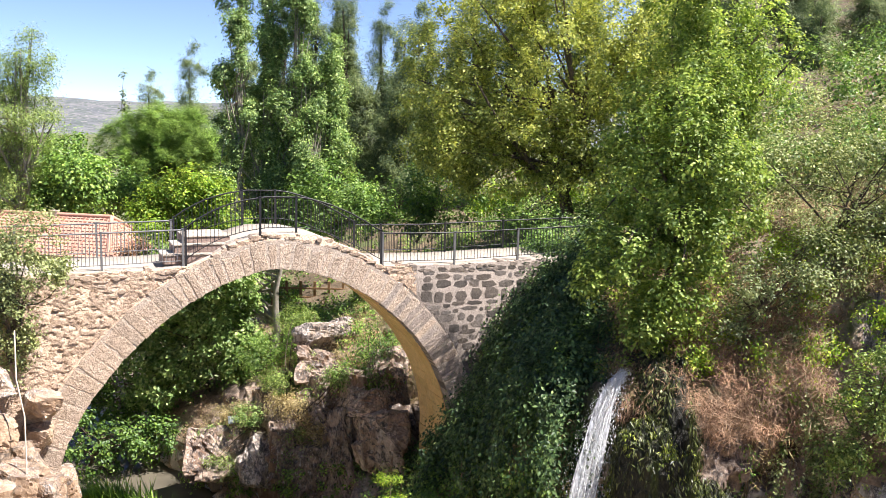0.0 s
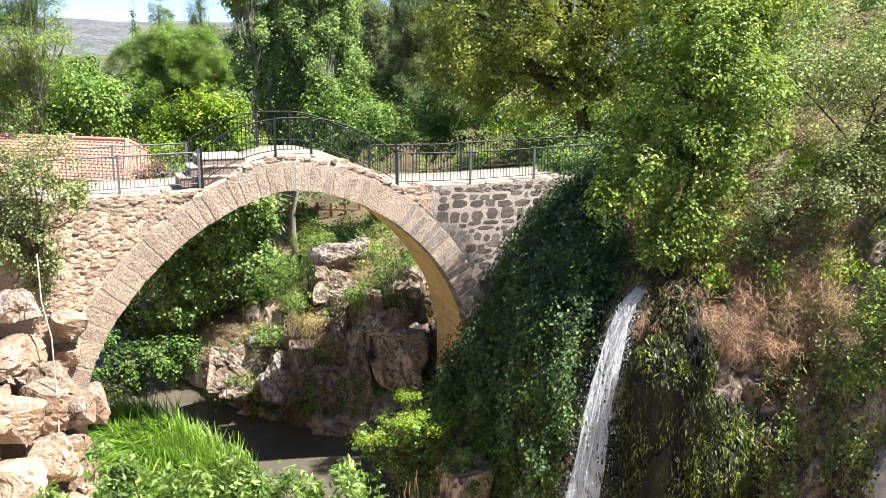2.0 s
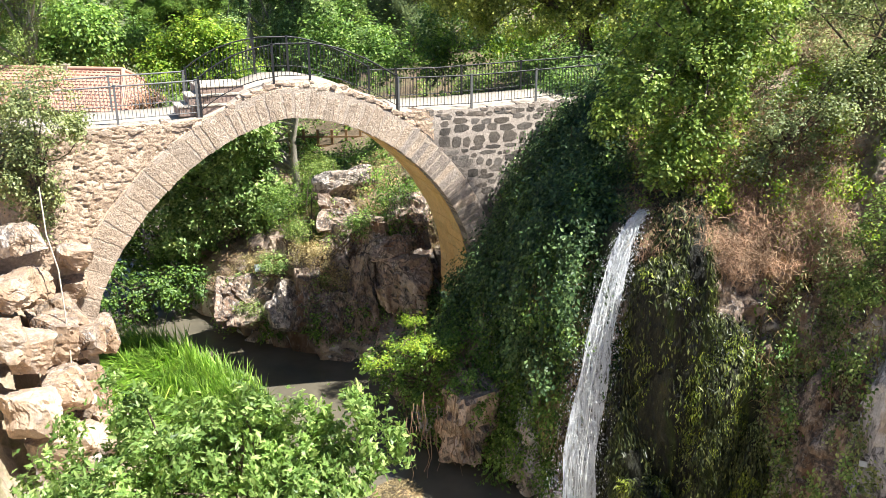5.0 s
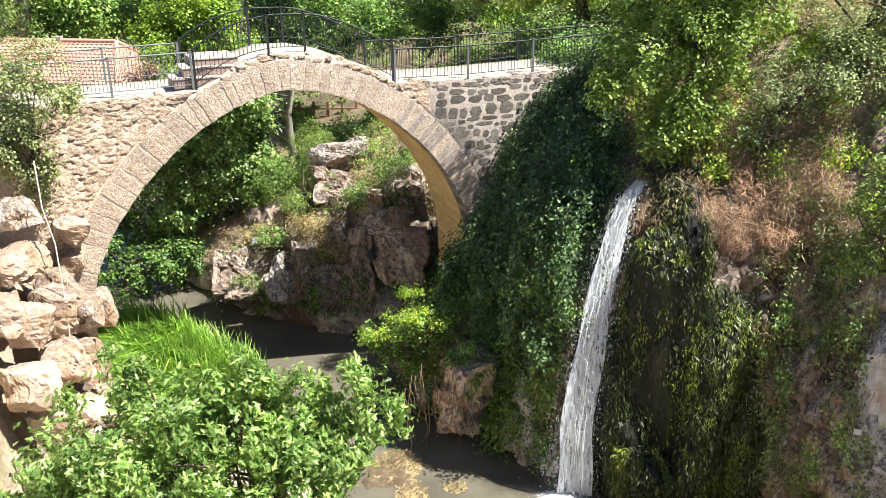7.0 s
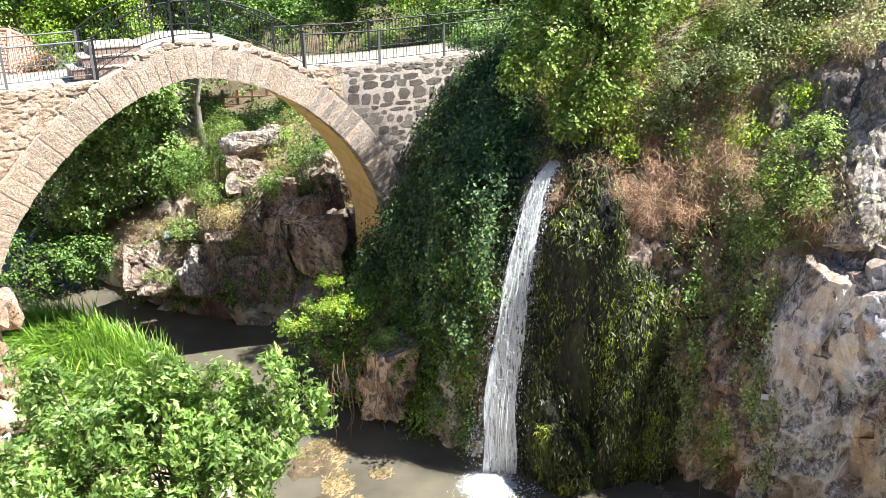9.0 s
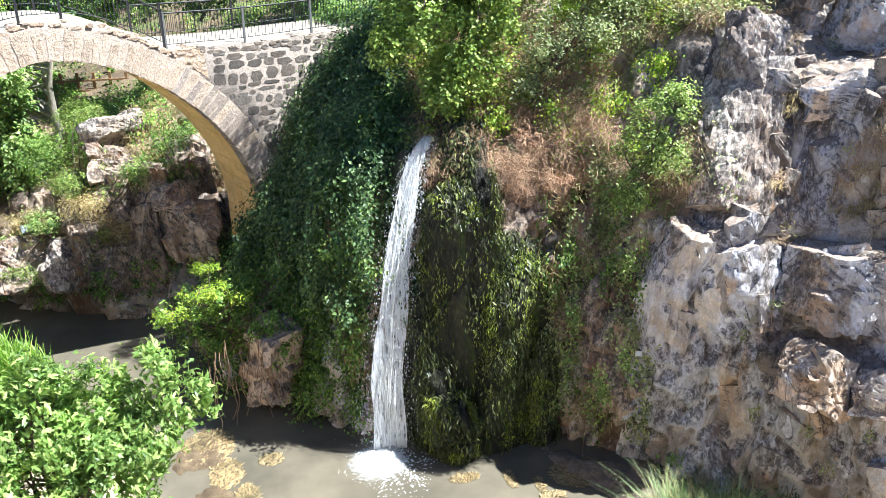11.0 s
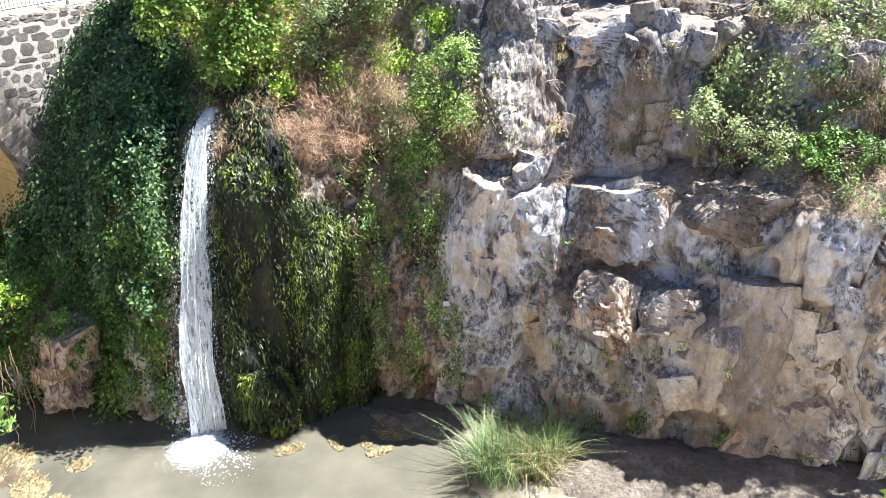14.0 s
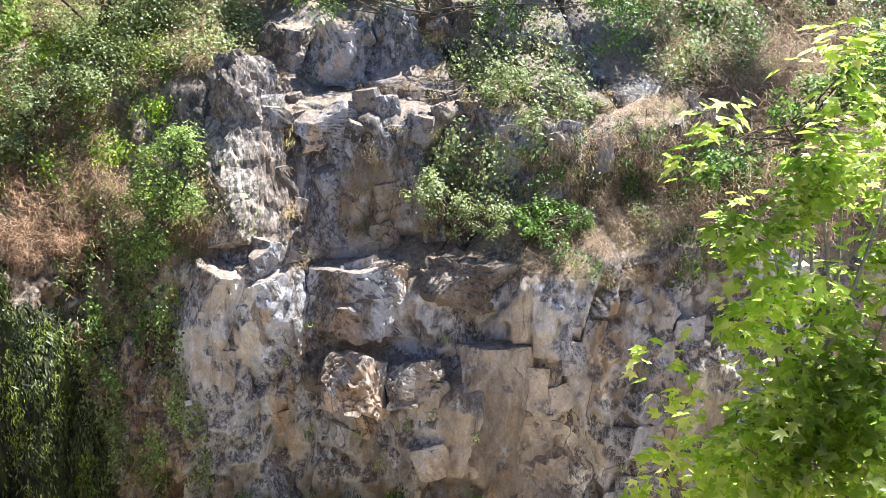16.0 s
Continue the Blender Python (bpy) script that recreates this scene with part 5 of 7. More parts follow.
crag("rock_block", "square block jutting from the cliff with a sunlit top", (11.75, 13.25, 5.15), (2.2, 1.3, 1.6), -40, -4, rock_mat, 1.2, cuts=17, parent=cliff, rough=0.7)
crag("rock_block", "long flat block under the shrubs on the cliff", (13.2, 11.5, 5.65), (2.0, 1.2, 1.1), -46, -3, lichen_rock_mat, 2.3, cuts=17, parent=cliff, rough=0.7)
crag("rock_block", "rock spur jutting from the cliff with a pale broken top", (10.75, 12.45, 3.65), (1.4, 1.1, 1.2), -34, -18, rock_mat, 3.1, lean=14, cuts=17, parent=cliff, rough=0.7)
crag("rock_block", "lower spur with a sunlit top above the pool", (11.75, 11.6, 3.6), (1.3, 1.1, 0.9), -48, -22, rock_mat, 3.7, lean=-8, cuts=17, parent=cliff, rough=0.7)
crag("rock_block", "tall smooth slab of blue grey rock in the cliff", (12.95, 14.1, 7.6), (2.3, 0.7, 2.5), -42, 7, slab_mat, 8.3, lean=-4, cuts=17, parent=cliff, rough=0.45)
crag("rock_block", "stained rock band under the upper ledge", (12.5, 15.0, 8.95), (2.4, 1.5, 0.9), -22, 3, rock_mat, 8.9, lean=-8, cuts=17, parent=cliff, rough=0.6)
crag("rock_block", "dark stained block at the end of the upper ledge", (14.45, 13.75, 8.95), (1.7, 1.3, 1.3), -44, 4, lichen_rock_mat, 9.6, cuts=17, parent=cliff, rough=0.6)
crag("rock_block", "dark lichened buttress at the cliff's foot", (14.2, 9.7, 1.5), (2.4, 1.1, 3.3), -50, -16, rock_mat, 10.4, lean=16, cuts=19, parent=cliff, rough=1.2)
crag("rock_block", "pale tan rock face beside the buttress", (13.0, 10.4, 3.2), (1.6, 0.7, 2.6), -46, -5, rock_mat, 11.1, cuts=15, parent=cliff, rough=0.5)
crag("rock_block", "orange brown pillar of rock beside the ferns", (8.75, 15.05, 4.7), (1.0, 1.0, 3.0), -34, 4, rock_mat, 12.7, lean=14, cuts=17, parent=cliff, rough=0.6)
crag("rock_block", "leaning rock face under the pale shrub", (9.8, 14.3, 4.6), (1.3, 0.8, 2.6), -38, 3, rock_mat, 13.9, lean=-10, cuts=15, parent=cliff, rough=0.6)
crag("rock_block", "pale lichened rib of rock leaning up the cliff", (10.3, 15.35, 7.9), (1.7, 0.9, 3.3), -34, -31, rib_mat, 4.4, cuts=21, parent=cliff, rough=0.5)
crag("rock_block", "broken top of the pale lichened rib", (10.75, 16.1, 9.5), (1.3, 1.1, 1.6), -20, -28, rib_mat, 6.4, cuts=17, parent=cliff, rough=0.6)
for k, (c, r, turn) in enumerate((((13.6, 16.0, 10.2), (1.7, 1.3, 1.45), 8), ((14.75, 15.3, 10.5), (1.1, 1.0, 1.7), -30), ((16.7, 13.6, 10.6), (0.8, 0.9, 1.8), 10), ((12.6, 17.0, 10.3), (1.4, 1.1, 1.1), 40), ((15.8, 14.6, 10.9), (0.9, 0.9, 1.3), -12))):
    crag("boulder", "grey weathered block standing on the cliff's upper ledge", c, r, turn, 6, lichen_rock_mat, 20.0 + k, cuts=17, rough=0.8)


def broken_rock(x0, y0, x1, y1, z0, z1, n, small, large, flat, material, seed):
    """Angular pieces still bedded in the cliff between two places along it."""
    dice = random.Random(seed)
    i0, i1 = np.searchsorted(right_us, u_of(x0, y0)), np.searchsorted(right_us, u_of(x1, y1))
    done = 0
    while done < n:
        i, j = dice.randrange(i0, i1), dice.randrange(3, 130)
        p, q = right_grid[i, j], right_out[i, j]
        if z0 < p[2] < z1 and abs(q[2]) < 0.75:
            w = dice.uniform(small, large)
            size = (w, w * flat * dice.uniform(0.7, 1.3), w * dice.uniform(0.6, 1.5))
            turn = math.degrees(math.atan2(q[1], q[0])) + 90 + dice.uniform(-24, 24)
            crag("rock_block", "", tuple(p + q * size[1] * 0.12), size, turn, dice.uniform(-16, 10), material, seed + done * 0.37, lean=dice.uniform(-20, 20), cuts=7, parent=cliff, rough=0.6)
            done += 1


broken_rock(9.0, 14.4, 17.0, 7.4, 5.8, 10.4, 80, 0.3, 0.85, 0.5, lichen_rock_mat, 71)
broken_rock(8.6, 14.8, 17.0, 7.4, 0.6, 5.8, 46, 0.35, 0.85, 0.2, rock_mat, 83)
rocks = (((-9.9, 19.9, 2.2), (1.0, 1.1, 1.3)), ((-10.4, 19.7, 4.3), (1.2, 1.1, 1.2)), ((-9.6, 18.7, 2.9), (1.2, 1.1, 1.0)), ((-9.8, 18.4, 4.4), (1.1, 1.0, 1.0)), ((-9.3, 17.7, 3.3), (1.1, 1.0, 0.9)), ((-9.1, 16.8, 2.3), (1.3, 1.1, 1.0)), ((-9.3, 16.2, 3.5), (1.1, 1.0, 0.9)), ((-10.3, 18.6, 5.6), (1.0, 1.0, 0.8)), ((-9.9, 20.2, 5.8), (0.8, 0.8, 0.6)), ((-8.9, 15.6, 1.5), (1.3, 1.1, 1.0)), ((-9.2, 18.3, 1.5), (1.2, 1.1, 1.0)),
         ((-9.7, 17.2, 4.6), (1.0, 0.9, 0.8)), ((-10.2, 17.6, 5.8), (0.9, 0.9, 0.7)), ((-9.9, 16.4, 5.2), (0.9, 0.9, 0.8)), ((-9.4, 19.2, 3.9), (0.8, 0.8, 0.7)), ((-9.2, 19.4, 1.3), (0.9, 0.9, 0.9)), ((-9.6, 20.6, 3.4), (0.7, 0.8, 0.9)), ((-10.1, 20.4, 4.9), (0.8, 0.7, 0.6)), ((-10.5, 18.9, 6.7), (0.9, 0.9, 0.7)), ((-9.0, 17.4, 1.2), (0.9, 0.9, 0.8)))
for k, (c, r) in enumerate(rocks):
    c, r = (c[0] * 0.955, c[1] * 0.955, EYE - (EYE - c[2]) * 0.955), tuple(v * 0.97 for v in r)
    crag("boulder", "sunlit pinkish tan boulder piled at the bridge's foot", c, r, 10 + 37 * k, -10 + 7 * (k % 4), boulder_mat, 30.0 + k * 1.3, "boulders at the bridge's foot", 8 * (k % 3) - 8, 15, rough=0.45)
for k, (c, r, turn, tilt, lean, mat) in enumerate((
        ((-4.21, 29.60, 5.40), (1.9, 1.5, 0.75), -12, -34, -28, rib_mat),
        ((-3.57, 30.20, 5.47), (1.1, 1.2, 0.9), 20, -20, -10, rib_mat),
        ((-4.27, 28.90, 4.36), (1.5, 1.3, 1.3), 10, -34, 0, brown_rock_mat),
        ((-4.29, 28.20, 3.52), (1.0, 1.0, 1.7), -20, -16, 4, brown_rock_mat),
        ((-4.04, 27.60, 2.68), (1.2, 1.1, 1.8), 12, -24, 0, brown_rock_mat),
        ((-7.64, 27.90, 1.57), (2.1, 1.6, 1.7), 14, -26, 6, brown_rock_mat),
        ((-6.61, 28.60, 2.96), (0.55, 0.8, 1.5), -14, -4, 5, brown_rock_mat),
        ((-6.03, 28.30, 2.85), (0.6, 0.9, 1.9), 10, -8, -6, brown_rock_mat),
        ((-6.11, 27.20, 1.67), (1.1, 1.2, 1.7), -18, -28, 0, rib_mat),
        ((-5.17, 27.30, 1.95), (1.1, 1.1, 2.0), 24, -14, 5, brown_rock_mat),
        ((-4.28, 26.80, 1.52), (1.3, 1.0, 1.6), -10, -12, 0, brown_rock_mat),
        ((-3.30, 26.90, 2.11), (0.9, 1.0, 3.0), 14, -4, 0, brown_rock_mat),
        ((-1.96, 26.60, 2.65), (1.75, 1.1, 1.9), -4, -5, 2, brown_rock_mat),
        ((-2.33, 27.20, 3.69), (1.5, 1.1, 0.9), 12, -22, 4, brown_rock_mat),
        ((-3.10, 28.00, 3.18), (1.3, 1.2, 2.6), -14, -6, 0, brown_rock_mat),
        ((-7.23, 28.80, 2.24), (0.5, 0.6, 0.6), 30, -20, 0, brown_rock_mat),
        ((-1.80, 28.20, 4.37), (1.3, 1.2, 1.8), 10, -16, 0, brown_rock_mat))):
    crag("boulder", "sunlit grey rock on the bank beyond the arch" if mat == rib_mat else "brown cracked rock outcrop on the river's bank", c, r, turn, tilt, mat, 50.0 + k * 1.7, "outcrops under the arch", lean, 17, rough=0.6 if mat == rib_mat else 0.9)

# ---- the house behind the bridge ----


def tiled_house():
    """A hipped roof of tile courses over low walls; across and deep run along its two eaves."""
    corner, across, deep = Vector((-14.58, 36.13, 0)), Vector((-0.98, 0.2, 0)), Vector((0.2, 0.98, 0))
    wide, depth, low, high, hip = 9.5, 4.6, 6.96, 8.52, 1.25

    def at(a, d, z):
        return corner + across * a + deep * d + Vector((0, 0, z))

    house = empty("house", at(wide / 2, depth / 2, 4.6), "low house with a red pantile roof behind the bridge", "house")
    turn = Matrix.Translation(at(wide / 2, depth / 2, 5.7)) @ Matrix.Rotation(math.atan2(-0.2, 0.98), 4, "Z")
    bm = bmesh.new()
    box(bm, (wide - 0.9, depth - 0.9, 2.5), turn)
    part("wall", bm, render_mat, house)
    bm = bmesh.new()
    box(bm, (wide - 0.1, depth - 0.1, 0.1), turn @ Matrix.Translation((0, 0, 1.24)))
    part("eave_board", bm, riser_mat, house, "dark board under the eaves")
    half = depth / 2
    bm = bmesh.new()
    v = [bm.verts.new(p) for p in (at(0, 0, low), at(wide, 0, low), at(wide, depth, low), at(0, depth, low), at(hip, half, high), at(wide - hip, half, high))]
    for q in ((0, 1, 5, 4), (1, 2, 5), (2, 3, 4, 5), (3, 0, 4), (3, 2, 1, 0)):
        bm.faces.new([v[i] for i in q])
    roof = part("roof", bm, tile_mat, house)
    n = 13
    for i in range(n):
        k0, k1 = i / n, min(1.0, (i + 1.15) / n)
        for front in (True, False):
            bm = bmesh.new()
            ring = []
            for k, lift in ((k0, 0.085), (k0, 0.02), (k1, 0.02)):
                z = low + (high - low) * k + lift
                a0, a1 = hip * k - 0.05 * (1 - k), wide - hip * k + 0.05
                d0, d1 = half * k - 0.08 * (1 - k), depth - half * k
                ring.append((bm.verts.new(at(a0, d0, z) if front else at(a0, d0, z)), bm.verts.new(at(a1, d0, z) if front else at(a0, d1, z))))
            bm.faces.new((ring[0][0], ring[0][1], ring[1][1], ring[1][0]))
            bm.faces.new((ring[0][0], ring[0][1], ring[2][1], ring[2][0]))
            part("tile_course", bm, tile_mat, roof)
    for k in range(40):
        a = wide * (k + 0.5) / 40
        reach = min(1.0, a / hip, (wide - a) / hip)
        v, f = tube([[(np.array(at(a, -0.09, low + 0.07)), 0.035), (np.array(at(a, half * reach, low + (high - low) * reach + 0.05)), 0.035)]], 5)
        child("roof_tile", mesh_of("roof_tile", v, f, tile_mat, True), roof)
    for k in range(18):
        d = depth * (k + 0.5) / 18
        reach = min(1.0, d / half, (depth - d) / half)
        v, f = tube([[(np.array(at(-0.07, d, low + 0.07)), 0.035), (np.array(at(hip * reach, d, low + (high - low) * reach + 0.05)), 0.035)]], 5)
        child("roof_tile", mesh_of("roof_tile", v, f, tile_mat, True), roof)
    for a, b in ((at(0, 0, low + 0.08), at(hip, half, high + 0.07)), (at(hip, half, high + 0.07), at(wide - hip, half, high + 0.07)), (at(0, depth, low + 0.08), at(hip, half, high + 0.07))):
        v, f = tube([[(np.array(a), 0.1), (np.array(b), 0.1)]], 8)
        child("ridge_tile", mesh_of("ridge_tile", v, f, tile_mat, True), roof)
    bm = bmesh.new()
    box(bm, (0.3, 0.3, 0.3), Matrix.Translation(at(4.2, half, high + 0.08)))
    box(bm, (0.36, 0.36, 0.05), Matrix.Translation(at(4.2, half, high + 0.24)))
    part("chimney", bm, render_mat, house)


tiled_house()


def timber_fence():
    fence = empty("timber_fence", (-6.5, 45, 2.4), "orange brown wooden post and rail fence in the sun", "fence")
    for i in range(7):
        bm = bmesh.new()
        box(bm, (0.12, 0.12, 1.4), Matrix.Translation((-8.4 + i * 0.7, 41.0, 4.7)))
        part("post", bm, timber_mat, fence)
    for z in (4.6, 5.05):
        bm = bmesh.new()
        box(bm, (4.4, 0.06, 0.08), Matrix.Translation((-6.3, 40.93, z)))
        part("rail", bm, timber_mat, fence)


timber_fence()


def power_pole():
    pole = empty("power_pole", (-49.4, 109.3, 4), "dark wooden power pole with a crossarm", "pole")
    v, f = tube([[(np.array((-49.4, 109.3, 2.0)), 0.16), (np.array((-49.4, 109.3, 11.7)), 0.1)]], 8)
    child("mast", mesh_of("mast", v, f, bark_mat, True), pole)
    v, f = tube([[(np.array((-50.3, 109.3, 11.3)), 0.06), (np.array((-48.5, 109.3, 11.3)), 0.06)]], 6)
    child("crossarm", mesh_of("crossarm", v, f, bark_mat, True), pole)


power_pole()


def small_box(name, label, at, turn, material, category):
    bm = bmesh.new()
    box(bm, (0.34, 0.06, 0.26), Matrix.Rotation(-0.4, 4, "X"))
    box(bm, (0.26, 0.02, 0.18), Matrix.Rotation(-0.4, 4, "X") @ Matrix.Translation((0, -0.04, 0)))
    box(bm, (0.05, 0.3, 0.05), Matrix.Translation((0, 0.12, -0.1)))
    bmesh.ops.bevel(bm, geom=bm.edges[:], offset=0.008, segments=1, affect="EDGES")
    ob = new(name, from_bm(name, bm, material))
    ob.matrix_basis = Matrix.Translation(at) @ Matrix.Rotation(turn, 4, "Z")
    return tagged(ob, label, category)


lamp_mat = plain("floodlight_metal", (0.45, 0.5, 0.52), 0.35, 0.5)
small_box("floodlight", "grey metal floodlight on the rock outcrop", (-7.0, 27.6, 2.9), 0.4, lamp_mat, "lamp")
pale = small_box("floodlight", "small pale floodlight fixed on the cliff", (8.15, 14.95, 3.15), -0.4, plain("pale_metal", (0.75, 0.77, 0.76), 0.4), "lamp")
pale.scale = (0.45, 0.45, 0.45)
# wet rocks whose black also stands in for the shade of the fall's notch
hump("wet_rock", "wet rock behind the falling water, blackened for the hollow's shade", (3.75, 18.75, 3.4), (1.15, 0.75, 4.1), wet_mat, 0.8, 61.0, 5, sharp=14.0)
hump("wet_rock", "wet rock lip over which the water leaps, dark for the notch's shade", (4.9, 19.3, 7.2), (0.9, 0.8, 0.7), wet_mat, 0.8, 62.0, 5)

# a pale rope hanging over the boulders
v, f = tube([[(np.array(q), 0.016) for q in ((-9.3, 17.9, 8.2), (-9.15, 17.6, 7.2), (-8.95, 17.5, 6.4), (-8.9, 17.4, 5.4), (-8.85, 17.25, 4.4), (-8.9, 17.2, 3.6))]], 6)
tagged(new("rope", mesh_of("rope", v, f, plain("rope_fibre", (0.7, 0.62, 0.5), 0.9), True)), "pale rope hanging down over the sunlit boulders", "rope")


def drift(name, label, patches, n, size, leaf):
    """Dead reeds that drift on the water in small mats."""
    at, way = [], []
    for x, y, rx, ry, share in patches:
        m = int(n * share)
        a, q = rng.random(m) * 2 * np.pi, np.sqrt(rng.random(m))
        at.append(np.stack([x + np.cos(a) * q * rx, y + np.sin(a) * q * ry, 0.012 + 0.05 * rng.random(m) * (1 - q)], 1))
        turn = rng.random() * 3.0
        way.append(np.stack([np.cos(turn + rng.normal(size=m) * 0.5), np.sin(turn + rng.normal(size=m) * 0.5), 0 * q], 1))
    at, way = np.concatenate(at), np.concatenate(way)
    up = np.array([[0, 0, 1.0]]) + rng.normal(size=at.shape) * 0.2
    tagged(new(name, foliage(name, at, up, size * (0.5 + rng.random(len(at))), "narrow", leaf, way)), label, "debris", "", "stuff")


drift("floating_debris", "mats of dead orange brown reeds drifting on the pool", ((7.05, 15.1, 0.75, 0.55, 0.3), (5.3, 15.25, 0.12, 0.32, 0.05), (5.9, 14.9, 0.1, 0.3, 0.04), (6.06, 14.45, 0.3, 0.12, 0.05), (4.3, 15.55, 0.35, 0.16, 0.04), (-1.6, 18.3, 0.65, 0.75, 0.2), (-1.15, 17.1, 0.4, 0.6, 0.1), (-0.7, 16.0, 0.3, 0.6, 0.12), (-0.3, 15.4, 0.35, 0.3, 0.06), (-0.1, 17.4, 0.3, 0.25, 0.04)), 9000, 0.1, debris_leaf)


def hanging_roots():
    paths = []
    for k in range(26):
        x, y, z = rng.uniform(-1.4, 0.4), rng.uniform(19.1, 19.5), rng.uniform(1.0, 2.6)
        n = 6
        drop = rng.uniform(0.7, 1.5)
        paths.append([(np.array((x + 0.12 * math.sin(k + q * 1.3) * q / n, y - 0.03 * q, max(z - drop * q / (n - 1), -0.1))), 0.014 - 0.0015 * q) for q in range(n)])
    v, f = tube(paths, 5)
    tagged(new("hanging_roots", mesh_of("hanging_roots", v, f, twig_mat, True)), "bare dry roots hanging from the rock to the water", "roots", "", "stuff")


hanging_roots()

# ---- trees behind the bridge ----
tree("plane_tree", "tall broad plane tree with yellow green sunlit leaves", (4.8, 33.2, 8.6), (5.4, 33.0, 15.5), 0.24,
     [((1.8, 33.0, 13.4), (3.4, 3.0, 2.6)), ((5.2, 33.0, 16.2), (4.2, 3.4, 3.4)), ((8.0, 33.0, 14.8), (3.0, 2.6, 3.2)), ((0.6, 32.6, 11.6), (2.0, 1.8, 1.3)), ((3.6, 32.2, 11.6), (2.6, 1.6, 1.2)), ((2.6, 33.0, 18.0), (3.2, 2.6, 2.2)), ((-0.4, 32.6, 12.8), (1.7, 1.5, 2.0)), ((1.6, 31.8, 11.4), (1.9, 1.2, 1.0)), ((3.6, 31.6, 12.6), (2.2, 1.2, 1.5)), ((5.6, 31.8, 11.8), (1.6, 1.0, 1.2)), ((0.2, 33.0, 15.6), (2.0, 1.8, 1.6))],
     1700, 130, 0.46, 0.125, "oval", plane_leaf, bark_mat, branch=40)
tree("broadleaf_tree", "bright green broad-leaved tree hanging over the waterfall", (5.9, 20.4, 8.8), (5.5, 19.6, 13.0), 0.13,
     [((5.4, 19.4, 12.3), (1.4, 1.1, 1.8)), ((4.2, 19.0, 10.1), (1.0, 0.9, 1.0)), ((4.75, 18.8, 8.9), (0.9, 0.7, 0.8)), ((6.4, 19.2, 11.6), (1.0, 1.0, 1.4)), ((5.5, 18.9, 10.5), (1.1, 0.9, 1.1)), ((6.0, 19.6, 13.9), (0.8, 0.8, 0.9)), ((4.45, 18.5, 8.5), (0.8, 0.5, 0.5)), ((5.35, 18.5, 9.1), (0.8, 0.5, 0.7)), ((3.5, 19.0, 9.4), (0.6, 0.6, 0.5))],
     900, 80, 0.24, 0.1, "oval", fig_leaf, bark_mat, branch=26)
tree("broadleaf_tree", "tall light green tree on the slope beside the bridge", (6.38, 22.39, 9.27), (6.20, 22.02, 14.45), 0.15,
     [((6.20, 21.83, 13.43), (1.80, 1.30, 1.90)), ((7.40, 22.02, 14.64), (1.60, 1.40, 1.90)), ((5.27, 21.64, 11.77), (1.10, 0.90, 1.10)), ((6.38, 21.83, 16.21), (1.40, 1.20, 1.40)), ((4.81, 21.83, 12.60), (0.80, 0.80, 0.90)), ((4.53, 21.83, 10.57), (0.75, 0.60, 0.75))], 860, 90, 0.29, 0.1, "oval", fig_leaf, bark_mat, branch=40)
for k, (x, y, top, wid) in enumerate(((-9.9, 40.5, 20.5, 0.9), (-8.6, 41.5, 21.5, 0.8), (-7.2, 41.0, 20.0, 1.0), (-5.8, 41.6, 17.5, 0.9), (-6.6, 40.2, 14.2, 0.8))):
    lumps = [((x + 0.45 * rng.normal(), y + 0.3 * rng.normal(), z + 0.3 * rng.normal()), (wid * (0.9 - 0.45 * (z - 9) / (top - 9)) * rng.uniform(0.5, 1.2), wid * 0.8, rng.uniform(0.5, 1.1))) for z in np.arange(8.2, top, 0.8)]
    tree("poplar", "slim upright poplar with pale branches and sparse leaves", (x, y, 7.2), (x + 0.1, y, top - 1.8), 0.11, lumps, 760, 120, 0.34, 0.115, "oval", poplar_leaf, pale_bark_mat, group="poplars behind the bridge", branch=46)
tree("stone_pine", "round dense bright green pine behind the house", (-15.2, 46, 6.2), (-15.2, 46, 12), 0.3,
     [((-16.6, 45.6, 11.6), (2.1, 1.8, 2.0)), ((-14.2, 45.8, 11.9), (2.2, 1.8, 2.1)), ((-15.3, 45.4, 12.8), (1.8, 1.5, 1.3)), ((-12.6, 46, 11.0), (1.4, 1.3, 1.7))],
     1000, 400, 0.36, 0.2, "needle", pine_leaf, bark_mat, upward=1.6)


def pine_model(label, height, spread, leaf, clumps, seed_lean=0.0):
    lumps = []
    for k in range(9):
        z = height * (0.16 + 0.09 * k)
        r = spread * (1.05 - 0.1 * k) * (0.8 + 0.4 * rng.random())
        lumps.append(((seed_lean * k * 0.1 + rng.normal() * 0.3, rng.normal() * 0.3, z), (r, r, height * 0.08)))
    lumps.append(((seed_lean, 0, height * 0.96), (spread * 0.25, spread * 0.25, height * 0.05)))
    return tree("pine_tree", label, (0, 0, 0), (seed_lean, 0, height * 0.86), height * 0.013, lumps, clumps, 460, 0.58, 0.3, "needle", leaf, bark_mat, group="pines on the hillside", branch=36)


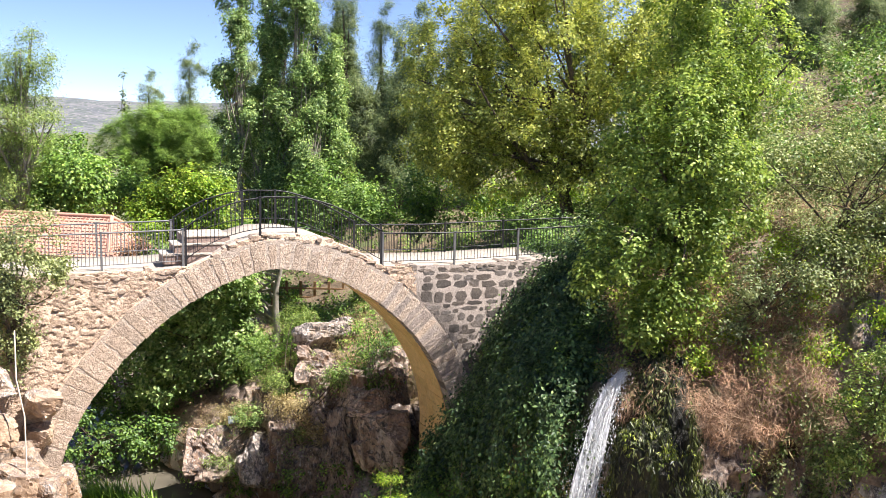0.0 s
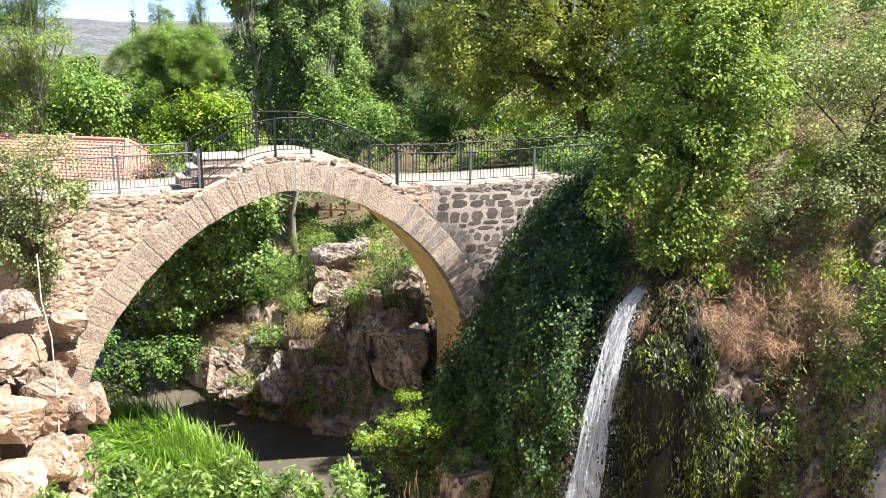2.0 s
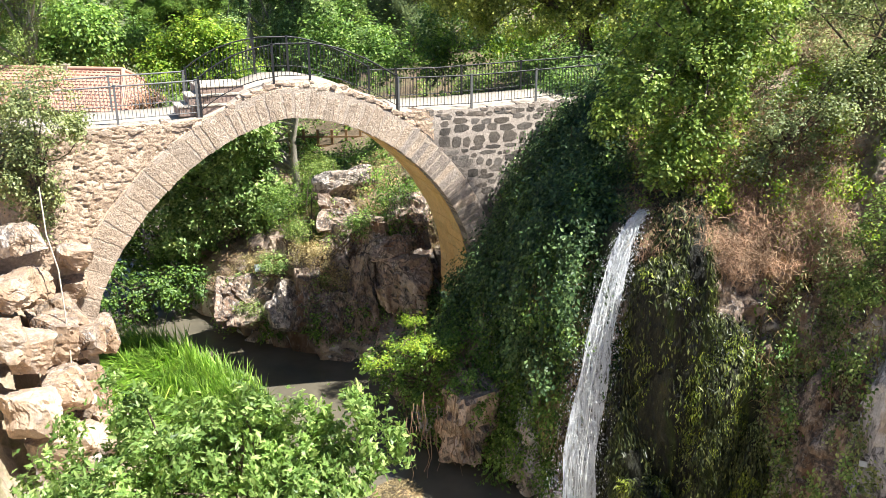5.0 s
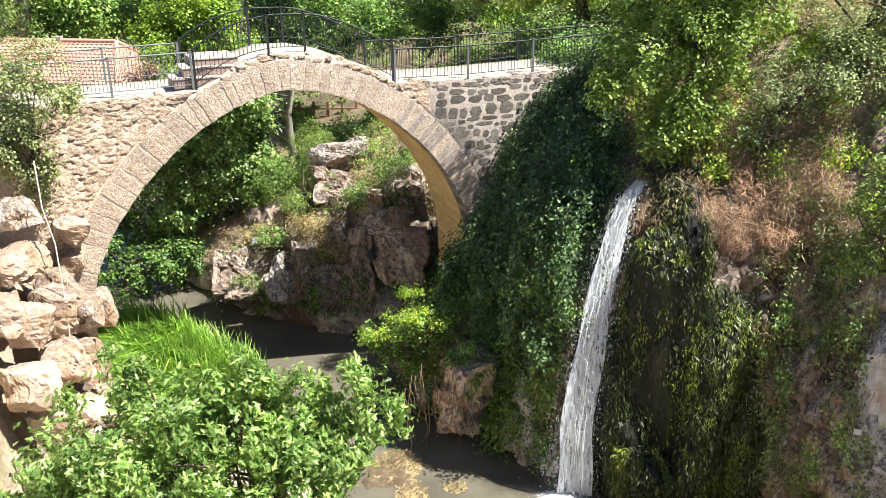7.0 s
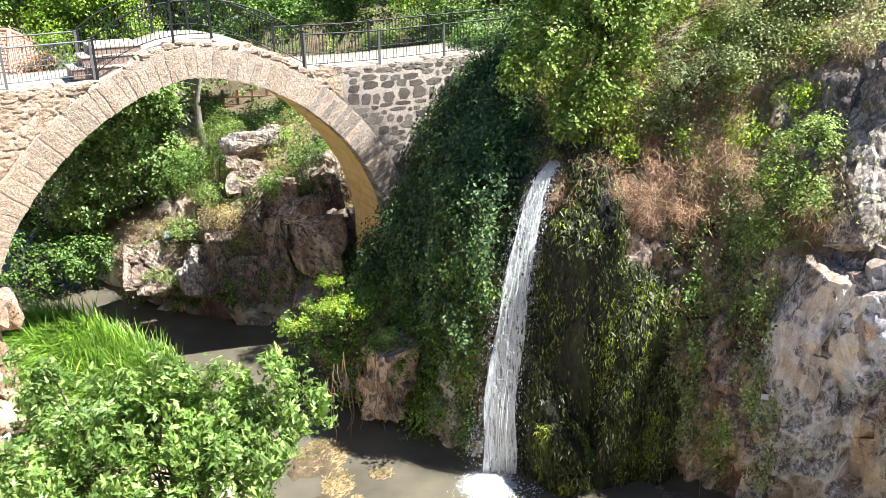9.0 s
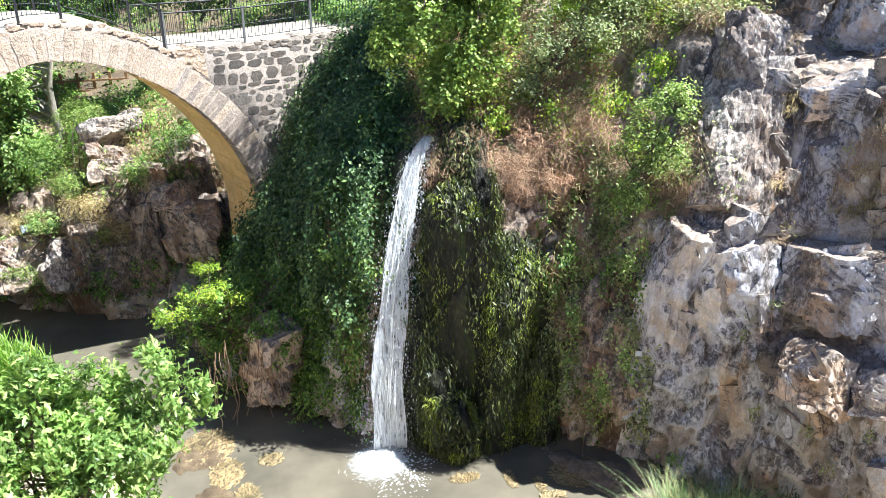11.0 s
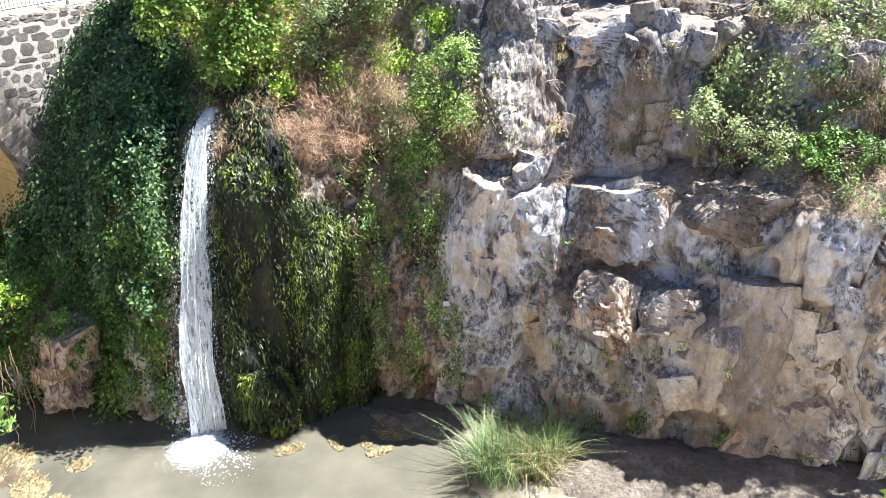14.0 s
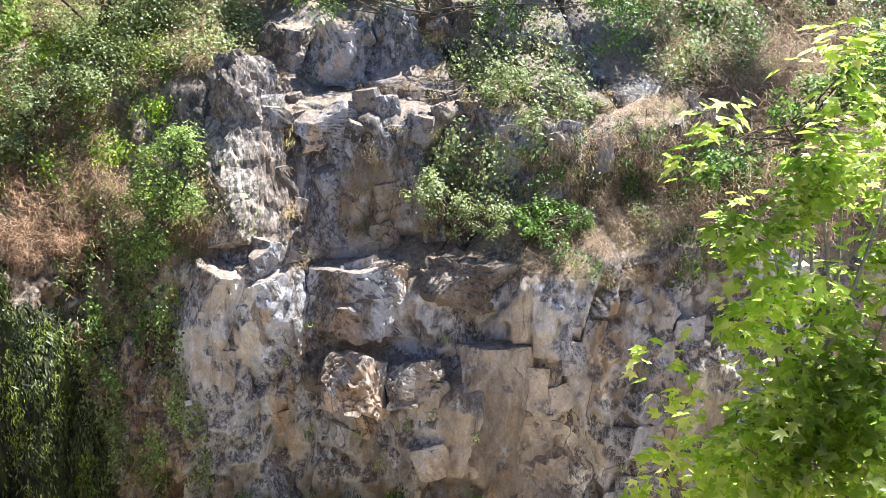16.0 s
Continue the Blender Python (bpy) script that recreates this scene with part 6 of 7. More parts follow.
pine_a = pine_model("dark tall pine with sparse drooping branches", 14.0, 2.7, dark_pine_leaf, 360)
pine_b = pine_model("dark tall pine with a narrow broken crown", 15.5, 2.3, dark_pine_leaf, 360, 0.4)
pine_a.matrix_basis = pose(-4.5, 58, 7.6)
pine_b.matrix_basis = pose(-9.5, 60, 8.0)
for src, x, y, z, k, r in ((pine_a, -17.5, 58, 6.0, 0.9, 40), (pine_b, -14.3, 60, 6.2, 0.95, 100), (pine_b, -6.6, 57, 7.6, 1.0, 200), (pine_a, -1.4, 60, 8.6, 0.95, 160), (pine_a, -11.8, 62, 7.0, 1.05, 250), (pine_b, -3.0, 54, 7.8, 0.8, 20),
                           (pine_a, 2.0, 62, 10, 1.0, 10), (pine_b, 5.5, 60, 12, 1.0, 70), (pine_a, 12.0, 52, 13, 0.8, 130), (pine_b, 16.0, 48, 13.5, 0.75, 190), (pine_a, 19.5, 46, 13, 0.75, 300), (pine_b, 22.5, 42, 13, 0.7, 45), (pine_a, 15.5, 58, 17, 0.9, 90), (pine_b, 21.5, 55, 18, 0.9, 15), (pine_a, 26.0, 48, 17, 0.9, 210), (pine_b, 9.0, 56, 13, 0.9, 310),
                           (pine_a, -21.0, 60, 5.6, 0.8, 75), (pine_b, -8.0, 64, 7.6, 1.08, 140), (pine_a, -2.2, 66, 8.6, 1.0, 280), (pine_b, 0.6, 57, 8.8, 0.85, 330), (pine_a, 22.4, 46.0, 15.5, 0.62, 170), (pine_b, 18.9, 43.9, 12.5, 0.5, 250), (pine_a, 21.5, 40.9, 12.0, 0.45, 60), (pine_b, 25.5, 43.5, 15.0, 0.7, 5), (pine_b, 26, 32, 14, 0.6, 120), (pine_a, 29, 27, 14, 0.6, 35)):
    c = copy_thing(src, pose(x, y, z, 0, 0, r))
    c.scale = (k, k, k)
tree("roadside_tree", "feathery light green tree beside the house", (-20.8, 41.5, 5.2), (-20.5, 41, 15.5), 0.25,
     [((-20.6, 41, 12.6), (2.0, 1.8, 2.4)), ((-19.9, 41, 15.2), (1.2, 1.2, 2.0)), ((-21.8, 41, 10.4), (2.2, 1.8, 2.0)), ((-21.5, 41, 15.2), (1.5, 1.2, 1.6))], 800, 130, 0.45, 0.13, "narrow", feather_leaf, pale_bark_mat, branch=40)
tree("cypress", "thin dark cypress far beyond the pine", (-39, 103, 3.5), (-39, 103, 15.5), 0.2, [((-39, 103, z), (0.95 - 0.045 * z, 0.9 - 0.04 * z, 1.4)) for z in np.arange(6, 19, 1.4)], 90, 70, 0.5, 0.3, "oval", dark_pine_leaf, bark_mat)


def bush(name, label, lumps, clumps, per, clump_size, leaf_size, shape, leaf, base, group="", radius=0.05, bark=None, category="bush", branch=18, upward=0.8, rising=0.0):
    lumps = [(np.array(c, float), np.array(r, float)) for c, r in lumps]
    top = np.mean([c for c, _ in lumps], axis=0)
    return tree(name, label, base, tuple(top), radius, lumps, clumps, per, clump_size, leaf_size, shape, leaf, bark or bark_mat, category, group, branch, upward, rising)


bush("bush", "rounded dark green bush behind the red roof", [((-17.9, 43.2, 9.6), (2.2, 1.5, 1.5)), ((-15.9, 43.0, 9.3), (1.4, 1.2, 1.2)), ((-20.2, 43.0, 9.2), (1.7, 1.3, 1.3))], 320, 110, 0.5, 0.15, "oval", bush_leaf, (-17.9, 43.4, 5.2))
bush("bush", "light green bush beyond the bridge railing", [((-10.6, 35.6, 9.7), (1.7, 1.2, 1.3)), ((-12.0, 35.3, 9.2), (1.3, 0.7, 1.2)), ((-9.3, 35.8, 9.2), (1.0, 1.0, 1.2)), ((-11.86, 34.00, 8.53), (0.6, 0.5, 0.6))], 290, 110, 0.5, 0.14, "oval", lime_leaf, (-10.4, 35.8, 5.4))
for lab, lumps, n, leaf in (
    ("green roadside scrub behind the railing", [((-5.0, 38, 9.6), (1.8, 1.2, 1.8)), ((-3.0, 37.6, 9.0), (1.5, 1.2, 1.4)), ((-6.5, 38.5, 9.0), (1.4, 1.2, 1.6))], 150, bush_leaf),
    ("dark green shrub on the plateau's edge", [((-1.2, 36.6, 10.0), (1.3, 1.2, 1.6)), ((0.6, 37.4, 9.6), (1.5, 1.2, 1.2))], 110, shaded_dark_leaf),
    ("sunlit scrub beyond the wing wall", [((2.4, 39.5, 9.8), (1.8, 1.2, 1.2)), ((5.0, 40, 10.2), (2.0, 1.2, 1.6)), ((8.0, 39, 10.5), (2.0, 1.5, 1.8))], 150, lime_leaf),
    ("grey green scrub at the foot of the plane tree", [((8.6, 30.0, 10.6), (1.6, 1.3, 1.6)), ((10.5, 29, 11.5), (1.8, 1.4, 1.9))], 120, olive_leaf)):
    bush("shrub", lab, lumps, n, 110, 0.5, 0.15, "oval", leaf, (lumps[0][0][0], lumps[0][0][1] + 0.2, 8.0))

bush("shrub", "small rust coloured shrub beside the bridge steps", [((-12.12, 33.00, 7.99), (0.55, 0.4, 0.45)), ((-12.54, 33.00, 7.77), (0.4, 0.3, 0.25))], 60, 60, 0.25, 0.09, "oval", rust_mat, (-12.12, 33.10, 5.0))
bush("hedge", "green bushes between the house and the fields", [((-18.2, 41, 9.7), (1.9, 1.5, 1.9)), ((-21.0, 45, 10.3), (2.8, 2.0, 2.2)), ((-25.5, 47, 9.4), (2.6, 2.0, 2.4))], 420, 100, 0.6, 0.2, "oval", bush_leaf, (-22, 45, 4.6))

# ---- under and behind the arch ----
bush("fig_bush", "bright green broad-leaved bush over the river beyond the arch", [((-8.8, 31.8, 4.6), (1.9, 1.4, 1.6)), ((-10.8, 31.4, 3.4), (1.6, 1.3, 1.5)), ((-7.4, 31.6, 3.6), (1.2, 1.0, 1.3)), ((-8.2, 31.6, 6.0), (1.2, 1.0, 1.2)), ((-9.8, 31.0, 7.0), (1.7, 1.4, 1.5)), ((-8.2, 30.8, 7.6), (1.4, 1.2, 1.1)), ((-11.4, 31.2, 6.0), (1.4, 1.3, 1.5))], 1150, 70, 0.3, 0.15, "oval", river_leaf, (-9.0, 32.4, 1.5))
bush("shrub", "shrubs over the shaded water beside the bridge's foot, darkened for shade", [((-12.4, 29.4, 1.4), (1.5, 0.9, 1.3)), ((-13.4, 28.6, 2.4), (1.0, 0.8, 1.6)), ((-10.8, 30.2, 1.2), (1.0, 0.7, 0.9))], 150, 80, 0.36, 0.14, "oval", shaded_dark_leaf, (-12.8, 29.6, 0.3))
bush("shrub", "tangled shrubs along the shaded river bank, darkened for shade", [((-14.6, 34.5, 2.6), (2.6, 1.6, 2.6)), ((-11.0, 34.8, 3.4), (2.4, 1.4, 2.6)), ((-16.5, 31.5, 3.0), (1.2, 1.5, 2.4)), ((-13.4, 35.5, 5.0), (3.0, 1.5, 2.0)), ((-12.2, 32.6, 2.2), (1.8, 1.0, 2.2)), ((-14.5, 31.4, 4.6), (1.6, 1.2, 2.6))], 520, 90, 0.6, 0.17, "oval", shaded_dark_leaf, (-13.0, 35.0, 0.5))
bush("shrub", "light green weeds on the slope under the arch", [((-5.4, 31.2, 5.0), (1.3, 1.0, 0.9)), ((-3.6, 31.8, 5.6), (1.2, 0.9, 0.9)), ((-6.8, 30.6, 4.2), (0.9, 0.9, 0.9)), ((-2.4, 33.0, 6.6), (1.2, 1.0, 1.0))], 130, 90, 0.4, 0.12, "narrow", bush_leaf, (-5.0, 31.4, 3.6))
bush("shrub", "dark feathery shrub on the shaded rock by the arch", [((-1.9, 28.2, 5.4), (0.9, 0.8, 1.5)), ((-2.5, 27.6, 4.4), (0.8, 0.7, 1.0))], 90, 90, 0.4, 0.13, "narrow", shaded_dark_leaf, (-1.9, 28.4, 3.0))

tree("shade_tree", "leafy tree with a bare pale trunk beyond the arch", (-6.55, 31.9, 3.4), (-6.35, 31.9, 9.0), 0.15, [((-8.8, 34.2, 6.2), (1.5, 1.2, 1.7)), ((-10.4, 34.4, 6.4), (2.0, 1.4, 1.8)), ((-6.6, 32.4, 8.6), (1.6, 1.0, 0.6))], 200, 100, 0.55, 0.17, "oval", shaded_dark_leaf, pale_bark_mat, branch=20)
bush("shrub", "dry brown and green weeds on the outcrop", [((-7.0, 28.2, 2.9), (0.9, 0.5, 0.4)), ((-5.2, 27.3, 3.6), (0.7, 0.5, 0.5)), ((-8.0, 28.6, 1.4), (0.6, 0.4, 0.6)), ((-4.2, 27.0, 2.6), (0.5, 0.4, 0.7))], 260, 70, 0.25, 0.09, "narrow", straw_mat, (-6.2, 28.4, 2.2))
bush("shrub", "pale green weeds among the rocks under the arch", [((-6.4, 27.6, 3.1), (0.6, 0.4, 0.3)), ((-4.6, 26.9, 2.2), (0.5, 0.3, 0.7)), ((-7.6, 28.0, 2.3), (0.7, 0.4, 0.4)), ((-3.4, 27.2, 4.6), (0.6, 0.4, 0.4)), ((-2.6, 26.8, 1.6), (0.6, 0.3, 0.5)), ((-5.6, 28.6, 3.8), (0.8, 0.5, 0.4))], 200, 70, 0.22, 0.08, "oval", river_leaf, (-5.4, 28.2, 2.0))
bush("shrub", "yellow green weeds between the rocks of the slope", [((-4.6, 28.6, 4.7), (0.5, 0.4, 0.4)), ((-4.2, 28.0, 3.9), (0.35, 0.3, 0.5)), ((-5.6, 28.2, 4.1), (0.6, 0.4, 0.5)), ((-4.9, 27.2, 2.4), (0.45, 0.3, 0.5)), ((-7.4, 27.0, 1.5), (0.6, 0.3, 0.4)), ((-5.2, 30.0, 5.9), (0.8, 0.6, 0.5))], 260, 60, 0.18, 0.09, "narrow", feather_leaf, (-4.9, 28.6, 2.5))
bush("shrub", "green weeds hanging over the outcrop to the water", [((-6.6, 27.2, 0.9), (1.0, 0.4, 0.6)), ((-4.8, 26.5, 1.2), (0.6, 0.4, 0.8)), ((-8.4, 28.4, 0.8), (0.7, 0.4, 0.6)), ((-3.4, 26.4, 1.5), (0.5, 0.4, 0.8))], 90, 60, 0.25, 0.1, "oval", bush_leaf, (-6.0, 27.6, 0.8))

# ---- ivy, hanging plants, moss ----


def on_bank(u0, u1, z0, z1, n, grid, us, normals, centre_noise=0.0):
    """Random points of a bank between two places along it and two heights."""
    i = rng.integers(np.searchsorted(us, u0), np.searchsorted(us, u1), n * 4)
    j = rng.integers(2, 150, n * 4)
    p, q = grid[i, j], normals[i, j]
    keep = (p[:, 2] > z0) & (p[:, 2] < z1)
    if centre_noise:
        keep &= np.array([noise.noise(Vector(v) * centre_noise) > -0.12 for v in p])
    return p[keep][:n], q[keep][:n]


def creeper(name, label, u0, u1, z0, z1, clumps, per, clump_size, leaf_size, shape, leaf, out=0.25, droop=0.9, category="ivy", patchy=0.0, kind=""):
    """A curtain of leaves that clings to the cliff and hangs from it."""
    p, q = on_bank(u0, u1, z0, z1, clumps, right_grid, right_us, right_normals, patchy)
    n = len(p)
    c = p + q * (out * rng.random((n, 1)))
    e = rng.normal(size=(n, per, 3)) * clump_size * np.array([0.55, 0.55, droop])
    at = (c[:, None] + e + q[:, None] * np.abs(rng.normal(size=(n, per, 1))) * 0.12).reshape(-1, 3)
    facing = (q[:, None] * 0.9 + rng.normal(size=e.shape) * 0.5 + np.array([0, 0, 0.5])).reshape(-1, 3)
    tip = rng.normal(size=at.shape) * 0.5 + np.array([0, 0, -1.0])
    ob = new(name, foliage(name, at, facing, leaf_size * (0.6 + 0.8 * rng.random(len(at))), shape, leaf, tip))
    for k in rng.choice(n, min(n, 14), replace=False):
        drop = rng.uniform(0.6, 1.4) * droop
        sway = rng.normal(size=2) * 0.12
        v, f = tube([[(c[k] + q[k] * 0.05 + np.array([sway[0] * w * w, sway[1] * w * w, 0.3 - drop * w]), 0.012 * (1.2 - w)) for w in np.linspace(0, 1, 6)]], 4)
        child("stem", mesh_of("stem", v, f, twig_mat, True), ob)
    return tagged(ob, label, category, "", kind)


creeper("ivy_curtain", "dense dark green ivy hanging over the bank beside the bridge", u_of(-0.6, 20.5), u_of(2.75, 18.0), 3.2, 9.2, 1000, 100, 0.22, 0.1, "oval", ivy_leaf, 1.0, 1.3)
creeper("ivy_curtain", "dark ivy around the lip of the fall", u_of(2.5, 18.05), u_of(3.5, 17.7), 4.6, 8.8, 130, 90, 0.22, 0.095, "oval", ivy_leaf, 0.25, 1.2)
creeper("hanging_vines", "lighter trailing vines over the rock above the pool", u_of(-1.3, 21.5), u_of(2.6, 18.0), 0.3, 6.2, 380, 80, 0.22, 0.095, "oval", bush_leaf, 0.55, 1.6, "vine")
creeper("hanging_vines", "yellow green sprays over the ivy beside the fall", u_of(0.6, 20.0), u_of(2.7, 18.0), 0.6, 8.0, 170, 70, 0.18, 0.08, "oval", bush_leaf, 0.9, 1.1, "vine", 1.1)
creeper("hanging_vines", "straggling weeds and vines on the rock beside the moss", u_of(6.4, 16.8), u_of(8.6, 14.8), 0.8, 7.2, 90, 60, 0.15, 0.08, "oval", olive_leaf, 0.35, 1.6, "vine", 0.9)
creeper("hanging_vines", "green trailing plants on the rock beside the moss", u_of(6.2, 16.9), u_of(8.0, 15.4), 0.6, 6.4, 34, 60, 0.18, 0.08, "oval", bush_leaf, 0.35, 1.6, "vine", 0.9)
creeper("scrub", "grey green and dry scrub on the slope above the cliff", u_of(3.4, 17.7), u_of(9.4, 14.0), 6.8, 12.4, 620, 100, 0.28, 0.075, "oval", olive_leaf, 0.4, 0.6, "scrub", 0.5)
creeper("dry_brush", "dry brown brushwood and weeds on the upper slope", u_of(3.6, 17.6), u_of(9.0, 14.4), 6.6, 12.5, 900, 120, 0.26, 0.22, "twig", dead_mat, 0.3, 0.6, "scrub", 0.5)


def moss_on(obs, n, least, leaf, label, small, large, shape, stretch=0.45):
    """Tufts of hanging moss on the wet rocks, in streaks down their faces."""
    at, facing = [], []
    for ob in obs:
        co = np.array([v.co for v in ob.data.vertices])
        no = np.array([v.normal for v in ob.data.vertices])
        k = rng.integers(0, len(co), n)
        p, q = co[k] + rng.normal(size=(n, 3)) * 0.06, no[k]
        keep = np.array([noise.noise(Vector((v[0] * 2.6, v[1] * 2.6, v[2] * stretch))) + 0.4 * noise.noise(Vector(v) * 4) > least for v in p]) & (p[:, 2] > 0.05)
        at.append(p[keep] + q[keep] * 0.03)
        facing.append(q[keep] + rng.normal(size=(keep.sum(), 3)) * 0.35)
    at, facing = np.concatenate(at), np.concatenate(facing)
    tagged(new("moss_tufts", foliage("moss_tufts", at, facing, small + (large - small) * rng.random(len(at)), shape, leaf, rng.normal(size=at.shape) * 0.25 + np.array([0, 0, -1.0]))), label, "moss", "", "stuff")


moss_on(moss_rocks, 13000, -0.3, dark_glint_moss_leaf, "dark green wet moss covering the rock, pale tufts as wet glints", 0.07, 0.2, "narrow")
moss_on([moss_rocks[0], *moss_rocks[2:3], *moss_rocks[4:]], 42000, 0.26, sunlit_moss_leaf, "yellow green moss hanging in tufts on wet rock, coloured as if sunlit", 0.04, 0.12, "narrow", 0.6)
moss_on([moss_rocks[4]], 9000, -0.25, sage_moss, "pale grey green moss on the edge slab", 0.03, 0.07, "oval", 1.1)
moss_on([moss_rocks[2]], 26000, 0.1, sunlit_moss_leaf, "moss on the lower wet rock, coloured as if sunlit", 0.03, 0.08, "narrow", 0.8)
creeper("hanging_vines", "dry grey stalks hanging down the rock beside the moss", u_of(6.4, 16.8), u_of(8.2, 15.2), 1.0, 6.6, 50, 40, 0.16, 0.2, "needle", straw_mat, 0.2, 1.8, "vine", 0.6)
creeper("hanging_vines", "dry pale roots and grass hanging beside the waterfall", u_of(1.7, 18.6), u_of(2.9, 17.9), 0.8, 6.0, 120, 60, 0.16, 0.2, "needle", straw_mat, 0.25, 1.6, "vine", 0.5)
creeper("slope_weeds", "green weeds over the slope beyond the arch", u_of(-12, 33), u_of(-3.4, 26.1), 3.4, 8.0, 190, 60, 0.3, 0.1, "oval", bush_leaf, 0.25, 0.6, "weeds", 0.4)
creeper("slope_weeds", "dry brown litter and grass over the slope beyond the arch", u_of(-12, 33), u_of(-2.6, 25.4), 0.8, 8.0, 420, 60, 0.22, 0.09, "narrow", dead_mat, 0.1, 0.5, "weeds", 0.5, "stuff")
creeper("slope_weeds", "straw coloured grass over the slope beyond the arch", u_of(-12, 33), u_of(-2.6, 25.4), 1.0, 8.0, 300, 60, 0.22, 0.14, "needle", straw_mat, 0.15, 0.6, "weeds", 0.5, "stuff")
creeper("hanging_vines", "leafy weeds on the shaded rock beside the arch's foot", u_of(-2.6, 25.4), u_of(-1.2, 21.4), 0.3, 2.6, 150, 70, 0.24, 0.1, "oval", ivy_leaf, 0.3, 0.8, "vine", 0.5)

creeper("hanging_vines", "light green leafy sprays hanging over the dark ivy", u_of(-1.2, 21.4), u_of(2.6, 18.0), 1.2, 8.2, 110, 60, 0.22, 0.12, "narrow", river_leaf, 0.45, 1.5, "vine", 1.0)

# ---- bushes on the cliff ----
bush("shrub", "pale green shrub growing out of the cliff", [((8.6, 15.3, 8.7), (0.75, 0.5, 0.4)), ((8.0, 15.4, 7.9), (0.55, 0.45, 0.5)), ((7.7, 15.4, 6.9), (0.5, 0.4, 0.5)), ((8.6, 15.2, 7.6), (0.35, 0.35, 0.4))], 135, 80, 0.19, 0.07, "oval", feather_leaf, (8.3, 15.9, 6.6))
bush("shrub", "green and yellowing shrub on the cliff's middle ledge", [((12.6, 12.1, 7.6), (0.5, 0.45, 0.55)), ((13.2, 11.6, 7.1), (0.45, 0.4, 0.5)), ((13.6, 11.1, 7.2), (0.5, 0.4, 0.5))], 105, 80, 0.18, 0.07, "oval", olive_leaf, (13.0, 12.0, 6.3))
bush("shrub", "low green shrub beside the ledge", [((14.4, 10.4, 7.2), (0.7, 0.4, 0.4)), ((15.0, 9.9, 7.1), (0.4, 0.4, 0.4))], 67, 80, 0.18, 0.07, "oval", bush_leaf, (14.4, 10.7, 6.5))
bush("cliff_tree", "small spreading tree with flat pale green foliage on the cliff", [((14.9, 12.2, 9.5), (0.5, 0.4, 0.25)), ((15.5, 11.3, 9.1), (0.75, 0.5, 0.3)), ((16.1, 10.8, 9.3), (0.6, 0.5, 0.3)), ((14.9, 11.9, 8.4), (0.3, 0.3, 0.2)), ((15.4, 12.2, 9.9), (0.6, 0.4, 0.3))], 120, 90, 0.19, 0.07, "oval", olive_leaf, (15.6, 11.9, 7.2), radius=0.05, category="tree")
bush("dead_bush", "dead rust brown bush hanging beside the waterfall", [((5.6, 17.0, 7.2), (0.5, 0.3, 0.12)), ((6.1, 16.8, 7.0), (0.5, 0.3, 0.14)), ((6.6, 16.7, 6.8), (0.4, 0.3, 0.14)), ((6.2, 16.7, 6.55), (0.35, 0.2, 0.2)), ((5.7, 16.9, 6.75), (0.2, 0.2, 0.25))], 95, 50, 0.17, 0.25, "twig", rust_mat, (6.0, 17.6, 7.2), bark=twig_mat, radius=0.02)
bush("shrub", "reddish and green shrub on the slope above the waterfall", [((7.2, 18.6, 9.6), (0.9, 0.7, 0.8)), ((8.2, 18.2, 9.9), (0.9, 0.7, 0.9)), ((6.6, 18.8, 8.7), (0.8, 0.5, 0.6))], 165, 80, 0.24, 0.07, "oval", olive_leaf, (7.4, 19.4, 8.4))
bush("shrub", "tall grey green shrub on the upper slope", [((8.6, 20.2, 12.4), (1.5, 1.0, 1.5)), ((10.4, 19.4, 12.4), (1.5, 1.0, 1.6)), ((9.6, 18.6, 11.0), (1.4, 0.8, 1.0))], 285, 90, 0.32, 0.07, "oval", olive_leaf, (9.4, 20.4, 10.0))
bush("shrub", "thin green shrub at the top of the cliff", [((12.6, 15.6, 11.9), (0.8, 0.6, 0.8)), ((14.6, 15.2, 12.3), (0.9, 0.6, 1.0)), ((16.6, 13.4, 12.0), (1.0, 0.7, 1.1)), ((18.4, 11.4, 11.4), (1.1, 0.7, 1.1))], 225, 80, 0.28, 0.07, "oval", bush_leaf, (14.8, 15.6, 10.4))
bush("shrub", "green shrub with arching sprays beside the rock bulge", [((-1.8, 20.0, 2.9), (0.8, 0.5, 0.5)), ((0.2, 19.3, 2.7), (0.6, 0.3, 0.4)), ((0.6, 19.3, 1.9), (0.4, 0.3, 0.6)), ((-1.4, 20.2, 2.2), (0.9, 0.5, 0.7)), ((-0.6, 20.1, 2.9), (0.6, 0.4, 0.4)), ((-0.9, 20.0, 3.4), (0.8, 0.5, 0.4))], 130, 90, 0.2, 0.09, "oval", bush_leaf, (-1.0, 21.0, 1.8))
bush("shrub", "lime green leafy sprays above the river", [((-1.3, 19.75, 3.6), (0.8, 0.35, 0.14)), ((-0.5, 19.7, 3.4), (0.4, 0.3, 0.1)), ((-2.1, 19.75, 3.1), (0.5, 0.3, 0.16)), ((-1.2, 20.0, 4.1), (0.3, 0.3, 0.2))], 90, 60, 0.16, 0.08, "narrow", lime_leaf, (-1.0, 20.8, 2.2))

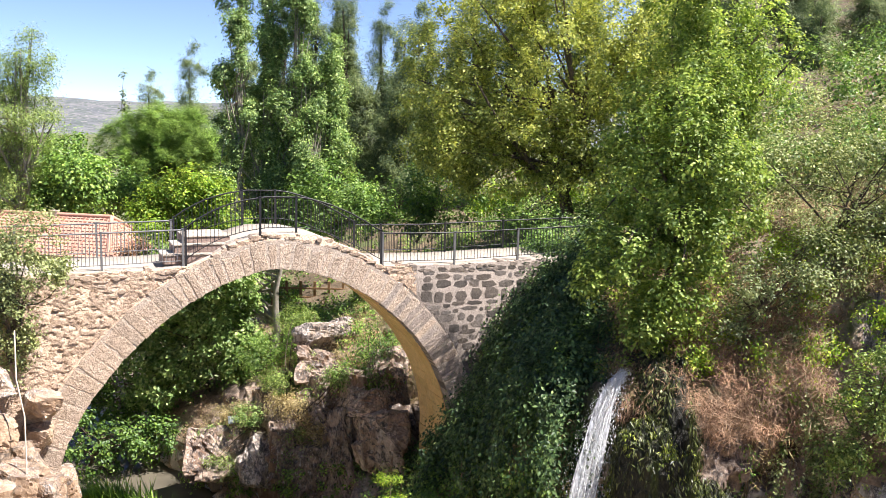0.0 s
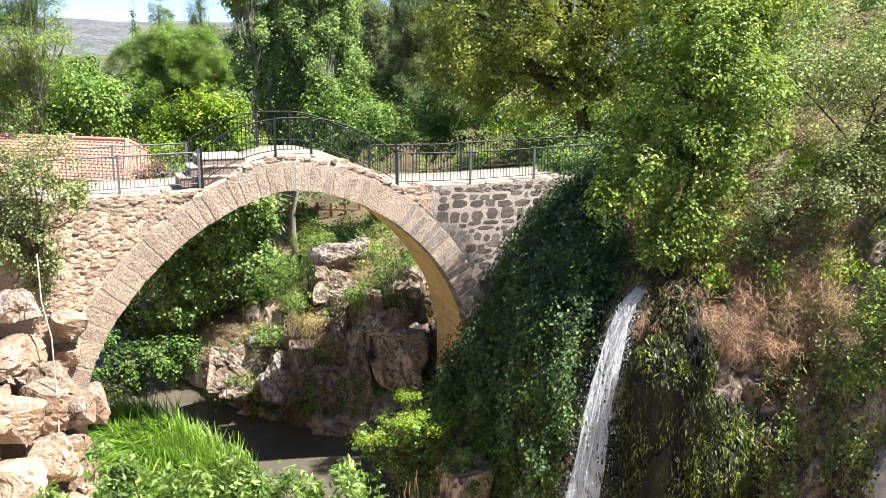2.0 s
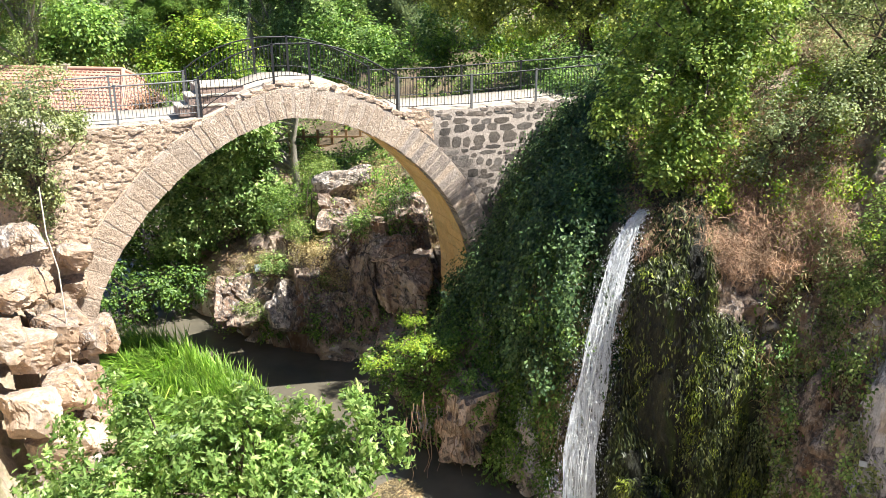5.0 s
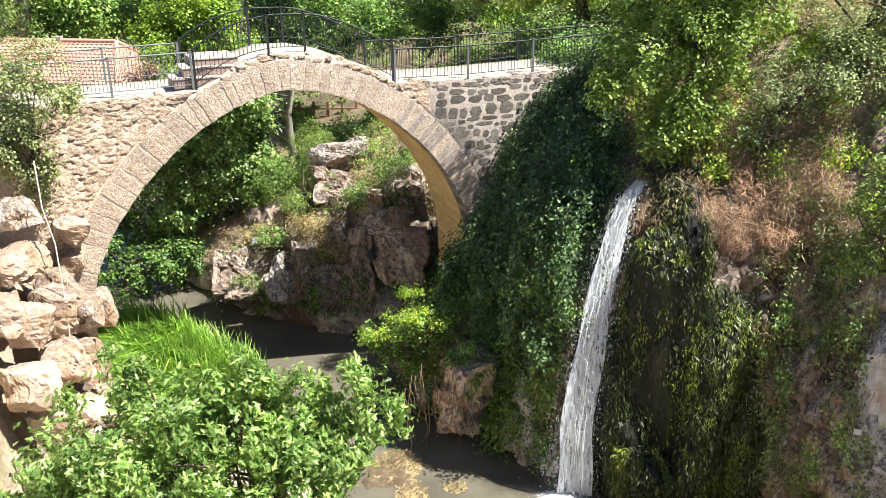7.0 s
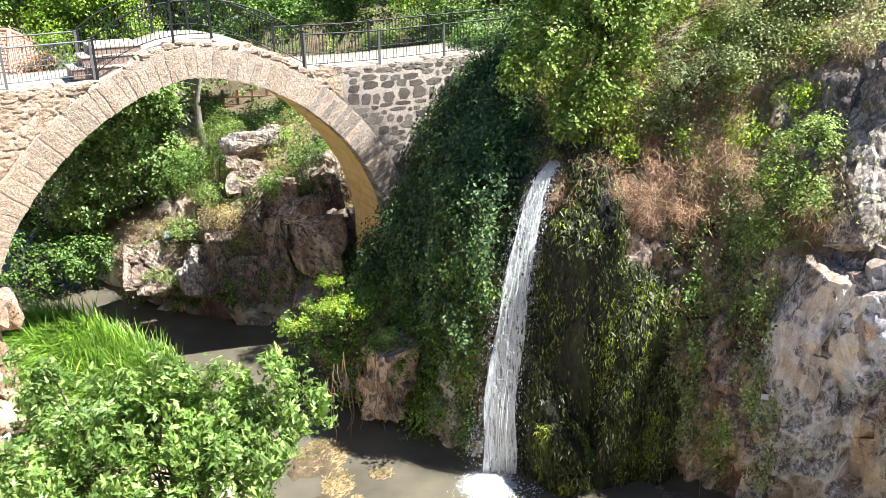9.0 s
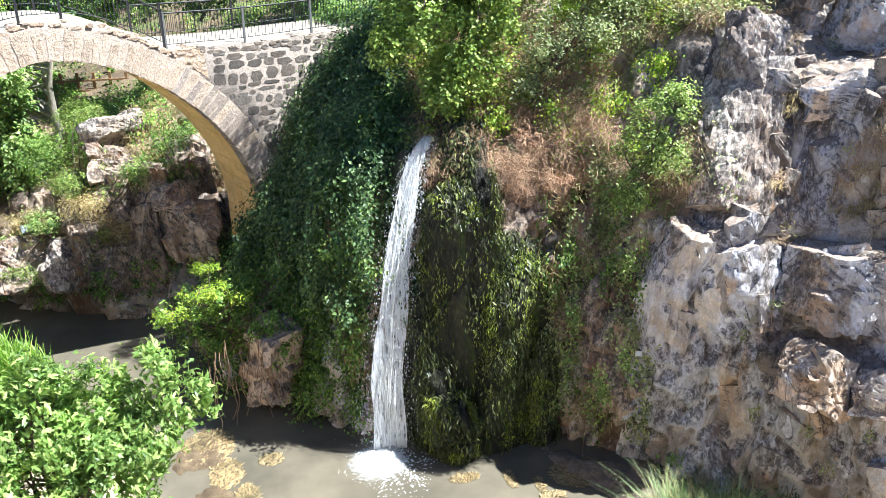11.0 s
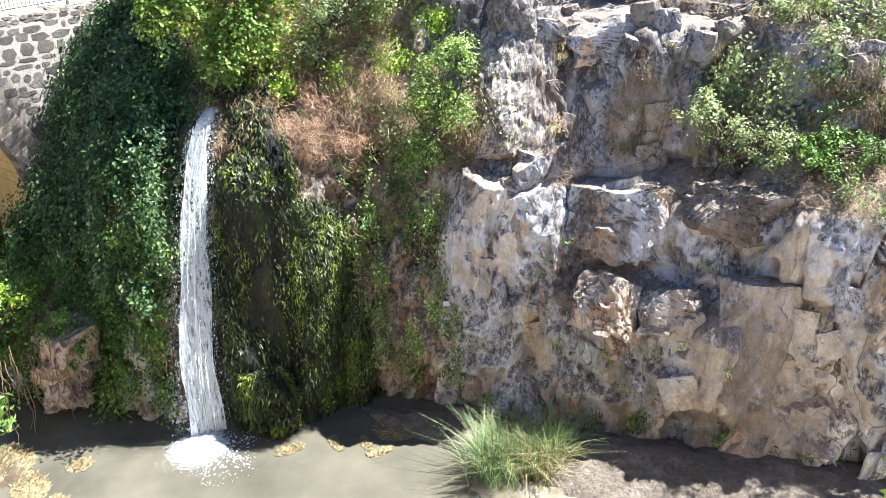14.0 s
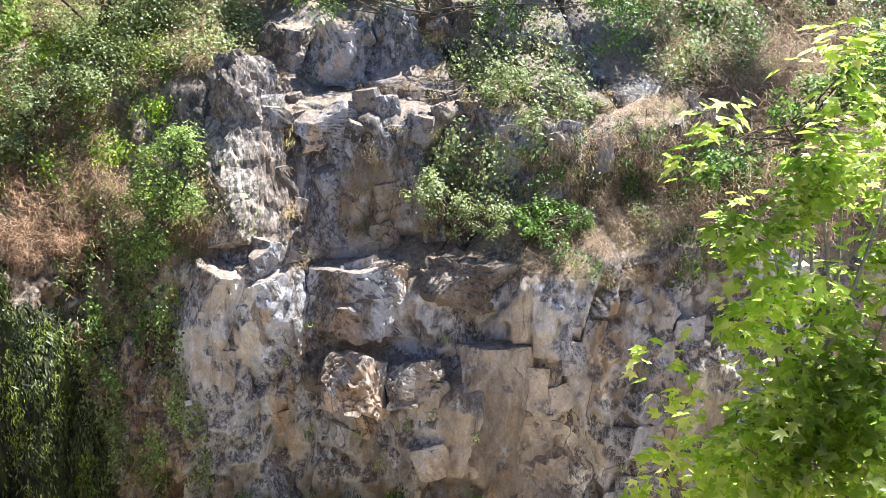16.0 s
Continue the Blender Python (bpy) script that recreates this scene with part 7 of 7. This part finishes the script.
# ---- near plants ----
bush("olive_bush", "grey green olive bush at the bridge's approach", [((-9.5, 18.6, 10.0), (0.9, 0.7, 1.0)), ((-9.0, 18.8, 9.4), (0.6, 0.5, 0.5)), ((-9.9, 18.6, 8.4), (0.8, 0.6, 0.9)), ((-9.8, 18.9, 7.4), (0.5, 0.4, 0.7)), ((-8.5, 18.8, 9.6), (0.35, 0.3, 0.3)), ((-10.3, 18.5, 9.2), (0.8, 0.6, 1.4))], 430, 80, 0.2, 0.075, "oval", olive_leaf, (-9.9, 18.9, 7.2))
bush("plane_sapling", "big light green plane sapling bush with lobed leaves", [((-3.9, 10.4, 6.0), (1.3, 0.9, 0.9)), ((-2.2, 10.7, 5.5), (0.9, 0.8, 0.8)), ((-5.0, 9.9, 5.5), (1.2, 0.9, 1.0)), ((-3.2, 10.2, 4.5), (1.8, 1.0, 1.2)), ((-1.95, 10.8, 6.35), (0.2, 0.2, 0.45)), ((-1.45, 10.9, 6.3), (0.22, 0.2, 0.4)), ((-2.75, 10.6, 6.5), (0.2, 0.2, 0.35)), ((-4.6, 10.3, 6.9), (0.3, 0.3, 0.3))] + [((-1.3 - 4.4 * rng.random(), 10.5 + 0.5 * rng.random(), 5.9 + 1.1 * rng.random()), (0.13, 0.13, 0.4)) for _ in range(26)], 950, 70, 0.19, 0.1, "palmate", laurel_leaf, (-3.4, 10.2, 1.6), radius=0.07, branch=40, upward=0.3, rising=1.2)
bush("plane_sapling", "slender upright shoots of the plane sapling bush", [((-2.9 + 0.28 * k, 10.7 + 0.1 * (k % 3), 5.7 + 0.35 * math.sin(k * 2.1)), (0.12, 0.12, 0.5)) for k in range(8)] + [((-5.8, 9.7, 4.8), (0.9, 0.7, 0.9)), ((-6.2, 10.4, 4.0), (0.8, 0.6, 0.8))], 420, 66, 0.17, 0.1, "palmate", laurel_leaf, (-3.0, 10.4, 1.8), radius=0.04, branch=30, upward=0.2, rising=1.5)
bush("young_plane_tree", "young plane tree with big bright lobed leaves", [((4.38, 2.04, 11.75), (0.08, 0.08, 0.22)), ((4.3, 2.03, 11.4), (0.16, 0.16, 0.22)), ((4.43, 1.78, 11.1), (0.18, 0.2, 0.25)), ((4.4, 1.6, 10.75), (0.22, 0.24, 0.25)), ((4.72, 1.46, 11.0), (0.3, 0.3, 0.35)), ((4.87, 1.46, 11.5), (0.24, 0.26, 0.32)), ((4.75, 1.2, 10.4), (0.4, 0.4, 0.4)), ((4.5, 1.34, 10.1), (0.36, 0.36, 0.34)), ((4.15, 1.58, 9.95), (0.24, 0.26, 0.26)), ((3.98, 1.94, 10.46), (0.1, 0.12, 0.12)), ((4.05, 1.74, 10.2), (0.16, 0.16, 0.16)), ((3.92, 2.05, 10.5), (0.07, 0.07, 0.09)), ((4.98, 1.5, 12.0), (0.12, 0.14, 0.3)), ((4.7, 0.94, 10.0), (0.5, 0.45, 0.45)), ((3.85, 1.82, 9.85), (0.14, 0.16, 0.2)), ((4.7, 1.65, 11.4), (0.16, 0.18, 0.22)), ((4.86, 1.56, 12.1), (0.1, 0.12, 0.25)), ((5.0, 1.1, 11.2), (0.25, 0.3, 0.5)), ((4.4, 1.5, 9.5), (0.4, 0.35, 0.3))], 620, 14, 0.15, 0.088, "lobed", maple_leaf, (5.3, 1.0, 7.2), radius=0.025, category="tree", branch=40, upward=1.6, bark=pale_bark_mat)


def blades(name, label, centres, height, spread, n, leaf, width, category, lean=0.5, kind="stuff", bend=(0.0, 0.0), droop=0.25):
    """Long bent blades that fan out from their roots."""
    cs = np.array(centres, float)
    k = rng.integers(0, len(cs), n)
    root = cs[k, :3] + np.stack([rng.normal(size=n) * cs[k, 3] * 0.5, rng.normal(size=n) * cs[k, 3] * 0.5, 0 * k], 1)
    d = rng.normal(size=(n, 2)) * spread + np.array(bend)
    h = height * (0.65 + 0.5 * rng.random(n))
    v, f = [], []
    side = unit(np.stack([-d[:, 1], d[:, 0], 0 * h], 1))
    q = np.linspace(0, 1, 5)
    spine = root[:, None] + np.stack([d[:, :1] * h[:, None] * (q ** 2) * lean * 2, d[:, 1:] * h[:, None] * (q ** 2) * lean * 2, h[:, None] * (q - droop * q ** 3 * np.linalg.norm(d, axis=1)[:, None])], -1)
    wd = width * np.array([0.7, 1, 0.9, 0.6, 0.05])
    left, right = spine - side[:, None] * wd[None, :, None], spine + side[:, None] * wd[None, :, None]
    v = np.stack([left, right], 2).reshape(-1, 3)
    base = (np.arange(n) * 10)[:, None]
    i = np.arange(4)[None] * 2
    f = np.stack([base + i, base + i + 1, base + i + 3, base + i + 2], -1).reshape(-1, 4)
    return tagged(new(name, mesh_of(name, v, f, leaf)), label, category, "", kind)


blades("reed_bed", "bright green reeds bending over the water", ((-9.8, 22.6, 0.9, 0.5), (-9.2, 22.9, 1.0, 0.6), (-8.5, 22.8, 0.9, 0.6), (-9.3, 22.1, 0.9, 0.6), (-8.6, 22.0, 0.8, 0.6)), 1.75, 0.17, 10000, reed_leaf, 0.028, "reeds", 1.1, bend=(-0.3, -0.2), droop=0.8)
blades("reed_bed", "lower bright green reeds at the water's edge", ((-7.8, 22.4, 0.6, 0.6), (-7.2, 22.2, 0.4, 0.6), (-6.6, 21.9, 0.2, 0.6), (-6.1, 21.5, 0.0, 0.5), (-7.4, 21.4, 0.3, 0.7), (-8.2, 21.3, 0.5, 0.7), (-6.8, 20.9, 0.1, 0.6), (-5.8, 21.2, 0.0, 0.4)), 1.6, 0.15, 11000, reed_leaf, 0.026, "reeds", 1.0, bend=(-0.2, -0.12), droop=0.6)
blades("grass_tussock", "tussock of green and straw coloured sedge by the pool", ((8.1, 12.7, 0.1, 0.5), (8.8, 12.3, 0.1, 0.55), (7.9, 12.3, 0.1, 0.45), (9.3, 12.2, 0.15, 0.4)), 1.15, 0.36, 1300, sedge_leaf, 0.0065, "grass", 0.7)
blades("grass_tussock", "dry straw stalks among the sedge", ((8.3, 12.4, 0.1, 0.4), (8.9, 11.9, 0.1, 0.35)), 1.2, 0.45, 420, straw_mat, 0.005, "grass", 0.8)

# ---- scrub over the hillside and the slopes ----


def hillside(name, label, n, per, spread, leaf_size, leaf, rows, x0, x1, seed, lift=0.5, shape="oval"):
    """Low scrub all over a stretch of the slope."""
    g = right_grid[:, rows[0]:rows[1]]
    i, j = rng.integers(0, g.shape[0] - 1, n * 6), rng.integers(0, g.shape[1] - 1, n * 6)
    k, m = rng.random((n * 6, 1)), rng.random((n * 6, 1))
    p = g[i, j] * (1 - k) * (1 - m) + g[i + 1, j] * k * (1 - m) + g[i, j + 1] * (1 - k) * m + g[i + 1, j + 1] * k * m
    far = np.hypot(p[:, 0], p[:, 1])
    keep = (p[:, 0] > x0) & (p[:, 0] < x1) & (far < 75) & (p[:, 1] > 5)
    keep &= np.array([noise.noise(Vector((v[0] * 0.3, v[1] * 0.3, seed))) > -0.25 for v in p])
    p = p[keep][:n]
    c = p + np.array([0, 0, lift]) * rng.random((len(p), 1))
    e = unit(rng.normal(size=(len(p), per, 3)))
    e[..., 2] = np.abs(e[..., 2]) * 1.2 - 0.2
    s = spread * (0.5 + rng.random((len(p), 1, 1)))
    at = (c[:, None] + e * s * (0.3 + 0.7 * rng.random((len(p), per, 1)))).reshape(-1, 3)
    facing = (e + rng.normal(size=e.shape) * 0.5 + np.array([0, 0, 0.6])).reshape(-1, 3)
    tagged(new(name, foliage(name, at, facing, leaf_size * (0.6 + 0.8 * rng.random(len(at))), shape, leaf)), label, "scrub", "", "stuff")


hillside("hillside_scrub", "grey green scrub covering the hillside", 1300, 120, 0.9, 0.13, olive_leaf, (132, 163), 4, 60, 1.0)
hillside("hillside_bushes", "green bushes scattered over the hillside", 700, 150, 1.0, 0.13, bush_leaf, (132, 163), 2, 60, 5.0, 1.0)
hillside("hillside_weeds", "dry yellow weeds and brush on the slope", 500, 80, 0.5, 0.12, straw_mat, (120, 160), 4, 40, 9.0, 0.2, "narrow")
hillside("plateau_weeds", "green weeds and low plants on the level ground", 700, 50, 0.5, 0.15, bush_leaf, (120, 160), -14, 6, 13.0, 0.3)
creeper("ledge_weeds", "dry tufts and dead leaves caught on the cliff's ledges", u_of(9.0, 14.4), u_of(17.0, 7.4), 5.6, 12.5, 260, 60, 0.16, 0.13, "needle", straw_mat, 0.1, 0.4, "weeds", 0.8, "stuff")
creeper("ledge_weeds", "brown leaf litter lying on the cliff's ledges", u_of(9.0, 14.4), u_of(18.0, 6.6), 5.8, 12.5, 420, 80, 0.2, 0.1, "needle", dead_mat, 0.06, 0.35, "leaf litter", 0.6, "stuff")
creeper("hanging_vines", "small green plants rooted in the cliff's cracks", u_of(8.6, 14.8), u_of(16.0, 8.0), 1.0, 10.0, 30, 50, 0.1, 0.055, "oval", olive_leaf, 0.1, 0.8, "weeds", 0.4)
creeper("hanging_vines", "dark ferns and weeds at the cliff's foot", u_of(7.0, 16.4), u_of(15.0, 8.6), 0.2, 1.0, 90, 60, 0.2, 0.1, "narrow", ivy_leaf, 0.3, 0.6, "weeds", 0.4)
creeper("brushwood", "tangled dry shrubs on the shelf of the cliff", u_of(13.4, 9.9), u_of(17.4, 7.1), 6.0, 8.8, 260, 110, 0.22, 0.2, "twig", dead_mat, 0.3, 0.6, "scrub", 0.0, "stuff")
creeper("brushwood", "dark leafy undergrowth on the shelf of the cliff", u_of(13.4, 9.9), u_of(17.4, 7.1), 6.0, 8.8, 150, 80, 0.2, 0.07, "oval", shaded_dark_leaf, 0.35, 0.7, "scrub", 0.6, "stuff")
creeper("brushwood", "dense brown and green brush over the cliff's shoulder", u_of(15.8, 8.1), u_of(22.0, 4.0), 6.4, 13.5, 500, 100, 0.3, 0.26, "twig", dead_mat, 0.4, 0.7, "scrub", 0.0, "stuff")
creeper("brushwood", "grey green brush over the cliff's shoulder", u_of(12.0, 11.2), u_of(22.0, 4.0), 7.6, 13.5, 420, 70, 0.32, 0.1, "oval", olive_leaf, 0.5, 0.7, "scrub", 0.4, "stuff")
bush("shrub", "bright green shrub on the cliff's shoulder", [((18.6, 6.6, 9.6), (0.8, 0.7, 0.7)), ((19.4, 5.6, 10.4), (0.9, 0.8, 0.8)), ((17.2, 7.9, 8.4), (0.7, 0.6, 0.6))], 90, 80, 0.3, 0.11, "oval", bush_leaf, (18.8, 6.8, 8.6))
for k, (x, y, z, h) in enumerate(((15.0, 17.5, 12.4, 5.0), (17.5, 16.0, 12.8, 5.5), (19.6, 13.5, 12.6, 5.0), (21.5, 11.0, 12.6, 5.5), (12.6, 19.0, 12.2, 4.6), (23.0, 8.0, 12.4, 5.0))):
    bush("young_tree", "slender young tree on top of the cliff", [((x, y, z + h * 0.45), (0.9, 0.8, h * 0.25)), ((x + 0.3, y, z + h * 0.75), (0.8, 0.7, h * 0.22)), ((x - 0.6, y + 0.2, z + h * 0.25), (0.8, 0.7, 0.6))], 90, 80, 0.4, 0.13, "oval", (bush_leaf, olive_leaf, shaded_dark_leaf)[k % 3], (x, y, z - 0.8), radius=0.09, category="tree")

hillside("hillside_brush", "brown dead brush and leaf litter under the trees above the cliff", 700, 45, 0.7, 0.14, dead_mat, (112, 150), 11, 40, 17.0, 0.4, "narrow")
hillside("hillside_bushes", "dark green bushes above the cliff", 420, 90, 1.0, 0.16, shaded_dark_leaf, (118, 152), 14, 40, 21.0, 1.2)
creeper("brushwood", "brown twigs and dead brush over the far end of the cliff", u_of(17.0, 7.4), u_of(29.0, -1.0), 7.0, 13.5, 600, 100, 0.45, 0.36, "twig", dead_mat, 0.6, 0.7, "scrub", 0.0, "stuff")
creeper("brushwood", "green brush over the far end of the cliff", u_of(17.0, 7.4), u_of(29.0, -1.0), 7.6, 13.5, 420, 70, 0.45, 0.13, "oval", shaded_dark_leaf, 0.8, 0.7, "scrub", 0.4, "stuff")
hillside("dry_field", "sunlit straw coloured dry grass beyond the arch", 420, 60, 0.4, 0.2, straw_mat, (60, 150), -12, -2, 31.0, 0.3, "needle")
creeper("scrub", "red brown twigs and dry weeds above the waterfall", u_of(3.6, 17.6), u_of(7.6, 16.0), 6.4, 9.4, 300, 130, 0.28, 0.22, "twig", rust_mat, 0.5, 0.6, "scrub", 0.0)
creeper("scrub", "yellow green low bushes above the waterfall", u_of(3.6, 17.6), u_of(8.4, 15.0), 7.0, 10.4, 260, 80, 0.26, 0.075, "oval", lime_leaf, 0.6, 0.6, "scrub", 0.9)
creeper("hanging_vines", "low green weeds along the damp soil at the cliff's foot", u_of(8.6, 14.8), u_of(18.0, 6.6), 0.2, 0.9, 70, 70, 0.18, 0.08, "oval", bush_leaf, 0.6, 0.6, "weeds", 1.2)
creeper("hanging_vines", "pale leafy weeds climbing the rock beside the moss", u_of(6.5, 16.8), u_of(8.3, 15.1), 0.8, 6.4, 46, 60, 0.15, 0.09, "oval", river_leaf, 0.4, 1.4, "vine", 0.9)

# ---- the small stones of the bridge's face ----
edge_stones()
rubble(-13.2, -5.8, 2.6, (0.08, 0.2), (0.15, 0.55), 0.004, 0.03, rubble_mat, "rubble_stone", 0.14, 0.5)
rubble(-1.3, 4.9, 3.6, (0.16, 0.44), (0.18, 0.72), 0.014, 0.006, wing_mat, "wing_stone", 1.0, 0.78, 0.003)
